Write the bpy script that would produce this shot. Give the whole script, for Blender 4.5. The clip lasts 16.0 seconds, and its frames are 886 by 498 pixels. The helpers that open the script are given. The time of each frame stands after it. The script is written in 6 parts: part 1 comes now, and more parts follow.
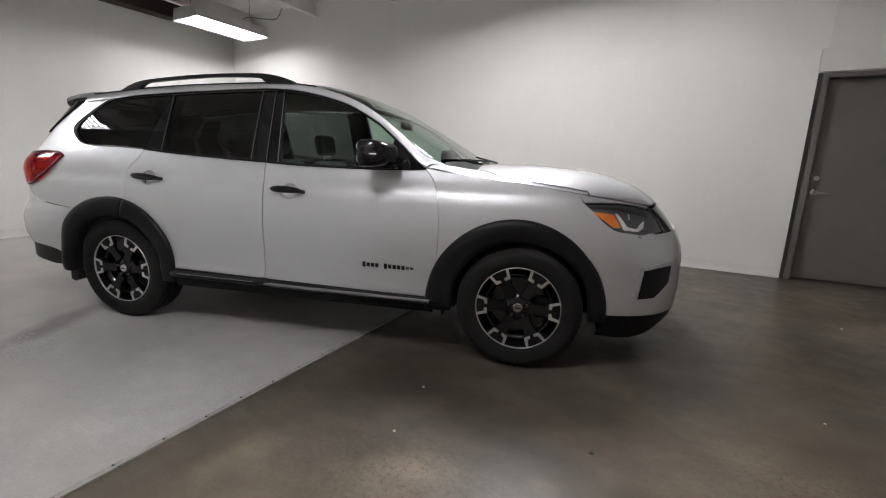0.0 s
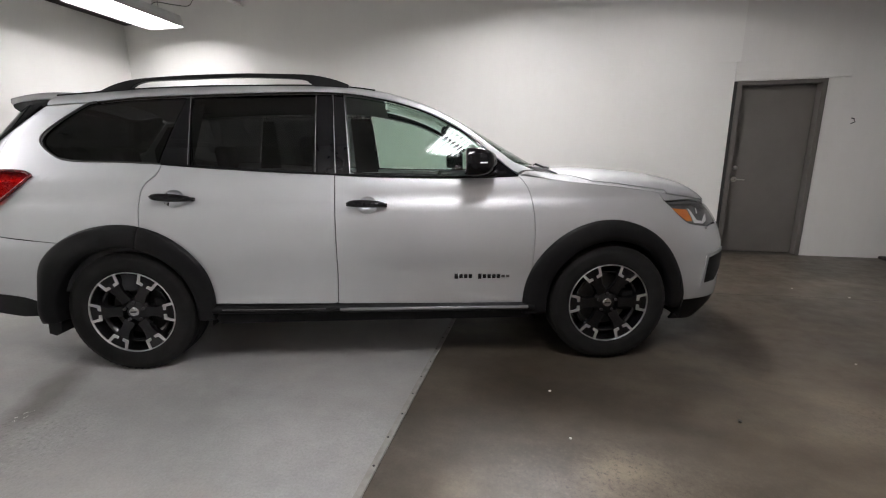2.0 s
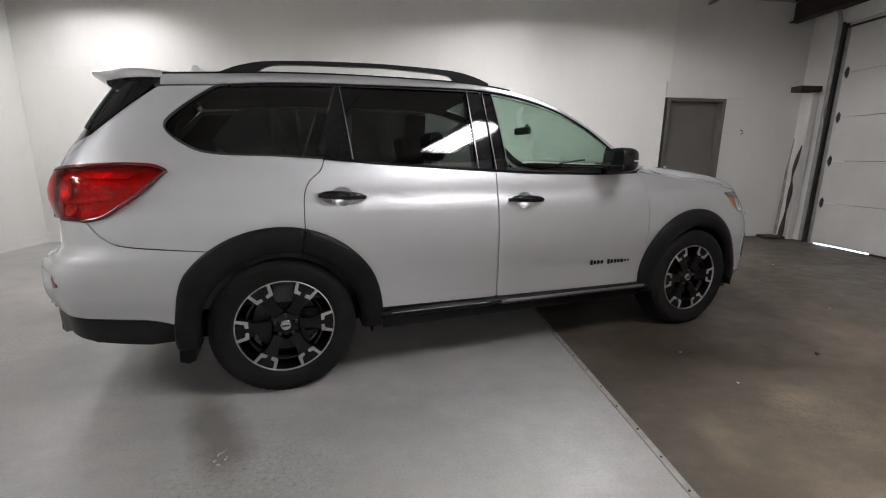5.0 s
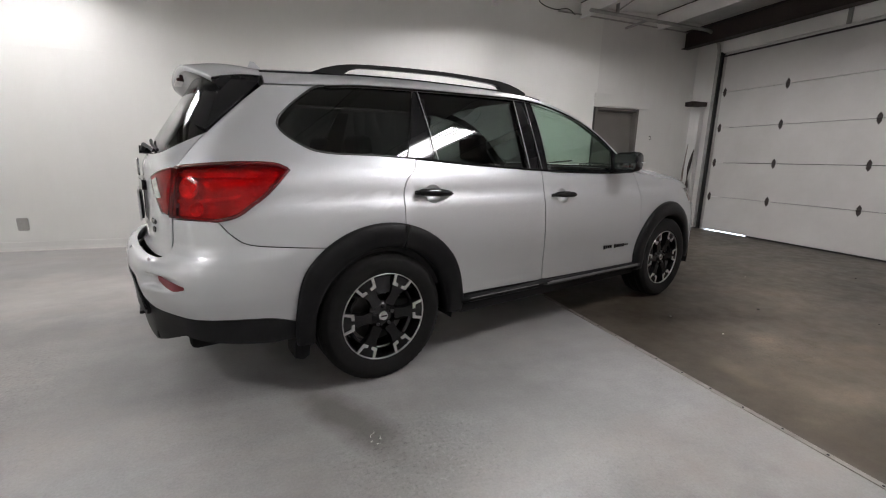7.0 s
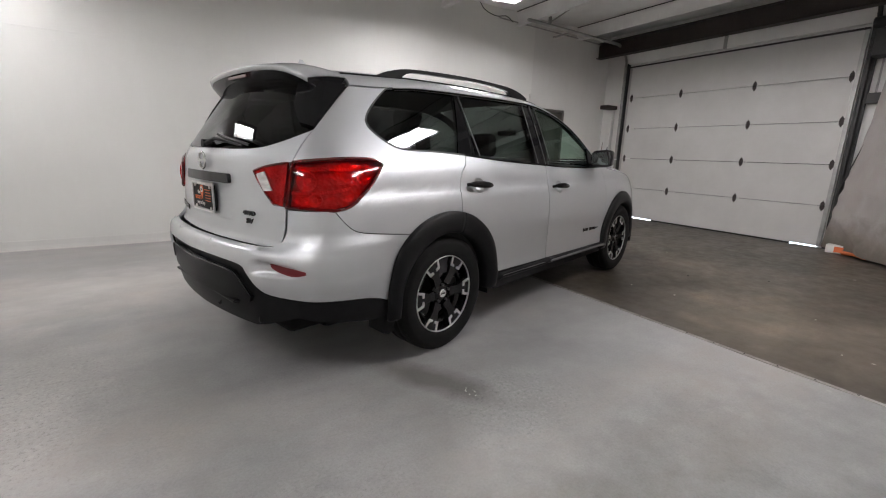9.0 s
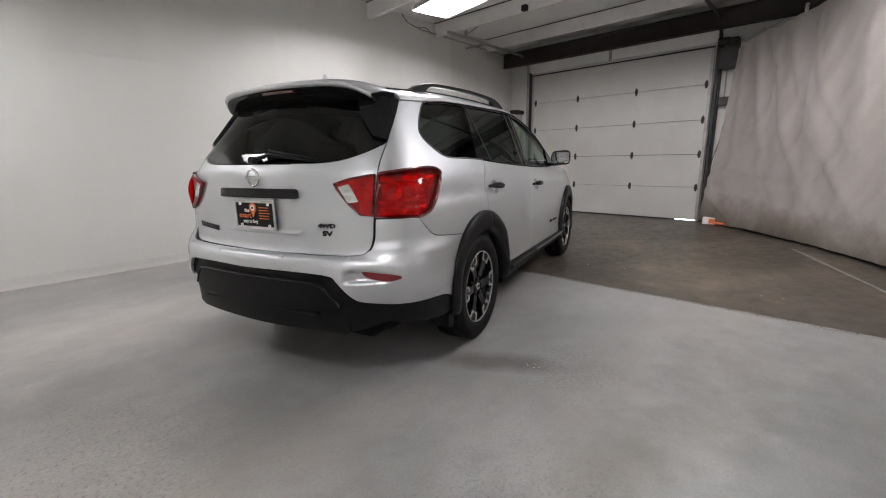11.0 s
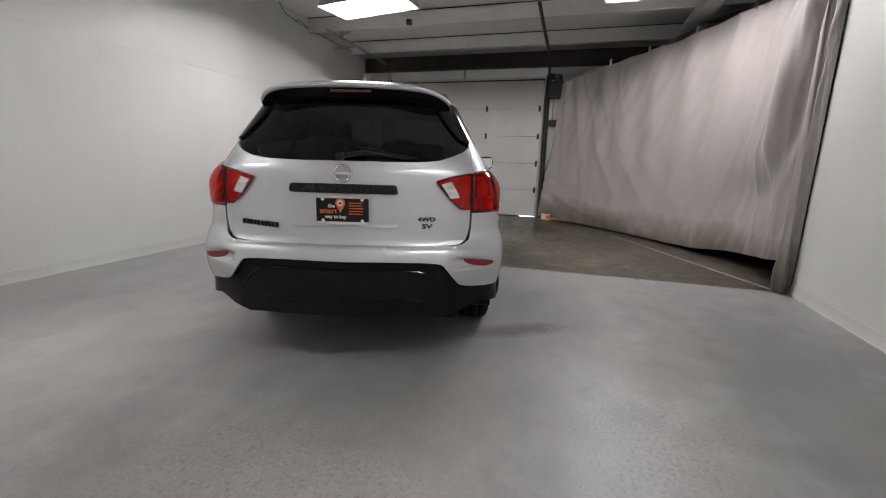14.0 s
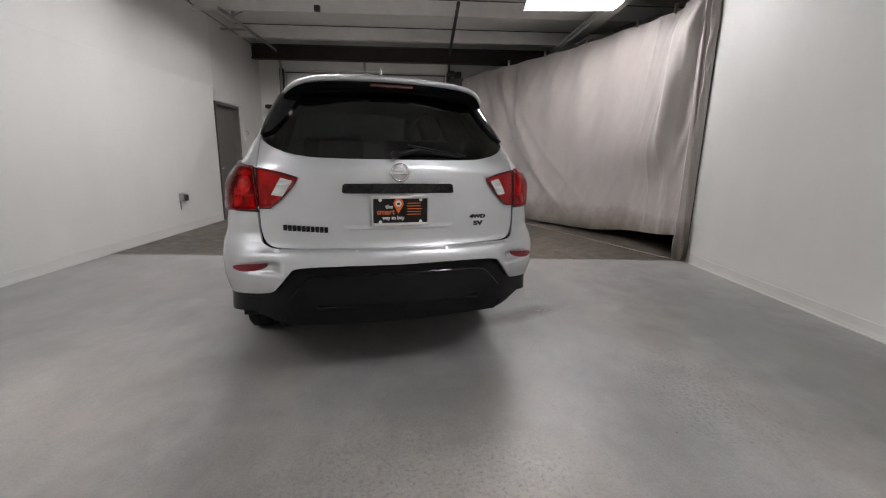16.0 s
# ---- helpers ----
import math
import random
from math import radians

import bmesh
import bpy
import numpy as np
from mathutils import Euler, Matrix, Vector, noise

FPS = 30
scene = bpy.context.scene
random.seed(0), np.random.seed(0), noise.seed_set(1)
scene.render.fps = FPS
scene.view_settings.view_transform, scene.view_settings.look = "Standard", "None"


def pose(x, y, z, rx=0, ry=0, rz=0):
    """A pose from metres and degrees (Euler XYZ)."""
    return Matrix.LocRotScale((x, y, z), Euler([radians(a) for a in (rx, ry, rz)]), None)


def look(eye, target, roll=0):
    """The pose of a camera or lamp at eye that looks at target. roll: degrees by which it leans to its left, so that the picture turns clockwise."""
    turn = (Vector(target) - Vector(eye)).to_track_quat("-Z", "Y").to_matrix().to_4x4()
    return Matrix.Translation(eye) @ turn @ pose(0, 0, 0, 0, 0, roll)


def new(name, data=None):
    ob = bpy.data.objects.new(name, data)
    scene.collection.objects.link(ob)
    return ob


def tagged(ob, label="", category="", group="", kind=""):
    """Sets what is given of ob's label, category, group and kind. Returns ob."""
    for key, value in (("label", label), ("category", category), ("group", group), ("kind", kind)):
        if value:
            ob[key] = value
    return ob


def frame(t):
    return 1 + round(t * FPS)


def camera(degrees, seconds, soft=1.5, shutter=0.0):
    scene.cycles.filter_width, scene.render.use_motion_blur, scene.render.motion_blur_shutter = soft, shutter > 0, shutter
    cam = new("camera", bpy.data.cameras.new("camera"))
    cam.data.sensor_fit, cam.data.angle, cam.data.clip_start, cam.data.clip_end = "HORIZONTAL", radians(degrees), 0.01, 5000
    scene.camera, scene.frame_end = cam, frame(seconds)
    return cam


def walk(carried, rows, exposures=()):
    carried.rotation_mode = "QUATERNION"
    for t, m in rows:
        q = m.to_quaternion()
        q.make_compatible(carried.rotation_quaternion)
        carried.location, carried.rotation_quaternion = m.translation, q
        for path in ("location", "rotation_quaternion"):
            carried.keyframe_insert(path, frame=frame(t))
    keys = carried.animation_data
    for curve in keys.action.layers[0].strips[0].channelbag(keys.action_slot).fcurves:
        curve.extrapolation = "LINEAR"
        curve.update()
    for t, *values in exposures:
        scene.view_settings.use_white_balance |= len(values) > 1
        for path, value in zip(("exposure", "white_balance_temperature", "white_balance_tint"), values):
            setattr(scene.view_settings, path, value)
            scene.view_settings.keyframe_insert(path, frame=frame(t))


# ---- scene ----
cam = camera(92.8, 16.0, soft=1.1)
PATH = [
    (0, (-0.089, 0.061, 1.218), (-1.017, 1.785, 0.807), 1.5),
    (0.5, (-0.372, -0.069, 1.247), (-1.067, 1.757, 0.818), 0.9),
    (1, (-0.67, -0.155, 1.244), (-1.305, 1.695, 0.825), 0.7),
    (1.5, (-0.957, -0.227, 1.256), (-1.535, 1.644, 0.847), 0.5),
    (2, (-1.269, -0.329, 1.262), (-1.703, 1.578, 0.846), -0.3),
    (2.5, (-1.568, -0.381, 1.26), (-1.923, 1.542, 0.84), -0.2),
    (3, (-1.867, -0.404, 1.266), (-2.125, 1.533, 0.842), -0.3),
    (3.5, (-2.205, -0.453, 1.275), (-2.326, 1.495, 0.837), 0.4),
    (3.7, (-2.33, -0.477, 1.274), (-2.43, 1.472, 0.834), 0.5),
    (5.8, (-3.377, -0.584, 1.242), (-2.952, 1.329, 0.843), 0.3),
    (6, (-3.485, -0.579, 1.246), (-3.005, 1.322, 0.852), 0.3),
    (6.5, (-3.763, -0.592, 1.242), (-3.204, 1.287, 0.845), 1.0),
    (7, (-4.057, -0.624, 1.25), (-3.412, 1.221, 0.828), 1.1),
    (7.5, (-4.277, -0.587, 1.233), (-3.587, 1.238, 0.79), 0.4),
    (8, (-4.5, -0.574, 1.254), (-3.732, 1.213, 0.788), 0.1),
    (8.5, (-4.797, -0.599, 1.253), (-3.917, 1.14, 0.801), 0.7),
    (9, (-5.02, -0.568, 1.252), (-3.972, 1.077, 0.808), 1.8),
    (9.5, (-5.241, -0.506, 1.267), (-4.039, 1.032, 0.834), 2.3),
    (9.7, (-5.334, -0.476, 1.275), (-4.074, 1.018, 0.852), 2.5),
    (11.8, (-6.333, 0.025, 1.242), (-4.827, 1.275, 0.832), -0.6),
    (12, (-6.46, 0.064, 1.256), (-4.92, 1.278, 0.861), 0.8),
    (12.5, (-6.613, 0.256, 1.241), (-4.989, 1.355, 0.851), 1.3),
    (13, (-6.739, 0.476, 1.26), (-5.004, 1.391, 0.869), 1.2),
    (13.5, (-6.882, 0.734, 1.261), (-5.052, 1.438, 0.87), 1.6),
    (14, (-6.975, 0.981, 1.251), (-5.096, 1.532, 0.845), 1.6),
    (14.5, (-7.013, 1.22, 1.262), (-5.097, 1.614, 0.845), 1.0),
    (15, (-7.104, 1.487, 1.27), (-5.163, 1.728, 0.85), 0.4),
    (15.5, (-7.181, 1.741, 1.276), (-5.229, 1.841, 0.851), 0.4),
    (16, (-7.158, 2.022, 1.253), (-5.204, 1.959, 0.831), 1.1),
]
walk(cam, [(t, look(eye, target, roll)) for t, eye, target, roll in PATH],
     [(0, 0.28), (2.5, 0.43), (3.5, 0.41), (7, 0.38), (9.5, 0.42), (12, 0.3), (13, 0.18), (14.5, 0.13), (16, 0.14)])

# ---- light ----
world = bpy.data.worlds.new("world")
world.use_nodes = True
world.node_tree.nodes["Background"].inputs[0].default_value = (0.8, 0.85, 1.0, 1)
world.node_tree.nodes["Background"].inputs[1].default_value = 0.02
scene.world = world
scene.view_settings.exposure = 0.0
TRAY_LIP = (-0.11, -0.034, -0.08, -0.014)
TUBE_GLOW = (38.0, 104.0, 43.0, 76.0)
LAMPS = [(-6.88, 4.9, 0), (-1.2, 3.84, -10), (-6.8, 0.1, 0), (-0.98, 0.13, -4)]

# ---- helpers of the build ----
def nodes_of(name):
    m = bpy.data.materials.new(name)
    m.use_nodes = True
    nt = m.node_tree
    return m, nt, nt.nodes["Principled BSDF"]


def link(nt, a, b):
    nt.links.new(a, b)


def ramp(nt, fac, stops):
    r = nt.nodes.new("ShaderNodeValToRGB")
    e = r.color_ramp.elements
    while len(e) < len(stops):
        e.new(0.5)
    for el, (p, c) in zip(e, stops):
        el.position, el.color = p, (*c, 1) if len(c) == 3 else c
    link(nt, fac, r.inputs[0])
    return r.outputs[0]


def noise_of(nt, scale, detail=6.0, rough=0.6, coord="Object", stretch=None):
    tc = nt.nodes.new("ShaderNodeTexCoord")
    n = nt.nodes.new("ShaderNodeTexNoise")
    n.inputs["Scale"].default_value, n.inputs["Detail"].default_value, n.inputs["Roughness"].default_value = scale, detail, rough
    if stretch:
        mp = nt.nodes.new("ShaderNodeMapping")
        mp.inputs["Scale"].default_value = stretch
        link(nt, tc.outputs[coord], mp.inputs[0])
        link(nt, mp.outputs[0], n.inputs["Vector"])
    else:
        link(nt, tc.outputs[coord], n.inputs["Vector"])
    return n.outputs[0]


def add_bump(nt, b, height, strength, dist=0.002):
    bp = nt.nodes.new("ShaderNodeBump")
    bp.inputs["Strength"].default_value, bp.inputs["Distance"].default_value = strength, dist
    link(nt, height, bp.inputs["Height"])
    link(nt, bp.outputs[0], b.inputs["Normal"])


def surface(name, low, high, rough=(0.5, 0.6), scale=3.0, fine=60.0, bump=0.2, metal=0.0, dist=0.001, coat=0.0, stretch=None):
    """A worn surface: colour between low and high by broad noise, roughness by fine noise, and a fine relief."""
    m, nt, b = nodes_of(name)
    broad = noise_of(nt, scale, 8.0, 0.65, stretch=stretch)
    link(nt, ramp(nt, broad, [(0.3, low), (0.7, high)]), b.inputs["Base Color"])
    grain = noise_of(nt, fine, 4.0, 0.6, stretch=stretch)
    link(nt, ramp(nt, grain, [(0.3, (rough[0],) * 3), (0.7, (rough[1],) * 3)]), b.inputs["Roughness"])
    b.inputs["Metallic"].default_value = metal
    b.inputs["Coat Weight"].default_value = coat
    b.inputs["Coat Roughness"].default_value = 0.05
    if bump:
        add_bump(nt, b, grain, bump, dist)
    return m


def mesh_of(name, bm, mat, smooth=False):
    me = bpy.data.meshes.new(name)
    bmesh.ops.recalc_face_normals(bm, faces=bm.faces)
    bm.to_mesh(me)
    bm.free()
    if smooth:
        for p in me.polygons:
            p.use_smooth = True
    if mat:
        me.materials.append(mat)
    return me


def part(name, bm, mat, parent=None, label="", smooth=False):
    me = bm if isinstance(bm, bpy.types.Mesh) else mesh_of(name, bm, mat, smooth)
    ob = new(name, me)
    if parent:
        ob.parent = parent
    if label:
        ob["label"] = label
    return ob


def thing(name, label, category, group="", m=None, kind=""):
    ob = tagged(new(name), label, category, group, kind)
    if m is not None:
        ob.matrix_basis = m
    return ob


def box(lo, hi, bevel=0.0, bm=None, segments=2):
    bm = bm or bmesh.new()
    r = bmesh.ops.create_cube(bm, size=1.0)
    size = [h - l for l, h in zip(lo, hi)]
    for v in r["verts"]:
        v.co = Vector([l + (c + 0.5) * s for l, c, s in zip(lo, v.co, size)])
    if bevel:
        edges = list({e for v in r["verts"] for e in v.link_edges})
        bmesh.ops.bevel(bm, geom=edges, offset=bevel, segments=segments, affect="EDGES", profile=0.5)
    return bm


def rod(a, b, radius, bm=None, sides=10, radius2=None):
    bm = bm or bmesh.new()
    a, b = Vector(a), Vector(b)
    d = b - a
    m = Matrix.Translation((a + b) / 2) @ d.to_track_quat("Z", "Y").to_matrix().to_4x4()
    bmesh.ops.create_cone(bm, cap_ends=True, segments=sides, radius1=radius, radius2=radius if radius2 is None else radius2, depth=d.length, matrix=m)
    return bm


def tube(points, radius, bm=None, sides=8, flat=1.0):
    """A tube along points."""
    bm = bm or bmesh.new()
    pts = [Vector(p) for p in points]
    rings, up = [], Vector((0, 0, 1))
    for i, p in enumerate(pts):
        d = (pts[min(i + 1, len(pts) - 1)] - pts[max(i - 1, 0)]).normalized()
        ref = up if abs(d.dot(up)) < 0.95 else Vector((1, 0, 0))
        u = d.cross(ref).normalized()
        v = u.cross(d).normalized()
        r = radius(i / (len(pts) - 1)) if callable(radius) else radius
        rings.append([bm.verts.new(p + u * math.cos(k * math.tau / sides) * r + v * math.sin(k * math.tau / sides) * r * flat) for k in range(sides)])
    for a, b in zip(rings, rings[1:]):
        for k in range(sides):
            bm.faces.new((a[k], a[(k + 1) % sides], b[(k + 1) % sides], b[k]))
    bm.faces.new(rings[0][::-1]), bm.faces.new(rings[-1])
    return bm


def smooth_line(points, n=8):
    """A smooth line through points."""
    p = [Vector(q) for q in points]
    out = []
    for i in range(len(p) - 1):
        a, b, c, d = p[max(i - 1, 0)], p[i], p[i + 1], p[min(i + 2, len(p) - 1)]
        for k in range(n):
            t = k / n
            out.append(0.5 * ((2 * b) + (c - a) * t + (2 * a - 5 * b + 4 * c - d) * t * t + (3 * b - a - 3 * c + d) * t ** 3))
    return out + [p[-1]]


def lathe(profile, bm=None, sides=48, axis="y", closed=False):
    """Turns a profile of (radius, along) round an axis through the origin."""
    bm = bm or bmesh.new()
    rings = []
    for r, h in profile:
        ring = []
        for k in range(sides):
            c, s = math.cos(k * math.tau / sides), math.sin(k * math.tau / sides)
            ring.append(bm.verts.new((r * c, h, r * s) if axis == "y" else (r * c, r * s, h)))
        rings.append(ring)
    pairs = list(zip(rings, rings[1:] + ([rings[0]] if closed else [])))[:len(rings) - (0 if closed else 1)]
    for a, b in pairs:
        for k in range(sides):
            bm.faces.new((a[k], a[(k + 1) % sides], b[(k + 1) % sides], b[k]))
    return bm


def prism(outline, lo, hi, axis="y", bm=None, bevel=0.0):
    """An outline of 2D points, pushed out along an axis from lo to hi."""
    bm = bm or bmesh.new()
    put = {"x": lambda a, b, h: (h, a, b), "y": lambda a, b, h: (a, h, b), "z": lambda a, b, h: (a, b, h)}[axis]
    a = [bm.verts.new(put(p[0], p[1], lo)) for p in outline]
    b = [bm.verts.new(put(p[0], p[1], hi)) for p in outline]
    made = [bm.faces.new(a[::-1]), bm.faces.new(b)]
    for i in range(len(a)):
        j = (i + 1) % len(a)
        made.append(bm.faces.new((a[i], a[j], b[j], b[i])))
    if bevel:
        bmesh.ops.recalc_face_normals(bm, faces=made)
        bmesh.ops.bevel(bm, geom=[e for f in made[:2] for e in f.edges], offset=bevel, segments=2, affect="EDGES", profile=0.5)
    return bm


def fillet(points, radius, n=4):
    """Rounds the corners of an outline; a point may carry its own radius as a third number."""
    out = []
    c = len(points)
    for i, p in enumerate(points):
        r = p[2] if len(p) > 2 else radius
        q = Vector(p[:2])
        a, b = Vector(points[i - 1][:2]) - q, Vector(points[(i + 1) % c][:2]) - q
        d = min(r, a.length * 0.45, b.length * 0.45)
        if d < 1e-5:
            out.append(tuple(q))
            continue
        p0, p1 = q + a.normalized() * d, q + b.normalized() * d
        for k in range(n + 1):
            t = k / n
            out.append(tuple(p0 * (1 - t) ** 2 + q * 2 * t * (1 - t) + p1 * t * t))
    return out


def writing(text, size, depth, mat, name, parent, m, label="", bold=0.0, wide=1.0):
    cu = bpy.data.curves.new(name, "FONT")
    cu.body, cu.size, cu.extrude, cu.align_x, cu.align_y, cu.offset = text, size, depth, "CENTER", "CENTER", bold
    tmp = bpy.data.objects.new(name, cu)
    scene.collection.objects.link(tmp)
    me = bpy.data.meshes.new_from_object(tmp.evaluated_get(bpy.context.evaluated_depsgraph_get()))
    bpy.data.objects.remove(tmp)
    me.materials.clear()
    me.materials.append(mat)
    for v in me.vertices:
        v.co.x *= wide
    ob = part(name, me, None, parent, label)
    ob.matrix_basis = m
    return ob

# ---- materials ----
def wall_paint(name, base, dirt):
    m, nt, b = nodes_of(name)
    broad = noise_of(nt, 0.7, 6.0, 0.6)
    fine = noise_of(nt, 45.0, 5.0, 0.6)
    tall = noise_of(nt, 2.2, 6.0, 0.7, stretch=(1, 1, 0.25))
    mix = nt.nodes.new("ShaderNodeMix")
    mix.data_type = "RGBA"
    mix.inputs[0].default_value = 0.3
    link(nt, ramp(nt, broad, [(0.3, base), (0.75, tuple(c * 0.95 for c in base))]), mix.inputs[6])
    link(nt, ramp(nt, tall, [(0.35, dirt), (0.6, base)]), mix.inputs[7])
    link(nt, mix.outputs[2], b.inputs["Base Color"])
    link(nt, ramp(nt, fine, [(0.3, (0.42,) * 3), (0.7, (0.58,) * 3)]), b.inputs["Roughness"])
    add_bump(nt, b, fine, 0.35, 0.0015)
    return m


def blend(nt, kind, fac, a, b):
    """Mixes two colours; fac is a number or a socket, a and b sockets or colours."""
    mx = nt.nodes.new("ShaderNodeMix")
    mx.data_type, mx.blend_type = "RGBA", kind
    for value, sock in ((fac, mx.inputs[0]), (a, mx.inputs[6]), (b, mx.inputs[7])):
        if isinstance(value, (int, float)):
            sock.default_value = value
        elif isinstance(value, tuple):
            sock.default_value = (*value, 1)
        else:
            link(nt, value, sock)
    return mx.outputs[2]


def blot(nt, x, y, rx, ry, turn=0.0):
    """A blot with a ragged edge about (x, y): 1 inside, 0 outside."""
    tc, mp = nt.nodes.new("ShaderNodeTexCoord"), nt.nodes.new("ShaderNodeMapping")
    mp.vector_type = "TEXTURE"
    mp.inputs["Location"].default_value, mp.inputs["Rotation"].default_value, mp.inputs["Scale"].default_value = (x, y, 0), (0, 0, math.radians(turn)), (rx, ry, 50)
    link(nt, tc.outputs["Object"], mp.inputs[0])
    ln, half, add = nt.nodes.new("ShaderNodeVectorMath"), nt.nodes.new("ShaderNodeMath"), nt.nodes.new("ShaderNodeMath")
    ln.operation, half.operation, add.operation = "LENGTH", "MULTIPLY", "MULTIPLY_ADD"
    link(nt, mp.outputs[0], ln.inputs[0])
    link(nt, ln.outputs[1], half.inputs[0])
    half.inputs[1].default_value = 0.5
    link(nt, noise_of(nt, 4.0, 5.0, 0.6), add.inputs[0])
    add.inputs[1].default_value = 0.5
    link(nt, half.outputs[0], add.inputs[2])
    return ramp(nt, add.outputs[0], [(0.42, (1, 1, 1)), (0.78, (0, 0, 0))])


def floor_material(name, low, high, worn, smear, rough, blots, specks, pit_spots, gloss=0.5, uneven=0.09):
    """A concrete floor: soft clouds, pitted patches, brown smears, ragged stains and light-level blots, small pale
    specks.
    """
    m, nt, b = nodes_of(name)
    cloud = noise_of(nt, 0.8, 7.0, 0.58)
    col = ramp(nt, cloud, [(0.32, low), (0.68, high)])
    mottle = noise_of(nt, 7.0, 8.0, 0.66)
    col = blend(nt, "MULTIPLY", 1.0, col, ramp(nt, mottle, [(0.3, (0.9, 0.9, 0.9)), (0.5, (1, 1, 1)), (0.7, (1.07, 1.07, 1.07))]))
    patch = noise_of(nt, 2.3, 7.0, 0.6, stretch=(0.8, 1.2, 1.0))
    col = blend(nt, "MULTIPLY", 1.0, col, ramp(nt, patch, [(0.34, (1 - uneven,) * 3), (0.5, (1, 1, 1)), (0.66, (1 + 1.3 * uneven, 1 + 1.25 * uneven, 1 + 1.2 * uneven))]))
    grain = noise_of(nt, 90.0, 3.0, 0.7)
    col = blend(nt, "MULTIPLY", 1.0, col, ramp(nt, grain, [(0.32, (0.9, 0.9, 0.9)), (0.5, (1, 1, 1)), (0.68, (1.08, 1.08, 1.08))]))
    track = ramp(nt, noise_of(nt, 0.9, 6.0, 0.65, stretch=(0.45, 1.3, 1.0)), [(0.46, (0, 0, 0)), (0.64, (1, 1, 1))])
    col = blend(nt, "MIX", blend(nt, "MULTIPLY", 1.0, track, ramp(nt, noise_of(nt, 5.0, 8.0, 0.7), [(0.3, (0.08, 0.08, 0.08)), (0.62, (0.6, 0.6, 0.6))])), col, smear)
    zone = ramp(nt, noise_of(nt, 0.8, 5.0, 0.6, stretch=(1.0, 0.7, 1.0)), [(0.46, (0.02, 0.02, 0.02)), (0.66, (0.35, 0.35, 0.35))])
    for x, y, rx, ry in pit_spots:
        zone = blend(nt, "LIGHTEN", 1.0, zone, blend(nt, "MULTIPLY", 1.0, blot(nt, x, y, rx, ry), (0.95, 0.95, 0.95)))
    pits = noise_of(nt, 48.0, 6.0, 0.8)
    pit = blend(nt, "MULTIPLY", 1.0, zone, ramp(nt, pits, [(0.36, (1, 1, 1)), (0.47, (0, 0, 0))]))
    col = blend(nt, "MIX", pit, col, worn)
    pale = blend(nt, "MULTIPLY", 1.0, zone, ramp(nt, pits, [(0.54, (0, 0, 0)), (0.7, (0.7, 0.7, 0.7))]))
    col = blend(nt, "MIX", pale, col, tuple(min(c * 1.3, 1.0) for c in high))
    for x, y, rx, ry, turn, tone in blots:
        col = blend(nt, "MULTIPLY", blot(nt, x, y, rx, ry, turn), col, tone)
    tc, vo = nt.nodes.new("ShaderNodeTexCoord"), nt.nodes.new("ShaderNodeTexVoronoi")
    vo.inputs["Scale"].default_value = specks
    link(nt, tc.outputs["Object"], vo.inputs["Vector"])
    dot = ramp(nt, vo.outputs["Distance"], [(0.016, (1, 1, 1)), (0.026, (0, 0, 0))])
    col = blend(nt, "MIX", dot, col, (0.5, 0.48, 0.45))
    link(nt, col, b.inputs["Base Color"])
    link(nt, ramp(nt, mottle, [(0.25, (rough[0],) * 3), (0.75, (rough[1],) * 3)]), b.inputs["Roughness"])
    b.inputs["Specular IOR Level"].default_value = gloss
    add_bump(nt, b, blend(nt, "MULTIPLY", 1.0, zone, pits), 0.07, 0.001)
    return m


WALL = wall_paint("white_wall_paint", (0.74, 0.735, 0.705), (0.68, 0.67, 0.635))
WALL_OLD = wall_paint("old_wall_paint", (0.69, 0.68, 0.655), (0.58, 0.56, 0.53))
# Broad blots put lighter and dimmer light into the colour; small ones are stains.
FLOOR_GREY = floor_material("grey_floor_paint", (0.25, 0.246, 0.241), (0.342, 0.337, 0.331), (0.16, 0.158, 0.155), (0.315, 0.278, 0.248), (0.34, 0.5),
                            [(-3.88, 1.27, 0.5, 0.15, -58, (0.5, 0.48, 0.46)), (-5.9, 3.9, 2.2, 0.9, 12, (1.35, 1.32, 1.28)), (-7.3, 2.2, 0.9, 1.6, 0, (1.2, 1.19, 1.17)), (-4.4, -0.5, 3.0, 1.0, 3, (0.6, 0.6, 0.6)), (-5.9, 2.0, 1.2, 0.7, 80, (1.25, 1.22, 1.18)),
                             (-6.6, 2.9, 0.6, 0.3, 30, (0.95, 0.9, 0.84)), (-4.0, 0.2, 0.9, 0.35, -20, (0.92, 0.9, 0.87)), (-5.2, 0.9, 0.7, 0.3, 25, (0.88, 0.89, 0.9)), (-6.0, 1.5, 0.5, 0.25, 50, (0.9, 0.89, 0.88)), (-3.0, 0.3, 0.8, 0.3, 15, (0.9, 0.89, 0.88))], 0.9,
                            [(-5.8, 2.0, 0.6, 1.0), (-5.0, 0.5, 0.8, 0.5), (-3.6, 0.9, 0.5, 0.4)])
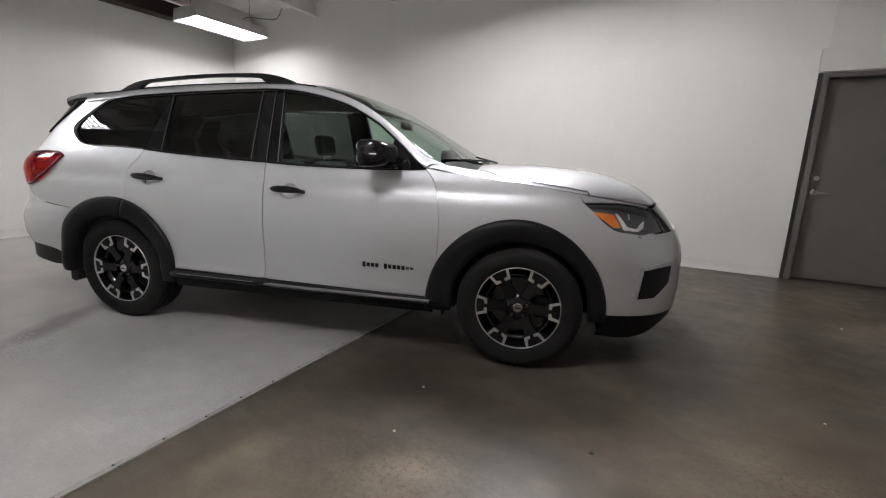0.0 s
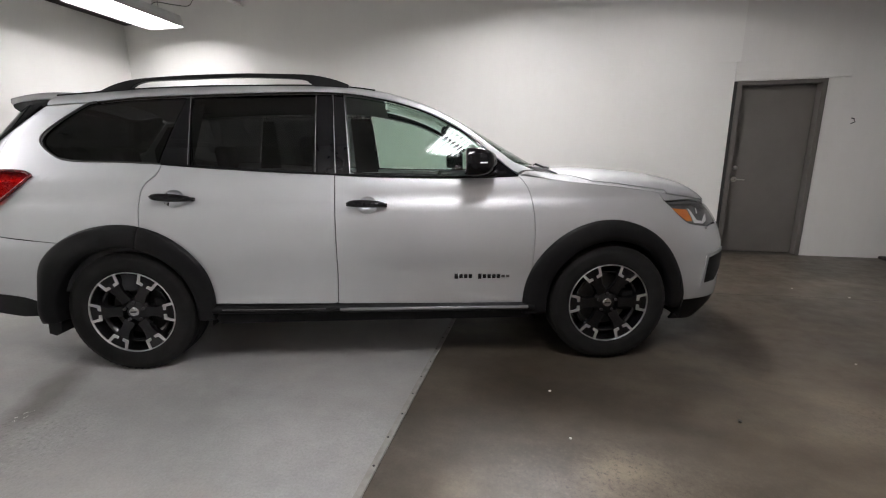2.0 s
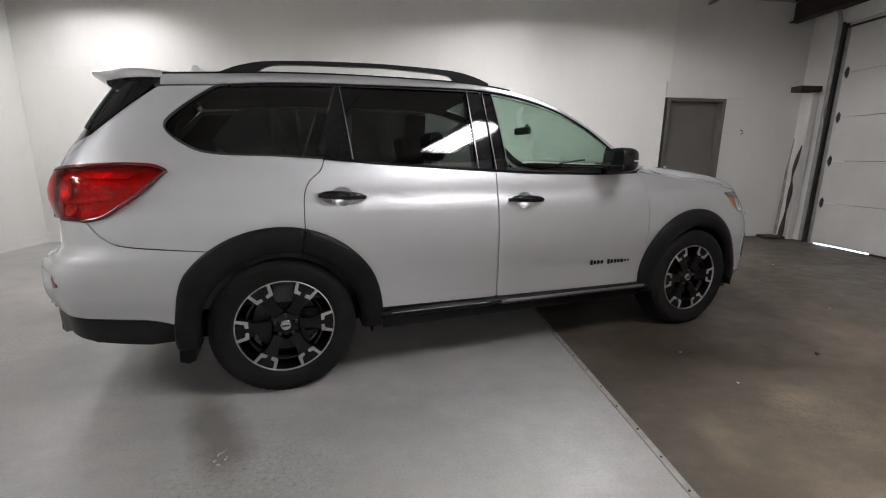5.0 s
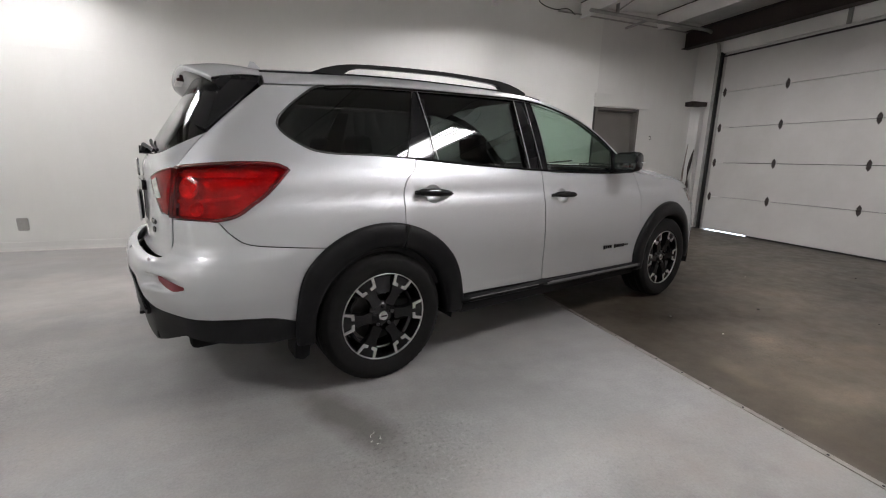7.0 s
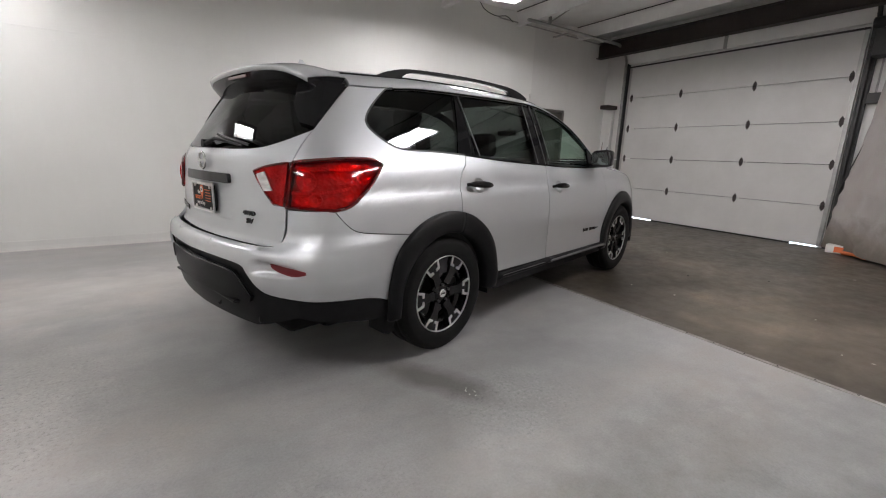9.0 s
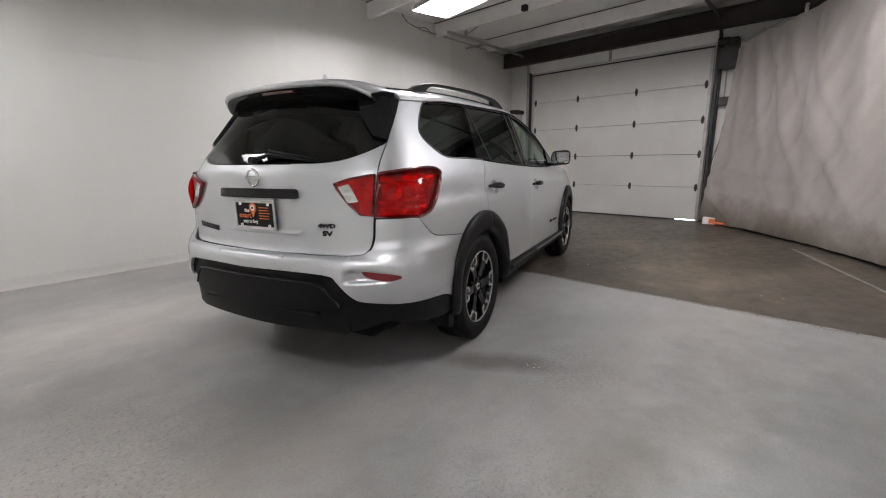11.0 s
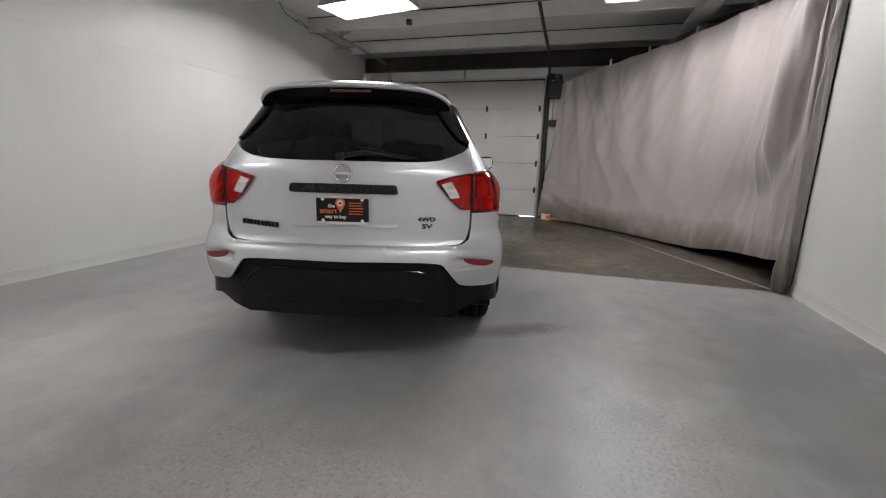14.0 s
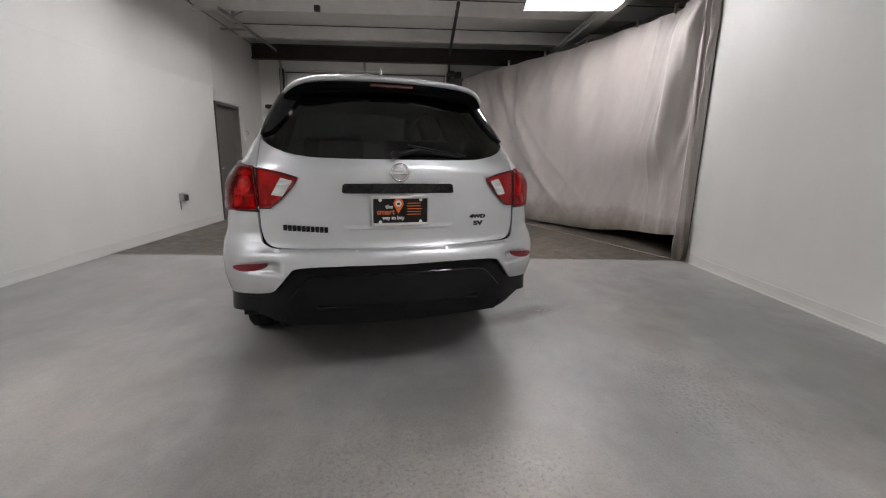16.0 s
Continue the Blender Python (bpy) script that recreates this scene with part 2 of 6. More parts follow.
FLOOR_DARK = floor_material("bare_concrete", (0.046, 0.037, 0.028), (0.104, 0.089, 0.071), (0.045, 0.038, 0.031), (0.075, 0.058, 0.042), (0.28, 0.5),
                            [(0.3, 3.4, 1.0, 0.6, 20, (0.7, 0.68, 0.65)), (-1.2, 2.3, 0.7, 0.35, 60, (0.6, 0.58, 0.55)), (0.3, 2.0, 0.9, 0.5, 35, (1.25, 1.22, 1.18)), (-0.8, 0.8, 1.0, 0.6, 10, (1.3, 1.27, 1.22)), (-0.9, 1.3, 0.22, 0.14, 20, (1.4, 1.38, 1.33)), (-1.55, 1.05, 0.25, 0.1, 70, (1.35, 1.33, 1.28)), (-0.35, 1.0, 0.3, 0.12, -25, (1.3, 1.28, 1.24)), (1.2, 4.6, 1.0, 0.5, -15, (1.2, 1.18, 1.14)), (-0.6, 1.75, 0.9, 0.25, -10, (0.75, 0.73, 0.7)), (1.5, 1.6, 0.8, 0.6, 0, (0.75, 0.73, 0.7)), (-1.0, 4.6, 0.8, 0.4, 15, (0.8, 0.78, 0.75)), (0.9, 3.2, 0.6, 0.25, 40, (0.8, 0.78, 0.75))], 1.4,
                            [(-0.9, 1.2, 0.7, 0.4), (0.6, 1.9, 0.6, 0.4)], 0.3, 0.36)
STEEL = surface("dull_steel", (0.32, 0.31, 0.30), (0.45, 0.44, 0.42), (0.4, 0.6), 8, 80, 0.2, 0.8)
STRIP = surface("worn_edge_strip", (0.2, 0.19, 0.175), (0.34, 0.325, 0.3), (0.45, 0.65), 9, 90, 0.3, 0.2)
RUST_AND_SHADE = surface("dark_primer_and_shade", (0.018, 0.011, 0.01), (0.034, 0.022, 0.019), (0.6, 0.8), 5, 50, 0.3)
DOOR_PAINT = surface("grey_brown_door_paint", (0.105, 0.096, 0.086), (0.125, 0.115, 0.104), (0.35, 0.5), 2, 60, 0.12)
PANEL_WHITE = surface("white_door_panel", (0.49, 0.475, 0.455), (0.56, 0.545, 0.525), (0.4, 0.55), 1.5, 70, 0.15)
CEIL = surface("white_ceiling_sheet", (0.70, 0.685, 0.67), (0.80, 0.79, 0.77), (0.4, 0.6), 2.0, 40, 0.2)
CEIL_STEEL = surface("painted_purlin", (0.66, 0.64, 0.625), (0.76, 0.745, 0.73), (0.35, 0.5), 3.0, 50, 0.15)
BLACK_STEEL = surface("black_steel", (0.012, 0.012, 0.012), (0.03, 0.028, 0.026), (0.4, 0.6), 6, 60, 0.2)
BRASS = surface("brushed_steel", (0.5, 0.48, 0.45), (0.62, 0.6, 0.56), (0.25, 0.4), 10, 90, 0.1, 1.0)
TRAY = surface("lamp_tray_metal", (0.5, 0.5, 0.5), (0.6, 0.6, 0.6), (0.3, 0.4), 6, 60, 0.05, 0.6)
GRIME = surface("grimy_board", (0.13, 0.105, 0.085), (0.36, 0.33, 0.3), (0.6, 0.8), 7, 60, 0.3)
CARD = surface("white_card", (0.6, 0.58, 0.55), (0.7, 0.68, 0.65), (0.6, 0.8), 6, 50, 0.1)
ORANGE = surface("orange_print", (0.6, 0.13, 0.04), (0.7, 0.17, 0.06), (0.5, 0.7), 6, 50, 0.1)
# The outside ground emits light itself, in place of sun falling on it.
OUTSIDE = bpy.data.materials.new("daylight_glow")
OUTSIDE.use_nodes = True
OUTSIDE.node_tree.nodes["Principled BSDF"].inputs["Emission Color"].default_value = (0.75, 0.85, 1.0, 1)
OUTSIDE.node_tree.nodes["Principled BSDF"].inputs["Emission Strength"].default_value = 4.0


def tube_material(name, strength):
    m = bpy.data.materials.new(name)
    m.use_nodes = True
    b = m.node_tree.nodes["Principled BSDF"]
    b.inputs["Emission Color"].default_value, b.inputs["Emission Strength"].default_value = (1.0, 0.975, 1.0, 1), strength
    return m


TUBE_SET = [tube_material("lit_tube", g) for g in TUBE_GLOW]


def paint_material():
    m, nt, b = nodes_of("silver_metallic_paint")
    flake = noise_of(nt, 900.0, 2.0, 0.5)
    link(nt, ramp(nt, flake, [(0.3, (0.535, 0.549, 0.565)), (0.7, (0.63, 0.645, 0.662))]), b.inputs["Base Color"])
    b.inputs["Metallic"].default_value, b.inputs["Roughness"].default_value = 0.72, 0.45
    b.inputs["Coat Weight"].default_value, b.inputs["Coat Roughness"].default_value = 1.0, 0.04
    return m


def glass_material(name, tint, face=0.05, rough=0.015):
    """Window glass: it lets tinted light through and mirrors by its angle."""
    m = bpy.data.materials.new(name)
    m.use_nodes = True
    nt = m.node_tree
    nt.nodes.remove(nt.nodes["Principled BSDF"])
    out = nt.nodes["Material Output"]
    clear, gloss = nt.nodes.new("ShaderNodeBsdfTransparent"), nt.nodes.new("ShaderNodeBsdfGlossy")
    clear.inputs[0].default_value = (*tint, 1)
    gloss.inputs["Roughness"].default_value = rough
    lw, mix = nt.nodes.new("ShaderNodeLayerWeight"), nt.nodes.new("ShaderNodeMixShader")
    lw.inputs[0].default_value = 0.5
    steep, share = nt.nodes.new("ShaderNodeMath"), nt.nodes.new("ShaderNodeMath")
    steep.operation, share.operation = "POWER", "MULTIPLY_ADD"
    link(nt, lw.outputs["Facing"], steep.inputs[0])
    steep.inputs[1].default_value = 5.0
    link(nt, steep.outputs[0], share.inputs[0])
    share.inputs[1].default_value, share.inputs[2].default_value = 1 - face, face
    link(nt, share.outputs[0], mix.inputs[0])
    link(nt, clear.outputs[0], mix.inputs[1])
    link(nt, gloss.outputs[0], mix.inputs[2])
    link(nt, mix.outputs[0], out.inputs["Surface"])
    return m


def plain(name, col, rough, metal=0.0, coat=0.0):
    return surface(name, tuple(c * 0.92 for c in col), tuple(c * 1.06 for c in col), (rough * 0.9, rough * 1.1), 14, 120, 0.0, metal, coat=coat)


def lens_material(name, low, high, scale):
    """A moulded lamp lens: deep coloured plastic with reflector facets behind a clear face."""
    m, nt, b = nodes_of(name)
    bands = noise_of(nt, scale * 0.35, 3.0, 0.5, stretch=(0.5, 0.5, 2.2))
    link(nt, ramp(nt, bands, [(0.3, low), (0.72, high)]), b.inputs["Base Color"])
    ribs = nt.nodes.new("ShaderNodeTexWave")
    ribs.inputs["Scale"].default_value, ribs.inputs["Distortion"].default_value = scale * 2.2, 1.5
    ribs.bands_direction = "Z"
    tc = nt.nodes.new("ShaderNodeTexCoord")
    link(nt, tc.outputs["Object"], ribs.inputs["Vector"])
    add_bump(nt, b, ribs.outputs[1], 0.12, 0.002)
    b.inputs["Roughness"].default_value, b.inputs["Metallic"].default_value = 0.25, 0.35
    b.inputs["Coat Weight"].default_value, b.inputs["Coat Roughness"].default_value = 1.0, 0.02
    return m


PAINT = paint_material()
REFLECTOR = plain("red_reflector", (0.16, 0.008, 0.014), 0.3)
GLASS_DARK = glass_material("privacy_glass", (0.095, 0.102, 0.102))
GLASS_REAR = glass_material("dark_rear_glass", (0.04, 0.043, 0.043))
GLASS_LIGHT = glass_material("front_glass", (0.64, 0.76, 0.69))
GLASS_CLEAR = glass_material("clear_lens", (0.93, 0.94, 0.94))
GLOSS_BLACK = plain("gloss_black", (0.008, 0.008, 0.009), 0.06)
SATIN_BLACK = plain("satin_black", (0.01, 0.01, 0.0105), 0.3)
SATIN_STRIP = plain("satin_grey_strip", (0.2, 0.2, 0.2), 0.35, 0.8)
CLAD = surface("black_textured_plastic", (0.0065, 0.0065, 0.007), (0.0105, 0.0105, 0.011), (0.34, 0.46), 12, 400, 0.3, 0.0, 0.0006)
RUBBER = surface("tyre_rubber", (0.009, 0.009, 0.009), (0.014, 0.0135, 0.013), (0.66, 0.82), 10, 150, 0.2)
RIM_BLACK = plain("rim_gloss_black", (0.006, 0.006, 0.0065), 0.2)
RIM_SILVER = plain("rim_machined_face", (0.62, 0.62, 0.61), 0.32, 0.85)
CHROME = plain("chrome", (0.75, 0.75, 0.75), 0.12, 1.0)
DARK_METAL = plain("dark_metal", (0.09, 0.09, 0.09), 0.4, 0.9)
MIRROR_GLASS = plain("mirror_glass", (0.72, 0.74, 0.75), 0.03, 1.0)
DISC = plain("brake_disc", (0.09, 0.088, 0.085), 0.45, 1.0)
RED_GLASS = glass_material("red_lens", (0.8, 0.022, 0.022), face=0.035, rough=0.1)


def reflector_material(name, col, scale, strength):
    """A facetted metal reflector."""
    m, nt, b = nodes_of(name)
    tc, vo = nt.nodes.new("ShaderNodeTexCoord"), nt.nodes.new("ShaderNodeTexVoronoi")
    vo.inputs["Scale"].default_value = scale
    link(nt, tc.outputs["Object"], vo.inputs["Vector"])
    link(nt, ramp(nt, noise_of(nt, 14.0, 3.0, 0.6), [(0.3, tuple(c * 0.55 for c in col)), (0.7, col)]), b.inputs["Base Color"])
    add_bump(nt, b, vo.outputs["Distance"], strength, 0.01)
    b.inputs["Metallic"].default_value, b.inputs["Roughness"].default_value = 0.35, 0.25
    return m


LENS_BACK = reflector_material("lamp_reflector", (0.75, 0.72, 0.7), 40.0, 0.5)
LENS_BAND = reflector_material("lamp_band", (0.95, 0.95, 0.95), 90.0, 0.4)
RED_DARK = lens_material("dark_red_lens", (0.09, 0.003, 0.004), (0.2, 0.008, 0.01), 40.0)
BRAKE_RED = lens_material("unlit_brake_lens", (0.05, 0.002, 0.003), (0.11, 0.004, 0.005), 40.0)
AMBER = lens_material("amber_lens", (0.8, 0.17, 0.012), (0.95, 0.3, 0.03), 60.0)
WHITE_LENS = lens_material("clear_reversing_lens", (0.45, 0.44, 0.42), (0.85, 0.84, 0.82), 70.0)
LAMP_DARK = plain("headlamp_housing", (0.11, 0.112, 0.118), 0.3, 0.5)
LAMP_SILVER = plain("headlamp_reflector", (0.85, 0.85, 0.85), 0.3, 0.25)
CABIN = surface("charcoal_cabin_trim", (0.02, 0.02, 0.022), (0.032, 0.032, 0.034), (0.6, 0.8), 10, 100, 0.2)
SEAT = surface("charcoal_seat_cloth", (0.028, 0.028, 0.03), (0.045, 0.045, 0.048), (0.75, 0.9), 12, 300, 0.3)
HEADLINER = surface("grey_headliner", (0.30, 0.29, 0.28), (0.36, 0.35, 0.34), (0.8, 0.95), 8, 300, 0.2)
UNDER = plain("underbody_black", (0.012, 0.012, 0.012), 0.8)
PLATE_BLACK = plain("plate_black", (0.012, 0.011, 0.011), 0.5)
PLATE_WHITE = plain("plate_white", (0.75, 0.74, 0.72), 0.4)
PLATE_ORANGE = plain("plate_orange", (0.75, 0.16, 0.03), 0.4)
for m, amount in ((CLAD, 0.14), (RUBBER, 0.13), (UNDER, 0.06), (CABIN, 0.2), (SEAT, 0.1), (SATIN_BLACK, 0.2), (GLOSS_BLACK, 0.3), (RIM_BLACK, 0.35), (PLATE_BLACK, 0.2)):
    m.node_tree.nodes["Principled BSDF"].inputs["Specular IOR Level"].default_value = amount

# ---- the room ----
X_BACK, X_DOOR, Y_LONG, Y_NEAR, X_STRIP, X_END, Z_TOP = -8.2, 3.33, 6.02, -1.29, -1.9, -1.95, 4.05
Y_FAR = -3.6


def structure(name, bm, mat, label, category):
    return tagged(part(name, bm, mat), label, category, "", "structure")


def ground_sheet(x0, x1, y0, y1, z0, z1):
    return box((x0, y0, z0), (x1, y1, z1))


structure("floor_1", ground_sheet(X_BACK - 0.2, X_STRIP - 0.016, Y_NEAR - 0.2, Y_LONG + 0.2, -0.2, 0.0), FLOOR_GREY, "smooth grey-painted concrete floor with scuffs, faint stains and painted-in light and dark patches", "floor")
structure("floor_2", ground_sheet(X_STRIP + 0.016, X_DOOR + 0.05, Y_FAR, Y_LONG + 0.4, -0.2, -0.004), FLOOR_DARK, "dark brown bare concrete floor with damp stains", "floor")
strip = structure("floor_strip", box((X_STRIP - 0.016, Y_NEAR, -0.02), (X_STRIP + 0.016, Y_LONG, 0.005), 0.002), STRIP, "worn pale metal edge strip screwed down between the two floors", "floor strip")
screw_me = mesh_of("screw", rod((0, 0, 0), (0, 0, 0.003), 0.006, sides=8, radius2=0.004), BLACK_STEEL)
for i in range(38):
    s = part("screw", screw_me, None, strip)
    s.location = (X_STRIP - 0.002 + 0.004 * math.sin(i * 2.3), Y_NEAR + 0.12 + i * 0.19, 0.005)

structure("floor_joint", tube([(-1.8 + 0.25 * i, 3.9 + 0.012 * i + 0.012 * math.sin(i * 1.7) + 0.008 * math.sin(i * 4.1), -0.0045) for i in range(21)], 0.0035, sides=5, flat=0.4), BLACK_STEEL, "thin dark crack across the bare concrete", "crack")

structure("floor_sill_line", box((0.0, -0.016, -0.01), (3.4, 0.016, 0.004), 0.002), STRIP, "thin pale sill line along the foot of the curtain", "floor strip").matrix_basis = pose(-1.84, -1.21, 0, 0, 0, 23.4)

# Long wall with the side door's opening.
DX0, DX1, DZ = 1.13, 2.1, 2.2
structure("wall_north", box((X_BACK - 0.2, Y_LONG, -0.1), (DX0, Y_LONG + 0.22, Z_TOP)), WALL, "white-painted smooth wall", "wall")
structure("wall_north_end", box((DX1, Y_LONG + 0.0, -0.1), (X_DOOR + 0.4, Y_LONG + 0.22, Z_TOP)), WALL_OLD, "white-painted wall, scuffed and dusty near the roller door", "wall")
structure("wall_north_above_door", box((DX0, Y_LONG + 0.0, DZ), (DX1, Y_LONG + 0.22, Z_TOP)), WALL_OLD, "white-painted wall over the side door", "wall")
structure("wall_back", box((X_BACK - 0.2, Y_NEAR - 0.3, -0.1), (X_BACK, Y_LONG, Z_TOP)), WALL, "white-painted smooth back wall", "wall")
structure("wall_south", box((X_BACK, Y_NEAR - 0.15, -0.1), (X_END, Y_NEAR, Z_TOP)), WALL, "white-painted smooth wall ending beside a hung curtain", "wall")
# Added walls out of view; near-black colour stands in for shade behind the curtain.
structure("wall_south_far", box((X_END, Y_FAR - 0.2, -0.1), (X_DOOR + 0.4, Y_FAR, Z_TOP)), RUST_AND_SHADE, "unseen wall behind the curtain, coloured near black in place of shade", "wall")
structure("wall_behind_curtain", box((X_END - 0.2, Y_FAR, -0.1), (X_END - 0.02, Y_NEAR - 0.15, Z_TOP)), RUST_AND_SHADE, "unseen wall behind the curtain, coloured near black in place of shade", "wall")
# Door wall: opening for the sectional door.
GY0, GY1, GZ = 1.66, 5.46, 3.12
structure("wall_east", box((X_DOOR + 0.05, GY1 - 0.1, -0.1), (X_DOOR + 0.3, Y_LONG, Z_TOP)), WALL_OLD, "dusty white wall beside the sectional door", "wall")
structure("wall_east_end", box((X_DOOR + 0.05, Y_FAR, -0.1), (X_DOOR + 0.3, GY0 + 0.1, Z_TOP)), WALL_OLD, "dusty white wall beside the sectional door", "wall")
structure("wall_east_header", box((X_DOOR + 0.05, GY0 + 0.1, GZ - 0.1), (X_DOOR + 0.3, GY1 - 0.1, Z_TOP)), WALL_OLD, "dusty white wall over the sectional door", "wall")
structure("ground_outside", box((X_DOOR + 0.05, -3, -0.25), (X_DOOR + 3, 9, -0.006)), OUTSIDE, "ground outside that glows in place of sunlight, seen under the door", "ground")


def base_strip(name, a, b, n):
    """A low cove skirting along a wall from a to b; n points into the room."""
    a, b, n = Vector(a), Vector(b), Vector(n)
    prof = [(0, 0), (0.014, 0), (0.012, 0.02), (0.007, 0.05), (0.004, 0.11), (0, 0.118)]
    bm = bmesh.new()
    rings = [[bm.verts.new(p + n * d + Vector((0, 0, h))) for d, h in prof] for p in (a, b)]
    for i in range(len(prof)):
        j = (i + 1) % len(prof)
        bm.faces.new((rings[0][i], rings[0][j], rings[1][j], rings[1][i]))
    bm.faces.new(rings[0]), bm.faces.new(rings[1][::-1])
    bead = bmesh.new()
    ends = [[bead.verts.new(p + n * d + Vector((0, 0, h))) for d, h in ((0.0, 0.0), (0.024, 0.0), (0.022, 0.01), (0.0, 0.016))] for p in (a, b)]
    for i in range(4):
        j = (i + 1) % 4
        bead.faces.new((ends[0][i], ends[0][j], ends[1][j], ends[1][i]))
    bead.faces.new(ends[0]), bead.faces.new(ends[1][::-1])
    board = structure(name, bm, WALL_OLD, "low scuffed skirting blended into the wall foot", "baseboard")
    part("sealant_bead", bead, CARD, board, "thin white sealant bead at the floor")
    return board


base_strip("baseboard_1", (X_BACK, Y_LONG, 0), (DX0 - 0.07, Y_LONG, 0), (0, -1, 0))
base_strip("baseboard_2", (X_BACK, Y_NEAR, 0), (X_BACK, Y_LONG, 0), (1, 0, 0))
base_strip("baseboard_3", (X_BACK, Y_NEAR, 0), (X_END, Y_NEAR, 0), (0, 1, 0))

# Ceiling: insulation sheet over purlins that run across the room.
structure("ceiling", box((X_BACK - 0.2, Y_FAR - 0.2, Z_TOP), (X_DOOR + 0.4, Y_LONG + 0.2, Z_TOP + 0.1)), CEIL, "white vinyl-faced ceiling insulation between steel purlins", "ceiling")


def purlin(x):
    """A painted purlin across the room with a dark gap along its head, and the insulation sheet that runs on from it."""
    p = thing("purlin", "white-painted steel roof purlin across the ceiling", "purlin", "roof purlins", pose(x, 0, 3.6))
    prof = [(0.0, 0.0), (0.075, 0.0), (0.075, 0.02), (0.012, 0.02), (0.012, 0.45), (0.0, 0.45)]
    part("web", prism(prof, Y_FAR, Y_LONG, "y"), CEIL_STEEL, p)
    part("head_gap", box((-0.012, Y_FAR, 0.236), (-0.001, Y_LONG, 0.25)), BLACK_STEEL, p, "black gap along the purlin's head")
    sag = bmesh.new()
    prev = None
    for k in range(13):
        a = k / 12
        ring = [sag.verts.new((0.012 + a * 1.626, y, 0.255 - 0.03 * math.sin(a * math.pi) - 0.02 * noise.noise((a * 4, y * 0.9, x)) * math.sin(a * math.pi))) for y in np.linspace(Y_FAR, Y_LONG, 60)]
        if prev:
            for i in range(59):
                sag.faces.new((prev[i], prev[i + 1], ring[i + 1], ring[i]))
        prev = ring
    part("insulation", sag, CEIL, p, "sagging white insulation facing", True)
    return p


for i in range(8):
    purlin(2.3 - 1.65 * i)

beam = thing("roof_beam", "dark red-brown steel beam over the sectional door", "beam")
part("web", box((3.02, Y_FAR, 3.345), (3.04, Y_LONG, 3.62)), RUST_AND_SHADE, beam)
part("lower_flange", box((2.95, Y_FAR, 3.33), (3.11, Y_LONG, 3.345)), RUST_AND_SHADE, beam)
part("upper_flange", box((2.95, Y_FAR, 3.62), (3.11, Y_LONG, 3.635)), RUST_AND_SHADE, beam)
beam2 = thing("roof_beam", "dark red-brown steel beam along the back wall's head", "beam")
part("web", box((X_BACK + 0.12, Y_NEAR, 3.5), (X_BACK + 0.14, Y_LONG, 3.8)), RUST_AND_SHADE, beam2)
part("lower_flange", box((X_BACK + 0.01, Y_NEAR, 3.485), (X_BACK + 0.25, Y_LONG, 3.5)), RUST_AND_SHADE, beam2)
rafter = thing("rafter", "white-painted steel rafter above the curtain", "beam")
part("web", box((-8.0, -0.72, 3.5), (3.0, -0.7, 3.6)), CEIL_STEEL, rafter)
part("lower_flange", box((-8.0, -0.82, 3.485), (3.0, -0.6, 3.5)), CEIL_STEEL, rafter)
part("upper_flange", box((-8.0, -0.82, 3.585), (3.0, -0.6, 3.6)), CEIL_STEEL, rafter)


# Lamps.
def light_fixture(x, y, turn, k_lamp):
    """A six-tube tray on two wire hangers, with its ballast box and supply cord on top."""
    f = thing("ceiling_light", "bright six-tube ceiling light hung from the purlins", "light", "ceiling lights", pose(x, y, 3.33, 0, 0, turn))
    lip = TRAY_LIP[k_lamp]
    outer = [(-0.31, lip), (-0.255, 0.055), (0.255, 0.055), (0.31, lip)]
    inner = [(0.304, lip - 0.002), (0.25, 0.048), (-0.25, 0.048), (-0.304, lip - 0.002)]
    part("tray", prism(outer + inner, -0.63, 0.63, "y"), TRAY, f, "bright metal reflector tray")
    for yy in (-0.634, 0.63):
        part("end_plate", prism(outer, yy, yy + 0.004, "y"), TRAY, f)
    part("ballast_box", box((-0.1, -0.5, 0.056), (0.1, 0.5, 0.095), 0.006), TRAY, f)
    for k in range(6):
        part("tube", rod(((k - 2.5) * 0.09, -0.61, 0.018), ((k - 2.5) * 0.09, 0.61, 0.018), 0.0135, sides=8), TUBE_SET[k_lamp], f, "lit white tube")
    for yy in (-0.52, 0.52):
        part("hanger", rod((0, yy, 0.095), (0, yy, 0.55), 0.003, sides=5), BLACK_STEEL, f, "thin wire hanger")
    part("supply_cord", tube(smooth_line([(0.08, 0.3, 0.095), (0.14, 0.36, 0.16), (0.2, 0.62, 0.2), (0.16, 0.95, 0.3), (0.2, 1.05, 0.5)], 6), 0.005, sides=5), BLACK_STEEL, f, "black supply cord")
    return f


for k_lamp, (lx, ly, turn) in enumerate(LAMPS):
    light_fixture(lx, ly, turn, k_lamp)

# Side door.
door = tagged(new("door_1"), "closed grey-brown steel side door in a matching frame", "door", "", "structure")
part("frame_jamb", box((DX0 - 0.005, Y_LONG - 0.012, 0), (DX0 + 0.05, Y_LONG + 0.15, DZ + 0.004), 0.004), DOOR_PAINT, door)
part("frame_jamb", box((DX1 - 0.05, Y_LONG - 0.012, 0), (DX1 + 0.005, Y_LONG + 0.15, DZ + 0.004), 0.004), DOOR_PAINT, door)
part("frame_head", box((DX0 + 0.05, Y_LONG - 0.01, DZ - 0.045), (DX1 - 0.05, Y_LONG + 0.15, DZ + 0.002), 0.004), DOOR_PAINT, door)
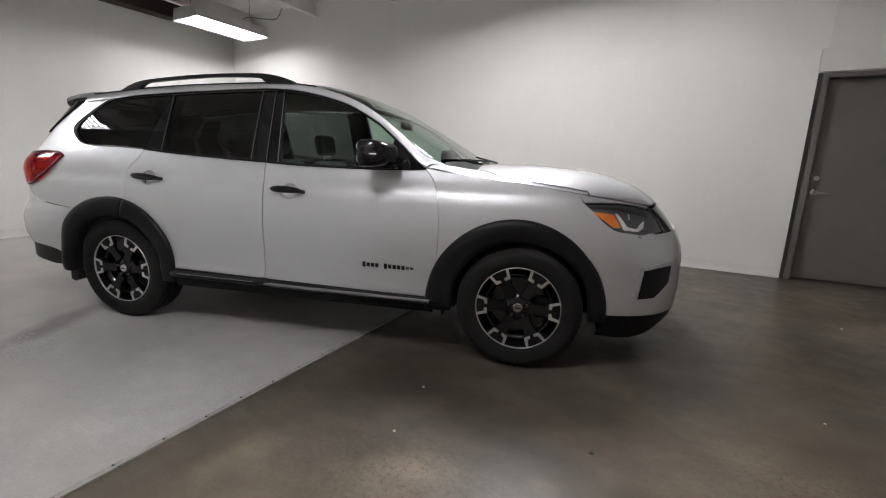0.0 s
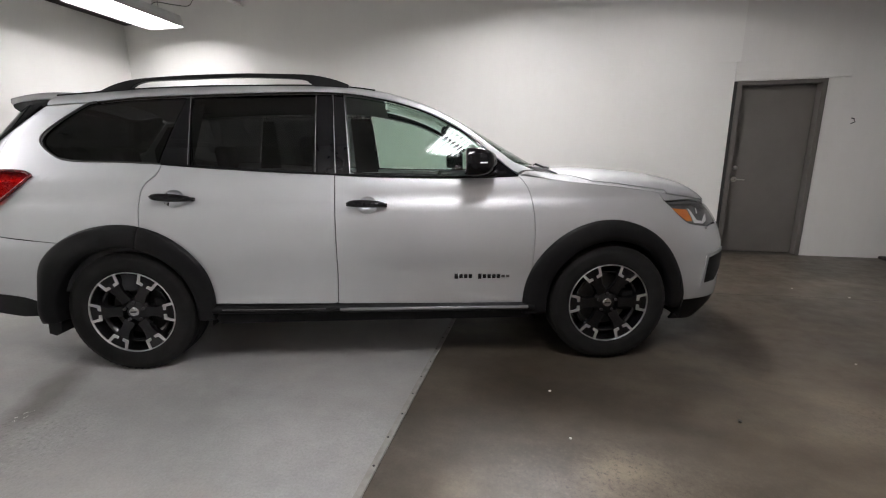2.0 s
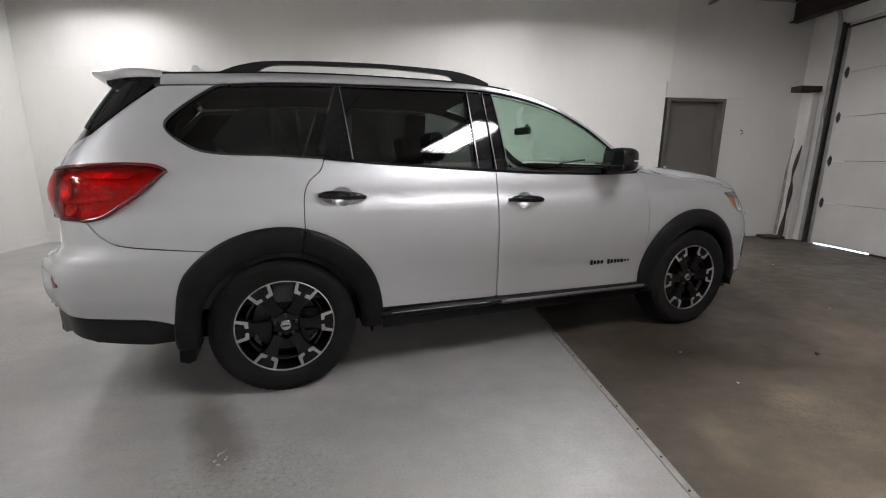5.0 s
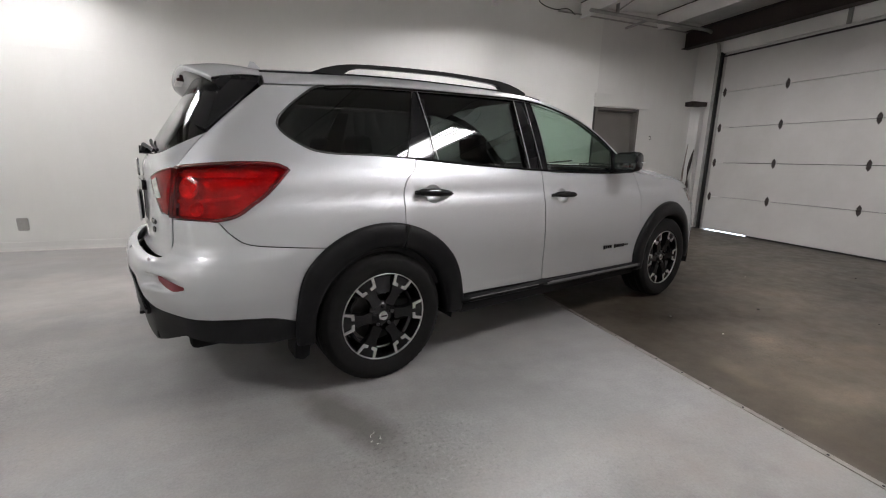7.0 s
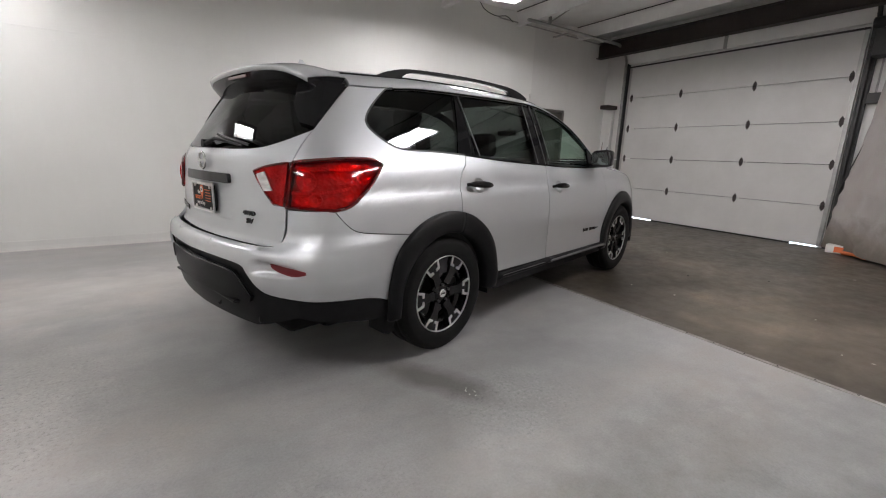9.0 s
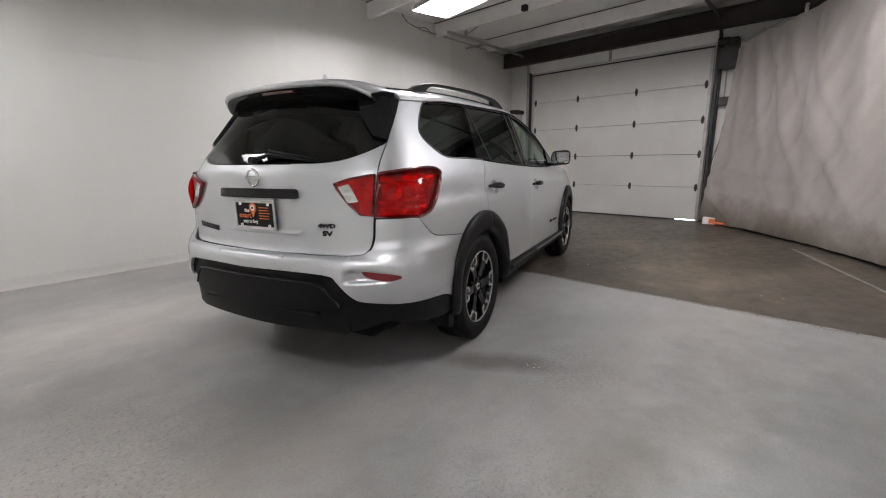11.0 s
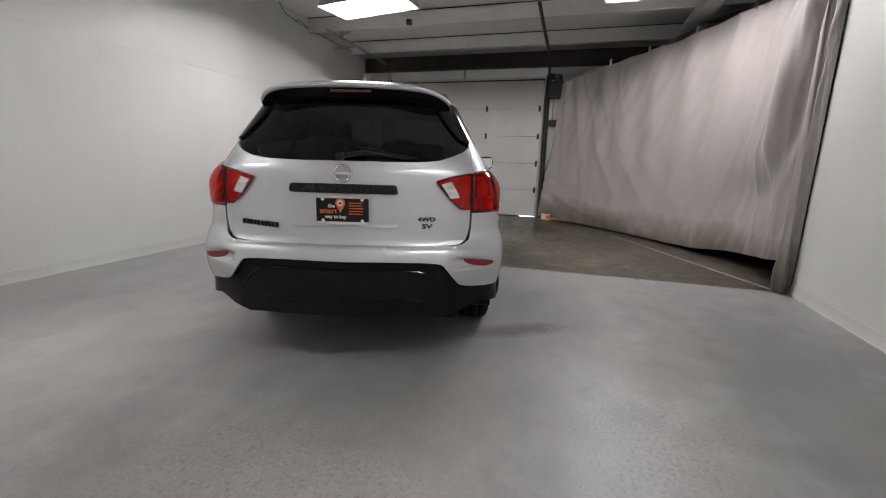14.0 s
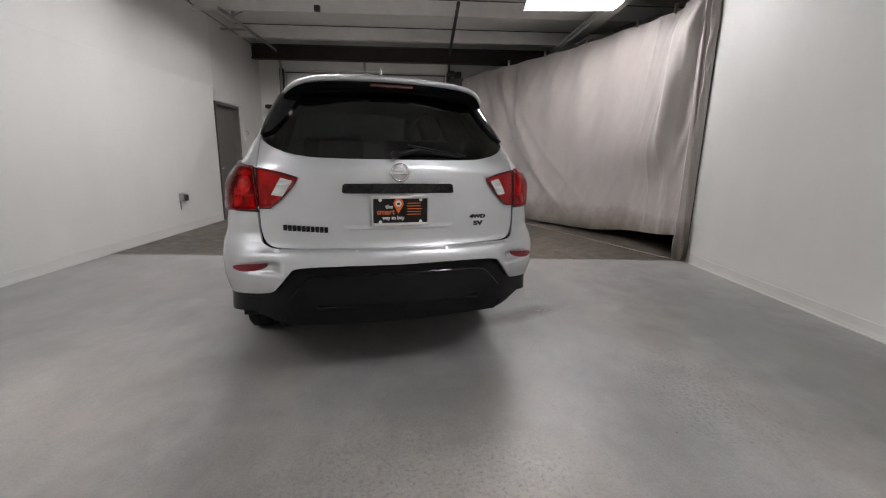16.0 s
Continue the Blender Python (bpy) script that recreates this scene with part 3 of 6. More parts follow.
leaf = part("leaf", box((DX0 + 0.055, Y_LONG + 0.09, 0.012), (DX1 - 0.055, Y_LONG + 0.135, DZ - 0.05), 0.003), DOOR_PAINT, door)
knob = lathe([(0.0, 0.0), (0.034, 0.0), (0.034, 0.006), (0.012, 0.012), (0.011, 0.045)], sides=20)
h = part("lever", rod((0, 0.04, 0), (0.11, 0.045, -0.004), 0.009, knob), BRASS, leaf, "steel lever handle")
h.matrix_basis = pose(DX0 + 0.13, Y_LONG + 0.09, 0.98, 0, 0, 0) @ Matrix.Scale(-1, 4, (0, 1, 0))
h2 = part("lock", lathe([(0.0, 0.014), (0.02, 0.014), (0.026, 0.008), (0.028, 0.0)], sides=20), BRASS, leaf, "round steel deadbolt")
h2.matrix_basis = pose(DX0 + 0.13, Y_LONG + 0.09, 1.13) @ Matrix.Scale(-1, 4, (0, 1, 0))
structure("trim_door_head", box((1.08, Y_LONG - 0.022, DZ + 0.012), (2.33, Y_LONG, 2.44), 0.003), WALL_OLD, "white-painted board over the side door", "trim")
structure("trim_door_side", box((1.085, Y_LONG - 0.014, 0.0), (1.122, Y_LONG, 2.205), 0.003), BLACK_STEEL, "thin dark strip beside the door frame", "trim")
structure("trim_wall_seam", box((X_BACK, Y_LONG - 0.003, 2.436), (1.08, Y_LONG, 2.45), 0.001), WALL, "faint painted seam along the wall boards", "trim")
# Sectional door.
gate = tagged(new("door_2"), "closed white sectional overhead door with five panels", "garage door", "", "structure")
SEC = (GZ - 0.024) / 5
hinge_bm = bmesh.new()
for sgn in (-1, 1):
    prism([(-0.022, 0.006 * sgn), (0.022, 0.006 * sgn), (0.03, 0.03 * sgn), (0.0, 0.075 * sgn), (-0.03, 0.03 * sgn)], -0.006, 0.0, "x", hinge_bm)
rod((-0.012, -0.03, 0), (-0.012, 0.03, 0), 0.009, hinge_bm, 8)
hinge_me = mesh_of("hinge", hinge_bm, RUST_AND_SHADE)
for k in range(5):
    z0 = 0.022 + k * SEC
    bm = box((X_DOOR, GY0 + 0.05, z0), (X_DOOR + 0.045, GY1 - 0.05, z0 + SEC - 0.006), 0.006)
    pnl = part("panel", bm, PANEL_WHITE, gate)
    if k:
        for y in (1.79, 3.012, 4.25, 5.3):
            hg = part("hinge", hinge_me, None, pnl, "small rusty steel hinge")
            hg.location = (X_DOOR - 0.002, y, z0 - 0.003)
            hg.scale = (1, 1.0, 1.1)
for y in (GY0 + 0.05, GY1 - 0.1):
    part("stile", box((X_DOOR - 0.006, y, 0.02), (X_DOOR - 0.001, y + 0.05, GZ - 0.01)), STEEL, gate)
part("bottom_seal", box((X_DOOR + 0.004, GY0 + 0.45, -0.004), (X_DOOR + 0.035, GY1 - 0.95, 0.022)), BLACK_STEEL, gate)
part("top_rail", box((X_DOOR - 0.008, GY0 + 0.05, GZ - 0.015), (X_DOOR + 0.03, GY1 - 0.05, GZ + 0.015)), BLACK_STEEL, gate)
# Tracks: upright, bend, level run.
for y, x_end in ((GY1 + 0.03, 0.45), (GY0 - 0.03, -0.1)):
    tr = thing("door_track", "dark steel overhead-door track with rollers' channel", "door track", "door tracks")
    part("jamb_angle", box((X_DOOR - 0.03, y - 0.05, 0), (X_DOOR + 0.05, y + 0.05, 3.2), 0.004), BLACK_STEEL, tr)
    pts = [(X_DOOR - 0.05, y, 0.02), (X_DOOR - 0.05, y, 3.15)] + [(X_DOOR - 0.05 - 0.38 * (1 - math.cos(a)), y, 3.15 + 0.38 * math.sin(a)) for a in np.linspace(0.2, 1.57, 7)] + [(x_end, y, 3.56)]
    part("rail", tube(pts, 0.028, sides=6), STEEL if y > 3 else BLACK_STEEL, tr)
    if y > 3:
        part("bracket", box((x_end + 0.5, y - 0.02, 3.56), (x_end + 0.54, y + 0.02, 3.86)), STEEL, tr)
        part("brace", rod((x_end + 0.52, y, 3.6), (x_end + 0.8, y - 0.25, 3.84), 0.012, sides=6), STEEL, tr)
        part("wall_bracket", box((1.6, y, 3.54), (1.64, Y_LONG, 3.57)), STEEL, tr)
    else:
        part("hanger", box((x_end + 0.1, y - 0.018, 3.56), (x_end + 0.14, y + 0.018, 3.86)), STEEL, tr)
        part("brace", rod((x_end + 0.12, y, 3.62), (x_end + 0.2, y - 0.3, 3.84), 0.014, sides=6), STEEL, tr)
fill = thing("header_insulation", "crumpled white insulation over the sectional door", "insulation")
part("sheet", box((X_DOOR - 0.02, GY0, GZ + 0.06), (X_DOOR + 0.045, GY1, 3.62), 0.01), CEIL, fill)
part("post", box((X_DOOR - 0.045, 3.55, GZ + 0.05), (X_DOOR - 0.02, 3.6, 3.6)), STEEL, fill)
# Opener beside the door.
op = thing("door_opener", "black jackshaft door opener bolted beside the overhead door", "door opener")
part("motor", box((3.1, 1.28, 2.7), (3.36, 1.6, 3.05), 0.02), BLACK_STEEL, op)
part("gearbox", box((3.16, 1.34, 3.05), (3.34, 1.5, 3.2), 0.03), BLACK_STEEL, op)
part("drum", rod((3.26, 1.5, 3.16), (3.26, 1.66, 3.16), 0.07, sides=20), BLACK_STEEL, op)
part("terminal_box", box((3.22, 1.36, 2.1), (3.37, 1.56, 2.24), 0.01), BLACK_STEEL, op)
part("conduit", rod((3.34, 1.5, 2.24), (3.34, 1.5, 2.72), 0.012, sides=8), STEEL, op)
part("shaft", rod((3.26, 1.2, 3.38), (3.26, 5.5, 3.38), 0.014, sides=8), BLACK_STEEL, op)
# ---- car: surfaces ----
# Car axes: x ahead from the rear axle, y to the car's left, z up from the floor.
def curve(*knots):
    """A smooth curve through (a, b) knots, level past both ends."""
    xs, ys = [k[0] for k in knots], [k[1] for k in knots]
    n = len(xs)
    d = [(ys[i + 1] - ys[i]) / (xs[i + 1] - xs[i]) for i in range(n - 1)]
    m = [d[0]] + [0.0 if d[i - 1] * d[i] <= 0 else 2 * d[i - 1] * d[i] / (d[i - 1] + d[i]) for i in range(1, n - 1)] + [d[-1]]

    def f(x):
        if x <= xs[0]:
            return ys[0] + (x - xs[0]) * m[0]
        if x >= xs[-1]:
            return ys[-1] + (x - xs[-1]) * m[-1]
        i = 0
        while x > xs[i + 1]:
            i += 1
        h = xs[i + 1] - xs[i]
        t = (x - xs[i]) / h
        return (ys[i] * (1 + 2 * t) * (1 - t) ** 2 + m[i] * h * t * (1 - t) ** 2 + ys[i + 1] * t * t * (3 - 2 * t) + m[i + 1] * h * t * t * (t - 1))
    return f


half_width = curve((0.1, 0.84), (0.25, 0.89), (0.36, 0.924), (0.42, 0.929), (0.48, 0.923), (0.58, 0.922), (0.72, 0.926), (0.88, 0.918), (0.96, 0.909), (1.0, 0.9), (1.04, 0.885),
                   (1.1, 0.875), (1.2, 0.845), (1.28, 0.8145), (1.4, 0.768), (1.55, 0.708), (1.66, 0.662), (1.75, 0.61))
rear_end = curve((0.2, -1.0), (0.36, -1.07), (0.5, -1.09), (0.66, -1.105), (0.72, -1.1), (0.77, -1.075), (0.81, -1.055), (0.95, -1.05), (1.1, -1.045),
                 (1.18, -1.04), (1.24, -1.015), (1.3, -0.985), (1.45, -0.89), (1.6, -0.79), (1.7, -0.72))
front_end = curve((0.1, 3.7), (0.2, 3.84), (0.32, 3.92), (0.5, 3.935), (0.65, 3.935), (0.8, 3.89), (0.93, 3.8), (1.03, 3.7), (1.12, 3.6), (1.3, 3.4))
X_REAR, X_FRONT = 0.1, 2.6


def half_at(x, z):
    """The half width of the flank, with the cabin drawn in towards the rear."""
    return half_width(z) - 0.045 * min(max(1.3 - x, 0.0), 2.1) * min(max((z - 1.15) / 0.45, 0.0), 1.2)


def rear_ratio(u):
    return max(1 - max(u, 0) ** 12, 0) ** 0.6


def front_ratio(u):
    return (1 - 0.12 * max(u, 0) ** 1.5) * max(1 - max(u, 0) ** 6, 0) ** 0.4


def side_y(x, z):
    """The body's half width at x and z."""
    if x < X_REAR:
        return half_at(x, z) * rear_ratio((X_REAR - x) / (X_REAR - rear_end(z)))
    if x > X_FRONT:
        return half_width(z) * front_ratio((x - X_FRONT) / (front_end(z) - X_FRONT))
    return half_at(x, z)


def plan_table(ratio, length, power):
    """Arc length along the plan of a body end, against u and ratio."""
    rows, s, old = [], 0.0, None
    for i in range(2401):
        u = 1 - (1 - i / 2400) ** power
        p = (u * length, ratio(u) * 0.92)
        if old:
            s += math.hypot(p[0] - old[0], p[1] - old[1])
        rows.append((s, u, ratio(u)))
        old = p
    return np.array(rows)


REAR_PLAN = plan_table(rear_ratio, X_REAR + 1.05, 1.667)
FRONT_PLAN = plan_table(front_ratio, 3.92 - X_FRONT, 2.5)


def body(s, z, off=0.0):
    """The point of the right body side at s, which is x along the flank and runs on round both ends, and height z."""
    if s < X_REAR:
        a = X_REAR - s
        u = float(np.interp(a, REAR_PLAN[:, 0], REAR_PLAN[:, 1]))
        v = float(np.interp(a, REAR_PLAN[:, 0], REAR_PLAN[:, 2]))
        x = X_REAR - u * (X_REAR - rear_end(z))
        p = (x, -v * half_at(x, z), z)
        if a > REAR_PLAN[-1, 0]:
            p = (rear_end(z), a - REAR_PLAN[-1, 0], z)
    elif s > X_FRONT:
        a = s - X_FRONT
        u = float(np.interp(a, FRONT_PLAN[:, 0], FRONT_PLAN[:, 1]))
        v = float(np.interp(a, FRONT_PLAN[:, 0], FRONT_PLAN[:, 2]))
        p = (X_FRONT + u * (front_end(z) - X_FRONT), -v * half_width(z), z)
        if a > FRONT_PLAN[-1, 0]:
            p = (front_end(z), a - FRONT_PLAN[-1, 0], z)
    else:
        p = (s, -half_at(s, z), z)
    return p


def at_x(x, z):
    """The domain point (s, z) of the flank at x."""
    if x < X_REAR:
        u = (X_REAR - x) / (X_REAR - rear_end(z))
        return (X_REAR - float(np.interp(u, REAR_PLAN[:, 1], REAR_PLAN[:, 0])), z)
    if x > X_FRONT:
        u = (x - X_FRONT) / (front_end(z) - X_FRONT)
        return (X_FRONT + float(np.interp(u, FRONT_PLAN[:, 1], FRONT_PLAN[:, 0])), z)
    return (x, z)


def at_y(y, z):
    """The domain point (s, z) of the rear face at y from the middle, to the right."""
    v = y / half_at(-0.9, z)
    return (X_REAR - float(np.interp(-v, -REAR_PLAN[:, 2], REAR_PLAN[:, 0])), z)


# The upper body: a crowned sheet between the edge line (window tops, then fender tops) and the middle line.
top_edge = curve((-1.0, 1.57), (-0.6, 1.583), (-0.35, 1.598), (-0.2, 1.61), (0.03, 1.634), (0.54, 1.652), (1.1, 1.662), (1.3, 1.652), (1.52, 1.617), (1.73, 1.56), (1.97, 1.442),
                 (2.08, 1.36), (2.2, 1.26), (2.31, 1.172), (2.45, 1.15), (2.76, 1.112), (3.0, 1.083), (3.25, 1.045), (3.45, 1.014), (3.62, 0.98), (3.75, 0.92))
top_mid = curve((-1.0, 1.655), (-0.8, 1.68), (-0.5, 1.715), (0.0, 1.75), (0.5, 1.765), (1.1, 1.757), (1.45, 1.727), (1.77, 1.632), (2.06, 1.483), (2.3, 1.345), (2.5, 1.235),
                (2.62, 1.203), (2.86, 1.204), (3.22, 1.18), (3.47, 1.138), (3.62, 1.07), (3.75, 0.965), (3.85, 0.86))
crown_p = curve((-1.0, 2.6), (0.5, 2.6), (1.4, 2.6), (1.8, 3.0), (2.3, 3.4), (2.6, 2.8), (3.0, 3.0))


crown_e = curve((-1.0, 0.55), (0.5, 0.55), (1.6, 0.55), (2.0, 0.5), (2.36, 0.5), (2.65, 0.85), (2.9, 0.68), (3.5, 0.62))


def top_z(x, y):
    zt, zm = top_edge(x), top_mid(x)
    ye = max(side_y(x, zt), 0.05)
    r = min(abs(y) / ye, 1.0)
    return zt + max(zm - zt, 0.0) * max(1 - r ** crown_p(x), 0.0) ** crown_e(x)


def top(x, r):
    """The upper body at x and at the share r of its half width, to the right."""
    ye = max(side_y(x, top_edge(x)), 0.05)
    return (x, -r * ye, top_z(x, r * ye))


S_REAR, S_FRONT = X_REAR - REAR_PLAN[-1, 0], X_FRONT + FRONT_PLAN[-1, 0]
CAR_CORE = Vector((1.4, 0, 0.75))
P, Q = at_x, at_y


def line(*points, n=6):
    """A smooth run of domain points."""
    return [tuple(v[:2]) for v in smooth_line([(a, b, 0) for a, b in points], n)]


def arch(cx, cz, r, a0, a1, n=14):
    return [P(cx + r * math.cos(math.radians(a)), cz + r * math.sin(math.radians(a))) for a in np.linspace(a0, a1, n)]


def edge_run(x0, x1, n=12, drop=0.0):
    """Domain points along the window-top line."""
    return [P(x, top_edge(x) - drop) for x in np.linspace(x0, x1, n)]


def inset(outline, d, keep=None):
    """Draws an outline in by d; points with a first coordinate of keep stay on that line."""
    n = len(outline)
    area = sum(outline[i][0] * outline[(i + 1) % n][1] - outline[(i + 1) % n][0] * outline[i][1] for i in range(n))
    sgn = 1 if area > 0 else -1
    out = []
    for i in range(n):
        p, q, r = (Vector(outline[j % n]) for j in (i - 1, i, i + 1))
        a, b = q - p, r - q
        if a.length < 1e-6 or b.length < 1e-6:
            out.append(tuple(q))
            continue
        na, nb = Vector((-a.y, a.x)).normalized() * sgn, Vector((-b.y, b.x)).normalized() * sgn
        m = na + nb
        m = m / max(m.length_squared / 2, 0.5) if m.length > 1e-4 else na
        w = q + m * d
        if keep is not None and abs(q.x - keep) < 1e-6:
            w.x = keep
        out.append(tuple(w))
    return out


def normal_at(mapping, a, b):
    e = 0.006
    p = Vector(mapping(a, b))
    u = Vector(mapping(a + e, b)) - Vector(mapping(a - e, b))
    v = Vector(mapping(a, b + e)) - Vector(mapping(a, b - e))
    n = u.cross(v)
    if n.length < 1e-12:
        return p, Vector((0, -1, 0))
    n.normalize()
    return p, n if n.dot(p - CAR_CORE) > 0 else -n


def turn_of(loop):
    """The area normal of a loop of points."""
    n = Vector()
    for p, q in zip(loop, loop[1:] + loop[:1]):
        n += (p - loop[0]).cross(q - loop[0])
    return n


def panel(name, outline, mat, mapping=body, half="R", step=0.06, depth=0.016, off=0.0, gap=0.003, rise=None, holes=()):
    """A sheet of the body: an outline in the surface's own coordinates, laid on the surface, with a turned-in edge.
    half: R or L for one side, W for both as one sheet across the middle. rise: an extra height over the sheet, by domain point.
    holes: round openings (a, b, radius along a, radius along b)."""
    mid = None
    if half == "W":
        mid = 0.0 if mapping is top else (S_REAR if min(p[0] for p in outline) < 0 else S_FRONT)
    if mapping is top:
        outline = [(r, x) for x, r in outline]
    call = (lambda a, b: top(b, a)) if mapping is top else mapping
    pts = []
    for p in outline:
        if not pts or (Vector(p) - Vector(pts[-1])).length > 1e-4:
            pts.append(tuple(p))
    if (Vector(pts[0]) - Vector(pts[-1])).length < 1e-4:
        pts.pop()
    if gap:
        pts = inset(pts, gap, mid)
    flat = bmesh.new()
    flat.faces.new([flat.verts.new((a, b, 0)) for a, b in pts])
    flat.normal_update()
    bmesh.ops.triangulate(flat, faces=flat.faces, ngon_method="EAR_CLIP")
    for k in (0, 1):
        lo, hi = min(p[k] for p in pts), max(p[k] for p in pts)
        st = step * (2.0 if mapping is top and k == 0 else 1.0)
        cuts = list(np.arange(math.floor(lo / st) * st + st, hi, st))
        if mapping is top and k == 0:
            cuts = [c for c in cuts if c < 0.86] + [c for c in (0.88, 0.91, 0.935, 0.955, 0.97, 0.98, 0.988, 0.994) if lo < c < hi]
        for c in cuts:
            co, no = [0, 0, 0], [0, 0, 0]
            co[k], no[k] = c, 1
            bmesh.ops.bisect_plane(flat, geom=flat.verts[:] + flat.edges[:] + flat.faces[:], plane_co=co, plane_no=no, dist=1e-5)
    for ca, cb, ra, rb in holes:
        for w in np.linspace(0, math.tau, 29)[:-1]:
            near = [f for f in flat.faces if abs(f.calc_center_median().x - ca) < ra * 1.7 and abs(f.calc_center_median().y - cb) < rb * 1.7]
            no = Vector((math.cos(w) / ra, math.sin(w) / rb, 0)).normalized()
            geom = list({v for f in near for v in f.verts}) + list({e for f in near for e in f.edges}) + near
            bmesh.ops.bisect_plane(flat, geom=geom, plane_co=(ca + ra * math.cos(w), cb + rb * math.sin(w), 0), plane_no=no, dist=1e-5)
        gone = [f for f in flat.faces if ((f.calc_center_median().x - ca) / ra) ** 2 + ((f.calc_center_median().y - cb) / rb) ** 2 < 0.995]
        bmesh.ops.delete(flat, geom=gone, context="FACES")
    bmesh.ops.remove_doubles(flat, verts=flat.verts, dist=2e-4)
    flat.verts.index_update()
    place, norm = [], []
    for v in flat.verts:
        a, b = v.co.x, v.co.y
        p, n = normal_at(call, a, b) if mapping is not top else normal_at(call, min(a, 0.992), b)
        p = Vector(call(a, b))
        place.append(p + n * (off + (rise(a, b) if rise else 0.0)))
        norm.append(n)
    if rise:
        def lifted(a, b):
            p, n = normal_at(call, a, b)
            return p + n * rise(a, b)
        norm = [normal_at(lifted, v.co.x, v.co.y)[1] for v in flat.verts]
    faces, rim = [], []
    for f in flat.faces:
        ids = [v.index for v in f.verts]
        fn = turn_of([place[q] for q in ids])
        faces.append(ids if fn.dot(norm[ids[0]]) >= 0 else ids[::-1])
    for e in flat.edges:
        if len(e.link_faces) == 1:
            i, j = e.verts[0].index, e.verts[1].index
            if mid is not None and abs(flat.verts[:][i].co.x - mid) < 1e-5 and abs(flat.verts[:][j].co.x - mid) < 1e-5:
                continue
            rim.append((i, j))
    flat.free()
    verts, polys, loops = [], [], []
    for sgn in {"R": (1,), "L": (-1,), "W": (1, -1)}[half]:
        base = len(verts)
        fl = Vector((1, sgn, 1))
        verts += [Vector((p.x, p.y * sgn, p.z)) for p in place]
        for ids in faces:
            ids = ids if sgn > 0 else ids[::-1]
            polys.append([base + i for i in ids])
            loops += [Vector((norm[i].x, norm[i].y * sgn, norm[i].z)) for i in ids]
        if depth:
            for i, j in rim:
                q = len(verts)
                a, b = place[i], place[j]
                c, d = b - norm[j] * depth, a - norm[i] * depth
                four = [Vector((p.x, p.y * sgn, p.z)) for p in (a, b, c, d)]
                verts += four
                fn = (four[1] - four[0]).cross(four[2] - four[0])
                fn = fn.normalized() if fn.length > 1e-9 else Vector((0, 0, 1))
                polys.append([q, q + 1, q + 2, q + 3])
                loops += [fn] * 4
    me = bpy.data.meshes.new(name)
    me.from_pydata(verts, [], polys)
    me.materials.append(mat)
    for p in me.polygons:
        p.use_smooth = True
    me.normals_split_custom_set(loops)
    me.update()
    return me


def both(name, outline, mat, parent, label="", **more):
    """The panel on the car's right and its mirror on the left. Returns the two parts, right first."""
    return [part(name, panel(name, outline, mat, half=h, **more), None, parent, label) for h in "RL"]

# ---- the car ----
MIRROR = Matrix.Scale(-1, 4, (0, 1, 0))
car = thing("car", "parked silver mid-size SUV with black wheel-arch cladding and dark windows", "car", m=pose(-3.857, 2.463, 0, 0, 0, 15.29))
AZ, WB, RT = 0.37, 2.905, 0.372

# Outlines shared by neighbouring panels.
rear_gap = line(P(0.127, 0.875), P(0.127, 0.95), P(0.134, 1.06), P(0.163, 1.13), P(0.222, 1.185), P(0.245, 1.243))
mid_gap = [P(1.232, 0.402), P(1.239, 0.6), P(1.238, 0.9), P(1.238, 1.18)]
front_gap = line(P(2.37, 0.388), P(2.402, 0.57), P(2.418, 0.76), P(2.414, 0.92), P(2.392, 1.05), P(2.36, 1.12), P(2.318, 1.166))
belt_rear = line(P(1.238, 1.18), P(1.0, 1.192), P(0.566, 1.218), P(0.245, 1.243))
belt_front = line(P(2.318, 1.166), P(2.017, 1.157), P(1.52, 1.166), P(1.238, 1.18))
tip = line(P(0.245, 1.243), P(0.0, 1.256), P(-0.25, 1.262), P(-0.37, 1.292), P(-0.478, 1.385), P(-0.42, 1.475), P(-0.27, 1.59), P(-0.2, 1.612))
lamp_low = line(P(-0.47, 1.18), P(-0.575, 1.078), P(-0.7, 0.988), P(-0.79, 0.965))
seam = line(P(-0.79, 0.965), P(-0.735, 0.895), P(-0.667, 0.852), P(-0.5, 0.825), P(-0.325, 0.803))
d_pillar = line(P(-0.51, 1.585), P(-0.6, 1.51), P(-0.695, 1.425), Q(0.7, 1.345), Q(0.713, 1.25), Q(0.722, 1.187))
glass_low = line(Q(0.7, 1.345), Q(0.63, 1.292), Q(0.5, 1.253), Q(0.3, 1.243), (S_REAR, 1.243))
gate_low = line((S_REAR, 0.771), Q(0.3, 0.772), Q(0.6, 0.775), Q(0.684, 0.797), Q(0.711, 0.858), Q(0.716, 0.93), Q(0.718, 0.98), Q(0.72, 1.08), Q(0.722, 1.187))

# Painted panels.
quarter = both("quarter_panel", rear_gap + tip + edge_run(-0.2, -0.5, 6) + d_pillar + line(P(-0.7, 1.205), P(-0.53, 1.203), P(-0.47, 1.18)) + lamp_low + seam + arch(0, AZ, 0.5, 124, 76), PAINT, car, gap=0.002)
rear_door = both("rear_door", rear_gap[::-1] + arch(0, AZ, 0.5, 74, 10) + [P(0.5, 0.425)] + mid_gap + belt_rear, PAINT, car, holes=[(0.323, 1.0495, 0.06, 0.05)])
front_door = both("front_door", mid_gap[::-1] + front_gap + belt_front, PAINT, car, holes=[(1.425, 1.0015, 0.06, 0.05)])
lamp_front_low = [P(3.225, 1.008), P(3.283, 0.958), P(3.34, 0.906)]
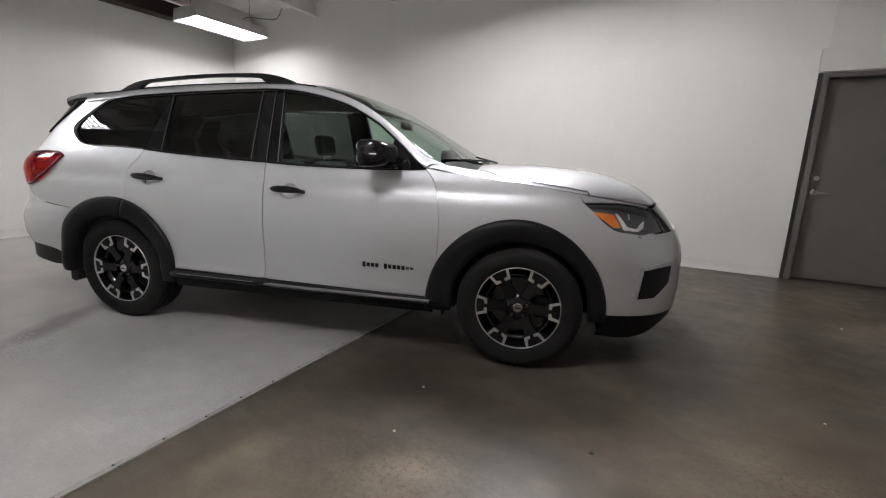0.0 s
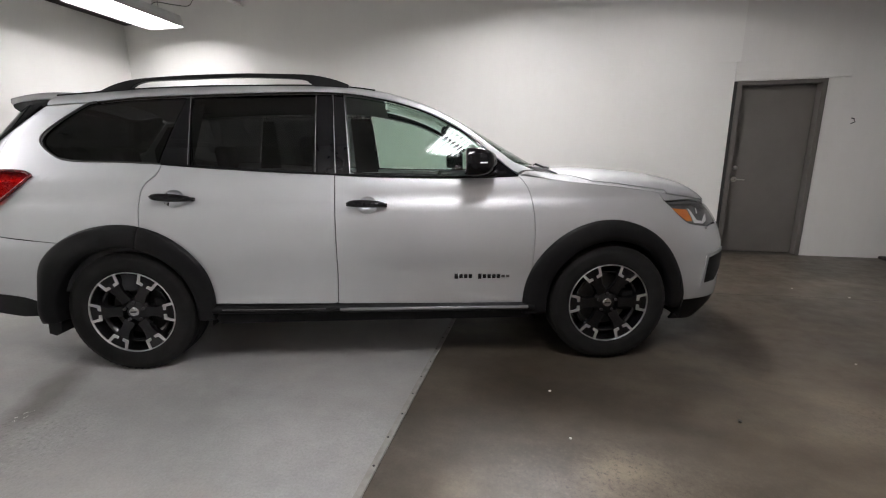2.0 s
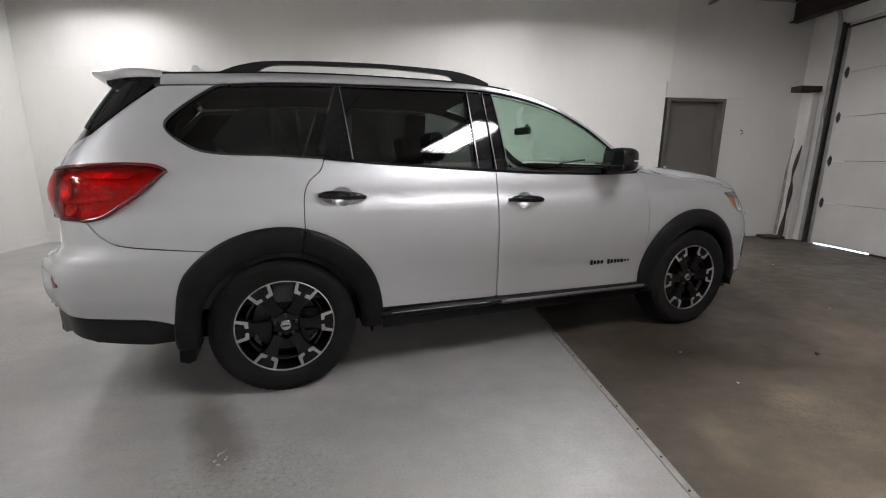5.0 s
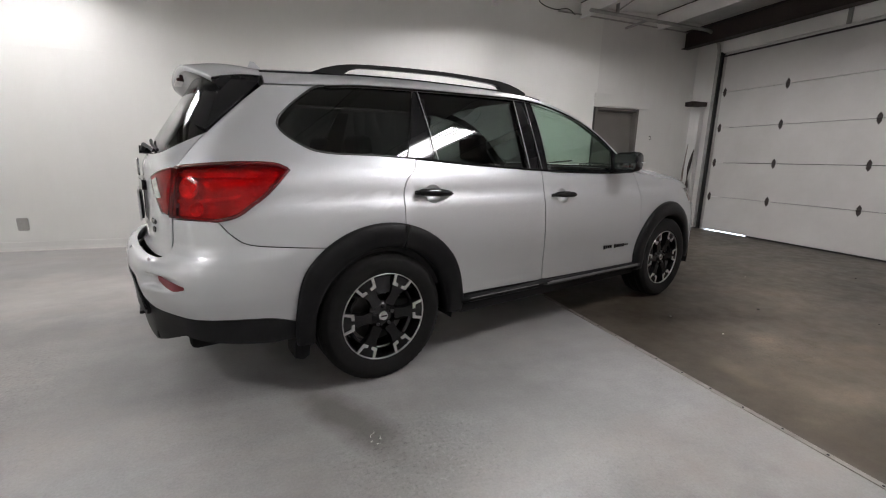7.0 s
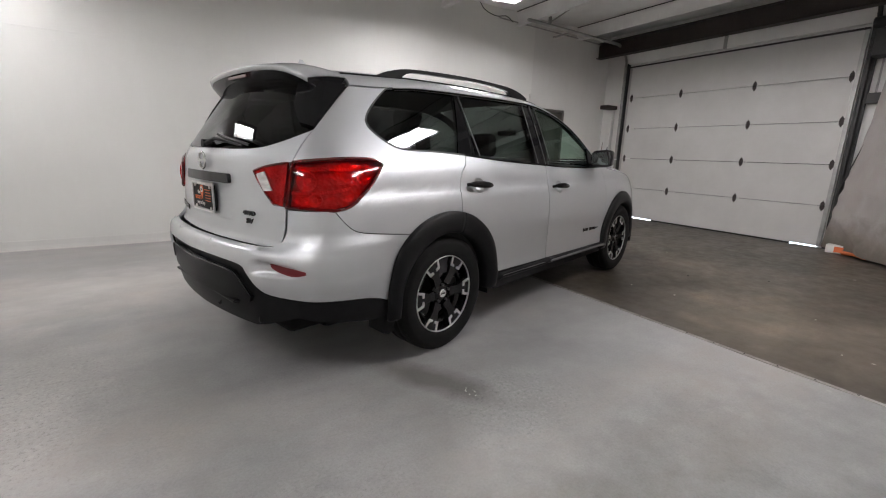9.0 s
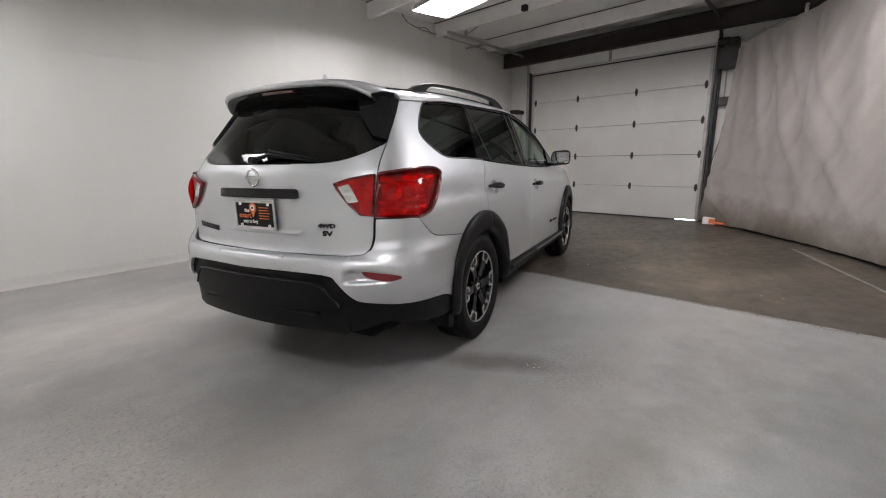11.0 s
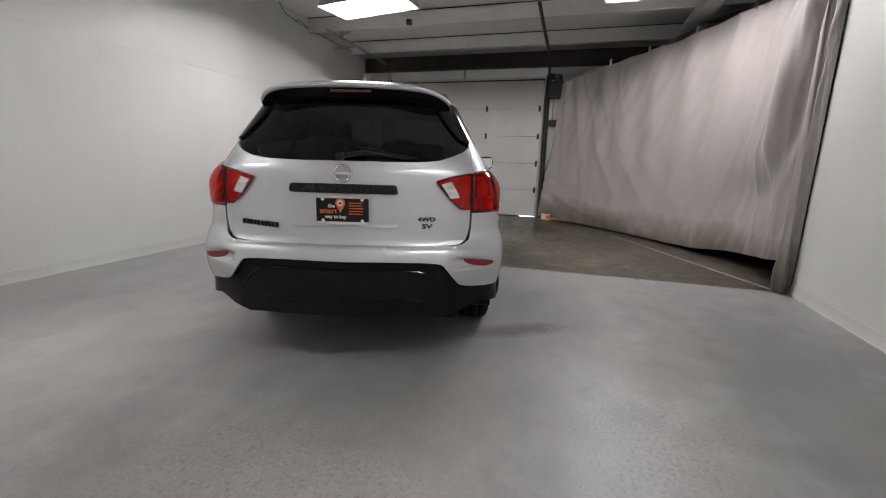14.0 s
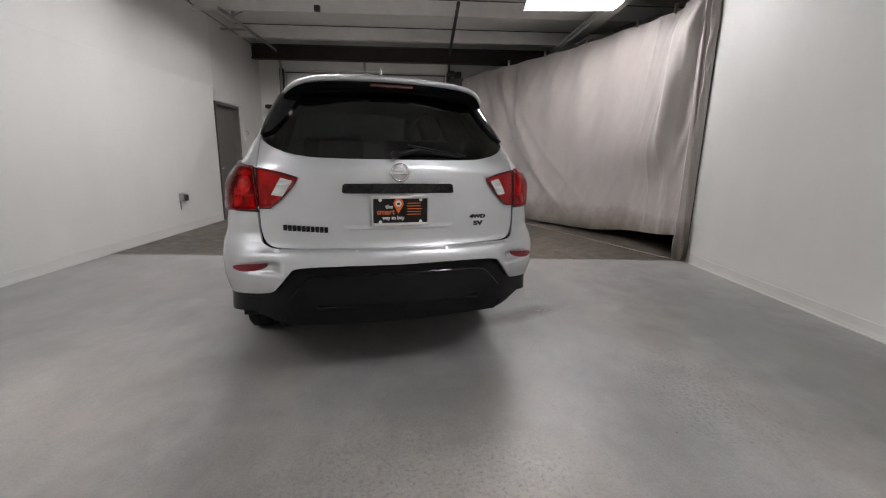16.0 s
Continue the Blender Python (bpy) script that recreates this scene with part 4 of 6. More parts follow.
both("front_fender", front_gap[::-1] + [P(2.386, 0.4)] + arch(WB, AZ, 0.5, 172, 29) + [P(3.36, 0.75), P(3.35, 0.85)] + lamp_front_low[::-1] + edge_run(3.2, 2.33, 16), PAINT, car, gap=0.0)
lamp_top = [P(3.234, 1.002), P(3.33, 1.006), P(3.43, 1.005), P(3.52, 0.993), P(3.6, 0.972)]
both("bonnet_lip", edge_run(3.2, 3.6, 9) + [P(q, z + 0.004) for q, z in ((3.6, 0.974), (3.52, 0.993), (3.43, 1.005), (3.33, 1.006), (3.232, 1.004))], PAINT, car, gap=0.0)
bumper_front = part("front_bumper", panel("front_bumper", [P(3.36, 0.75), P(3.35, 0.85), P(3.34, 0.906), P(3.398, 0.864), P(3.446, 0.85), P(3.576, 0.832), P(3.7, 0.838), (S_FRONT, 0.84), (S_FRONT, 0.36), P(3.7, 0.36), P(3.405, 0.37)] + arch(WB, AZ, 0.5, 2, 29, 6), PAINT, half="W", gap=0.0), None, car)
gate_panel = part("tailgate", panel("tailgate", gate_low + d_pillar[::-1][0:12] + glass_low, PAINT, half="W", step=0.045), None, car)


def soft(a, b, v):
    """A soft step from 0 at a to 1 at b."""
    t = min(max((v - a) / (b - a), 0.0), 1.0)
    return t * t * (3 - 2 * t)


def bumper_step(s, z):
    """How far the bumper's middle stands out behind the tailgate: a shelf, a little deeper towards its foot."""
    x, y, _ = body(s, z)
    return (0.038 + 0.008 * soft(0.56, 0.42, z)) * soft(0.778, 0.735, z) * soft(0.8, 0.56, abs(y)) * soft(-0.75, -0.95, x)


def bumper_swell(s, z):
    """The bumper's ledge under the seam and the crease round its corner."""
    x = body(s, z)[0]
    ledge = 0.02 * soft(0.86, 0.775, z) * soft(-0.36, -0.62, x)
    y = abs(body(s, z)[1])
    pocket = min(soft(0.585, 0.66, y), soft(0.845, 0.66, y)) * soft(0.648, 0.66, z) * soft(0.717, 0.704, z) * soft(-0.5, -0.7, x)
    return bumper_step(s, z) + ledge * soft(0.5, 0.62, z) - 0.034 * pocket + 0.004 * soft(0.47, 0.6, z) * soft(0.8, 0.68, z) * soft(-0.4, -0.7, x)


bumper_low = line((S_REAR, 0.688), Q(0.3, 0.69), Q(0.52, 0.683), Q(0.57, 0.655), Q(0.625, 0.59), Q(0.67, 0.553), P(-0.96, 0.53), P(-0.788, 0.515), P(-0.6, 0.49), P(-0.494, 0.455))
bumper_top = line((S_REAR, 0.767), Q(0.3, 0.768), Q(0.606, 0.772), Q(0.69, 0.794), Q(0.717, 0.856), Q(0.722, 0.928), Q(0.724, 0.965))
bumper_rear = part("rear_bumper", panel("rear_bumper", bumper_top + seam + arch(0, AZ, 0.5, 127, 170) + bumper_low[::-1], PAINT, half="W", step=0.016, rise=bumper_swell), None, car)
part("rear_lower_bumper", panel("rear_lower_bumper", bumper_low + [P(-0.47, 0.368), P(-0.6, 0.365), P(-0.85, 0.41), P(-0.95, 0.43), Q(0.77, 0.425), Q(0.67, 0.395), Q(0.56, 0.372), (S_REAR, 0.368)], CLAD, half="W", step=0.04, off=-0.004, rise=bumper_step), None, car, "black textured lower bumper")
part("bumper_insert", panel("bumper_insert", [(S_REAR, 0.648)] + line(Q(0.3, 0.648), Q(0.44, 0.642), Q(0.5, 0.61), Q(0.57, 0.53)) + [Q(0.55, 0.5), Q(0.3, 0.485), (S_REAR, 0.485)], CLAD, half="W", off=0.012, depth=0.03, gap=0, rise=bumper_step), None, car, "black stepped bumper insert")
for name_l, run, off_l in (("ledge", bumper_low[:26], 0.004), ("ledge", line((S_REAR, 0.648), Q(0.3, 0.648), Q(0.44, 0.642), Q(0.5, 0.61), Q(0.57, 0.53)), 0.014)):
    for sgn in (1, -1):
        pts = []
        for a, b in run:
            p, n = normal_at(body, max(a, S_REAR + 0.001), b)
            p = p + n * (off_l + bumper_step(max(a, S_REAR + 0.001), b))
            pts.append((p.x, p.y * sgn, p.z))
        part(name_l, tube(pts, 0.006, sides=6), GLOSS_BLACK, car, "glossy black bumper ledge")
low_x = normal_at(body, Q(0.2, 0.42)[0], 0.42)[0].x - 0.036
pad_x = normal_at(body, Q(0.6, 0.42)[0], 0.42)[0].x - 0.026
for y0, y1 in ((0.46, 0.62), (-0.62, -0.46)):
    part("bumper_pad", box((pad_x - 0.016, y0, 0.378), (pad_x + 0.08, y1, 0.43), 0.016), CLAD, car)
part("bumper_ledge", box((low_x - 0.014, -0.45, 0.462), (low_x + 0.05, 0.45, 0.478), 0.006), CLAD, car)
part("tow_socket", box((low_x - 0.008, -0.13, 0.392), (low_x + 0.05, 0.07, 0.445), 0.006), GLOSS_BLACK, car, "dark tow socket cover")

# Roof, pillars, bonnet.
both("roof_side", [(x, 1.0) for x in np.linspace(-0.5, 2.32, 40)] + [(2.43, 0.952), (2.4, 0.95), (2.3, 0.95), (2.1, 0.942), (1.8, 0.905), (1.5, 0.866), (1.3, 0.858), (-0.5, 0.858)], PAINT, car, mapping=top, gap=0.0015)
part("roof", panel("roof", [(-0.6, 0.0), (-0.59, 0.5), (-0.55, 0.85), (1.42, 0.85), (1.45, 0.5), (1.46, 0.0)], PAINT, mapping=top, half="W", gap=0.001), None, car)
both("bonnet_side", [(2.335, 1.0), (2.43, 0.957), (2.52, 0.89), (2.6, 0.825), (2.66, 0.835), (2.775, 0.965), (3.0, 0.982), (3.25, 0.985), (3.25, 1.0)] + [(x, 1.0) for x in np.linspace(3.2, 2.36, 14)], PAINT, car, mapping=top, gap=0.0015)
part("bonnet", panel("bonnet", [(2.62, 0.0), (2.602, 0.6), (2.602, 0.812), (2.66, 0.826), (2.78, 0.955), (3.0, 0.974), (3.245, 0.978), (3.26, 1.0), (3.35, 1.0), (3.45, 1.0), (3.55, 1.0), (3.63, 0.99), (3.7, 0.82), (3.76, 0.4), (3.77, 0.0)], PAINT, mapping=top, half="W", depth=0.02), None, car)
part("cowl", panel("cowl", [(2.55, 0.0), (2.53, 0.4), (2.47, 0.7), (2.405, 0.942), (2.43, 0.95), (2.52, 0.882), (2.6, 0.815), (2.6, 0.6), (2.65, 0.0)], CLAD, mapping=top, half="W", off=-0.012), None, car, "black plastic cowl")
part("grille", panel("grille", [(S_FRONT, 0.835), P(3.7, 0.836), P(3.67, 0.9), P(3.6, 0.98), (S_FRONT, 1.0)], GLOSS_BLACK, half="W", off=-0.01), None, car, "gloss black grille")
part("front_lower_bumper", panel("front_lower_bumper", [P(3.4, 0.365), P(3.7, 0.357), (S_FRONT, 0.357), (S_FRONT, 0.2), P(3.55, 0.19), P(3.36, 0.22)], CLAD, half="W", off=-0.006), None, car, "black textured lower bumper")

# Windows.
part("windscreen", panel("windscreen", [(1.47, 0.0), (1.462, 0.5), (1.44, 0.852), (1.5, 0.858), (1.8, 0.897), (2.1, 0.934), (2.3, 0.942), (2.39, 0.938), (2.465, 0.7), (2.525, 0.4), (2.545, 0.0)], GLASS_LIGHT, mapping=top, half="W", off=-0.003, depth=0.004), None, car, "clear windscreen glass")
part("rear_window", panel("rear_window", glass_low[::-1][:-1] + d_pillar[:19][::-1] + [Q(0.5, 1.6), Q(0.3, 1.612), (S_REAR, 1.615)], GLASS_REAR, half="W", off=-0.004, depth=0.004), None, car, "dark tinted rear window")
quarter_glass = [P(0.205, 1.25)] + tip[4:] + edge_run(-0.18, 0.336, 8, 0.004)
rear_glass = [P(0.395, 1.236), P(0.378, 1.45), P(0.362, 1.641)] + edge_run(0.38, 1.115, 8, 0.004) + [P(1.125, 1.19), P(0.7, 1.212)]
front_glass = [P(1.335, 1.178), P(1.29, 1.645)] + edge_run(1.3, 2.1, 14, 0.004) + [P(2.05, 1.162), P(1.7, 1.165)]


def glass_tilt(s, z):
    """The panes stand a little steeper than the body round them, more so towards the rear, and bow slightly."""
    return math.tan(math.radians(min(max(4.6 - 2.3 * (s - 0.1), 0.6), 5.5))) * (z - 1.54) - 0.26 * (z - 1.4) ** 2


for k, h in enumerate("RL"):
    part("window", panel("window", quarter_glass, GLASS_DARK, half=h, off=0.0, depth=0.022, gap=0.004, rise=glass_tilt), None, quarter[k], "dark tinted glass")
    part("window", panel("window", rear_glass, GLASS_DARK, half=h, off=0.0, depth=0.022, gap=0.004, rise=glass_tilt), None, rear_door[k], "dark tinted glass")
    part("window", panel("window", front_glass, GLASS_LIGHT, half=h, off=-0.004, depth=0.012, gap=0.004, rise=glass_tilt), None, front_door[k], "lightly tinted glass")
    part("pillar_trim", panel("pillar_trim", [P(0.208, 1.248), P(0.338, 1.637), P(0.36, 1.64), P(0.377, 1.45), P(0.393, 1.234)], GLOSS_BLACK, half=h, off=0.001, gap=0.001, rise=glass_tilt), None, rear_door[k], "gloss black pillar trim")
    part("pillar_trim", panel("pillar_trim", [P(1.122, 1.186), P(1.113, 1.655), P(1.21, 1.655), P(1.236, 1.18)], GLOSS_BLACK, half=h, off=0.002, gap=0.002, rise=glass_tilt), None, rear_door[k], "gloss black pillar trim")
    part("pillar_trim", panel("pillar_trim", [P(1.24, 1.18), P(1.214, 1.655), P(1.287, 1.65), P(1.332, 1.176)], GLOSS_BLACK, half=h, off=0.002, gap=0.002, rise=glass_tilt), None, front_door[k], "gloss black pillar trim")
    part("mirror_sail", panel("mirror_sail", [P(2.05, 1.158), P(2.1, 1.335), P(2.2, 1.25), P(2.318, 1.166)], GLOSS_BLACK, half=h, off=0.003, gap=0.001), None, front_door[k], "gloss black mirror base")
    sg = -1 if h == "R" else 1

    def strip_along(pts, r, off, flat=1.0):
        out = []
        for a, b in pts:
            p, n = normal_at(body, a, b)
            p = p + n * off
            out.append((p.x, -p.y * sg, p.z))
        return tube(out, r, sides=6, flat=flat)
    part("belt_moulding", strip_along(belt_rear[::2], 0.008, 0.003), GLOSS_BLACK, rear_door[k], "gloss black belt moulding")
    part("belt_moulding", strip_along(belt_front[::2], 0.008, 0.003), GLOSS_BLACK, front_door[k], "gloss black belt moulding")
    part("window_moulding", strip_along(tip, 0.005, 0.002), DARK_METAL, quarter[k], "thin satin window moulding")
    # Bright tubes added along the pillar edges draw the highlights there.
    for lo_p, hi_p, owner in (((1.243, 1.186), (1.219, 1.64), front_door[k]), ((1.328, 1.182), (1.285, 1.638), front_door[k]), ((1.126, 1.192), (1.117, 1.645), rear_door[k]), ((0.395, 1.24), (0.362, 1.636), rear_door[k])):
        part("pillar_bead", strip_along([P(lo_p[0] + (hi_p[0] - lo_p[0]) * q, lo_p[1] + (hi_p[1] - lo_p[1]) * q) for q in np.linspace(0, 1, 8)], 0.0028, 0.004), SATIN_STRIP, owner, "thin bright bead standing in for a pillar-edge highlight")
    part("roof_moulding", strip_along(edge_run(-0.2, 2.3, 40, 0.004), 0.006, 0.0), GLOSS_BLACK, car)
both("rear_fin", line(Q(0.695, 1.352), P(-0.69, 1.432), P(-0.6, 1.515), P(-0.525, 1.586)) + [Q(0.47, 1.6)] + line(Q(0.5, 1.55), Q(0.55, 1.47), Q(0.64, 1.37)), GLOSS_BLACK, car, "gloss black fin beside the rear window", off=0.012, depth=0.03, gap=0.0)

# Tail lamps: a red lens over a facetted reflector with round bowls.
def lens_swell(a, b):
    return 0.034 * max(0.0, 1 - ((b - 1.085) / 0.135) ** 2) ** 1.5 * soft(-0.46, -0.78, body(a, b)[0])


lamp_out = line(Q(0.728, 1.183), P(-0.7, 1.208), P(-0.53, 1.206), P(-0.466, 1.18)) + lamp_low[1:] + [Q(0.724, 0.974)]
inner_out = line(Q(0.517, 1.138), Q(0.6, 1.162), Q(0.713, 1.183)) + [Q(0.713, 0.979)] + line(Q(0.655, 0.986), Q(0.6, 1.035), Q(0.54, 1.105))


def lamp_bowl(y, z, r, k, parent, mat, label=""):
    """A round reflector bowl set behind a lens."""
    p, n = normal_at(body, *Q(y, z))
    bm = lathe([(r, 0.0), (r * 0.92, 0.004), (r * 0.8, -0.004), (r * 0.4, -0.016), (0.004, -0.02)], sides=28, axis="z")
    m = Matrix.Translation(p - n * 0.006) @ n.to_track_quat("Z", "Y").to_matrix().to_4x4()
    part("reflector_bowl", bm, mat, parent, label, True).matrix_basis = m if k == 0 else MIRROR @ m


def lens_rim(outline, r, k, off, swell):
    pts = []
    for a, b in outline + outline[:1]:
        p, n = normal_at(body, a, b)
        p = p + n * (off + (swell(a, b) if swell else 0.0))
        pts.append((p.x, p.y if k == 0 else -p.y, p.z))
    return tube(pts, r, sides=6)


for k, h in enumerate("RL"):
    lamp = part("tail_lamp", panel("tail_lamp", lamp_out, LENS_BACK, half=h, off=-0.022, depth=0.0, gap=0.0, step=0.03), None, car, "red wrap-round tail lamp")
    part("lens", panel("lens", lamp_out, RED_GLASS, half=h, off=0.006, depth=0.03, gap=0.002, step=0.022, rise=lens_swell), None, lamp, "clear red lens")
    part("light_band", panel("light_band", line(P(-0.93, 1.165), P(-0.8, 1.172), P(-0.6, 1.165)) + line(P(-0.62, 1.15), P(-0.8, 1.152), P(-0.93, 1.145)), LENS_BAND, half=h, off=-0.008, depth=0.01, gap=0.0, step=0.03), None, lamp, "brighter light band")
    part("light_band", panel("light_band", line(P(-0.93, 1.05), P(-0.8, 1.06), P(-0.68, 1.075)) + line(P(-0.69, 1.06), P(-0.8, 1.044), P(-0.93, 1.036)), LENS_BAND, half=h, off=-0.008, depth=0.01, gap=0.0, step=0.03), None, lamp, "brighter light band")
    lamp_bowl(0.79, 1.1, 0.05, k, lamp, LENS_BAND)
    lamp_bowl(0.83, 1.015, 0.035, k, lamp, LENS_BAND)
    part("lens_rim", lens_rim(lamp_out, 0.0095, k, 0.003, lens_swell), RED_DARK, lamp, "dark red lens edge", True)
    inner = part("tail_lamp_inner", panel("tail_lamp_inner", inner_out, LENS_BACK, half=h, off=0.002, depth=0.0, gap=0.0, step=0.03), None, gate_panel, "red inner tail lamp")
    part("lens", panel("lens", inner_out, RED_GLASS, half=h, off=0.016, depth=0.016, gap=0.001, step=0.03), None, inner, "clear red lens")
    part("lens_rim", lens_rim(inner_out, 0.006, k, 0.012, None), RED_DARK, inner, "dark red lens edge", True)
    part("reversing_lens", panel("reversing_lens", [Q(0.54, 1.124), Q(0.597, 1.139), Q(0.648, 1.05), Q(0.593, 1.043)], WHITE_LENS, half=h, off=0.0185, depth=0.006, gap=0.001, step=0.03), None, inner, "clear reversing light lens")
    refl_pts = line(Q(0.845, 0.682), Q(0.8, 0.694), Q(0.68, 0.703)) + line(Q(0.69, 0.685), Q(0.73, 0.668), Q(0.8, 0.658), Q(0.845, 0.67))
    part("reflector", panel("reflector", refl_pts, REFLECTOR, half=h, off=0.004, depth=0.012, gap=0.0, step=0.02, rise=bumper_swell), None, bumper_rear, "red rear reflector")

# Headlamps and front details.
for k, h in enumerate("RL"):
    hl = part("headlamp", panel("headlamp", lamp_top + [P(3.66, 0.93), P(3.715, 0.845), P(3.64, 0.846), P(3.561, 0.832), P(3.451, 0.85), P(3.398, 0.868), P(3.283, 0.96)], LAMP_DARK, half=h, off=-0.012, depth=0.0, step=0.04), None, car, "dark headlamp with amber side marker")
    part("side_marker", panel("side_marker", [P(3.272, 0.964), P(3.398, 0.952), P(3.448, 0.872), P(3.402, 0.872)], AMBER, half=h, off=-0.006, depth=0.004, gap=0.004, step=0.03), None, hl, "amber side marker")
    part("light_blade", panel("light_blade", [P(3.402, 0.956), P(3.42, 0.954), P(3.48, 0.882), P(3.53, 0.872), P(3.56, 0.905), P(3.578, 0.912), P(3.572, 0.87), P(3.54, 0.852), P(3.458, 0.862)], LAMP_SILVER, half=h, off=-0.006, depth=0.004, gap=0.002, step=0.03), None, hl, "bright light blade")
    part("reflector", panel("reflector", [P(3.475, 0.955), P(3.488, 0.955), P(3.494, 0.92), P(3.482, 0.915)], LAMP_SILVER, half=h, off=-0.006, depth=0.004, gap=0.004, step=0.03), None, hl, "silver reflector")
    part("top_blade", panel("top_blade", [P(3.262, 0.988), P(3.45, 0.986), P(3.6, 0.955), P(3.6, 0.93), P(3.45, 0.97), P(3.285, 0.974)], DARK_METAL, half=h, off=-0.006, depth=0.004, gap=0.001, step=0.03), None, hl, "grey light strip")
    part("lens_cover", panel("lens_cover", lamp_top + [P(3.66, 0.928), P(3.712, 0.848), P(3.64, 0.849), P(3.561, 0.835), P(3.451, 0.853), P(3.4, 0.87), P(3.285, 0.962)], GLASS_CLEAR, half=h, off=0.0, depth=0.012, step=0.04), None, hl, "clear headlamp lens")
    fog = [P(3.592, 0.634), P(3.68, 0.648), P(3.755, 0.652), P(3.75, 0.551), P(3.666, 0.47), P(3.57, 0.467)]
    part("fog_surround", panel("fog_surround", inset(fog, -0.022), PAINT, half=h, off=0.006, depth=0.012, gap=0.0, step=0.03), None, bumper_front)
    part("fog_grille", panel("fog_grille", fog, CLAD, half=h, off=0.009, depth=0.012, gap=0.0, step=0.03), None, bumper_front, "black bumper grille")
    part("lamp_chin", panel("lamp_chin", [P(3.54, 0.83), P(3.6, 0.842), P(3.63, 0.84), P(3.62, 0.822), P(3.55, 0.818)], PAINT, half=h, off=0.012, depth=0.016, gap=0.0, step=0.03), None, bumper_front)


# Wheel-arch flares, sills.
def flare(cx, a0, a1, reach, sg, low=0.33):
    """Black arch cladding between two angles; reach gives the outer radius by angle."""
    prof = [(0.0, 0.0), (0.0, 0.02), (0.012, 0.03), (0.055, 0.034), (0.1, 0.03), (0.125, 0.02), (0.132, 0.0), (0.132, -0.09)]
    bm = bmesh.new()
    rings = []
    for a in np.linspace(a0, a1, 48):
        ro = reach(a)
        ring = []
        for d, off in prof:
            r = ro - d * (ro - 0.402) / 0.132
            x, z = cx + r * math.cos(math.radians(a)), AZ + r * math.sin(math.radians(a))
            z = max(z, low)
            ring.append(bm.verts.new((x, sg * (side_y(x, z) + off), z)))
        rings.append(ring)
    for p, q in zip(rings, rings[1:]):
        for i in range(len(prof) - 1):
            bm.faces.new((p[i], p[i + 1], q[i + 1], q[i]))
    bm.faces.new(rings[0]), bm.faces.new(rings[-1][::-1])
    return bm


reach_rear = curve((-10, 0.505), (10, 0.52), (35, 0.54), (90, 0.537), (140, 0.545), (165, 0.505), (195, 0.49))
reach_front = curve((-10, 0.495), (10, 0.497), (30, 0.495), (60, 0.512), (90, 0.532), (135, 0.548), (165, 0.556), (195, 0.555))
for k, sg in enumerate((-1, 1)):
    part("arch_cladding", flare(0, 76, 190, reach_rear, sg), CLAD, car, "black wheel-arch cladding", True)
    part("arch_cladding", flare(0, -6, 75.5, reach_rear, sg), CLAD, rear_door[k], "black wheel-arch cladding", True)
    part("arch_cladding", flare(WB, -6, 186, reach_front, sg), CLAD, car, "black wheel-arch cladding", True)
    for cx in (0, WB):
        liner = bmesh.new()
        prev = None
        for a in np.linspace(-12, 192, 30):
            c, s = math.cos(math.radians(a)) * 0.47, math.sin(math.radians(a)) * 0.47
            row = [liner.verts.new((cx + c, sg * y, AZ + s)) for y in (0.9, 0.56)]
            if prev:
                liner.faces.new((prev[0], prev[1], row[1], row[0]))
            prev = row
        liner.faces.new([v for v in liner.verts if abs(abs(v.co.y) - 0.56) < 1e-6])
        part("arch_liner", liner, UNDER, car)
    sill = [(0.505, 0.428), (2.385, 0.398), (2.4, 0.34), (2.39, 0.3), (0.52, 0.3), (0.49, 0.36)]
    part("sill", panel("sill", sill, CLAD, half="RL"[k], off=0.006, gap=0.0, step=0.1), None, car, "black sill cladding")
    step_bm = bmesh.new()
    prof = [(0.93, 0.402), (0.957, 0.398), (0.968, 0.385), (0.966, 0.368), (0.945, 0.356), (0.9, 0.352)]
    rings = []
    for x in np.linspace(0.5, 2.42, 30):
        dz = -0.012 * (x - 0.5) / 1.9 + (0.012 if abs(x - 1.235) < 0.02 else 0)
        rings.append([step_bm.verts.new((x, sg * y, z + dz + 0.012)) for y, z in prof])
    for p, q in zip(rings, rings[1:]):
        for i in range(len(prof) - 1):
            step_bm.faces.new((p[i], p[i + 1], q[i + 1], q[i]))
    step_bm.faces.new(rings[0]), step_bm.faces.new(rings[-1][::-1])
    part("sill_step", step_bm, CLAD, car, "black sill guard", True)
    part("sill_strip", tube([(x, sg * 0.962, 0.393 - 0.012 * (x - 0.5) / 1.9) for x in np.linspace(1.25, 2.38, 12)], 0.011, sides=8), SATIN_STRIP, car, "satin grey sill strip")
    part("sill_strip", tube([(x, sg * 0.963, 0.398 - 0.012 * (x - 0.5) / 1.9) for x in np.linspace(0.56, 1.22, 8)], 0.004, sides=8), SATIN_STRIP, car, "satin grey sill strip")
    flap = prism([(-0.4, 0.42), (-0.46, 0.5), (-0.49, 0.42), (-0.5, 0.25), (-0.46, 0.235), (-0.43, 0.25)], 0.76, 0.9, "y")
    fl = part("mud_flap", flap, CLAD, car)
    fl.scale = (1, sg, 1)

# Underbody, set low and out of view to deepen the shade on the floor.
part("underbody", box((-0.7, -0.62, 0.245), (3.3, 0.62, 0.5), 0.04), UNDER, car)
part("underbody", box((-0.93, -0.66, 0.3), (-0.66, 0.66, 0.5), 0.03), UNDER, car)
part("underbody", box((0.55, -0.84, 0.3), (2.35, 0.84, 0.5), 0.03), UNDER, car)
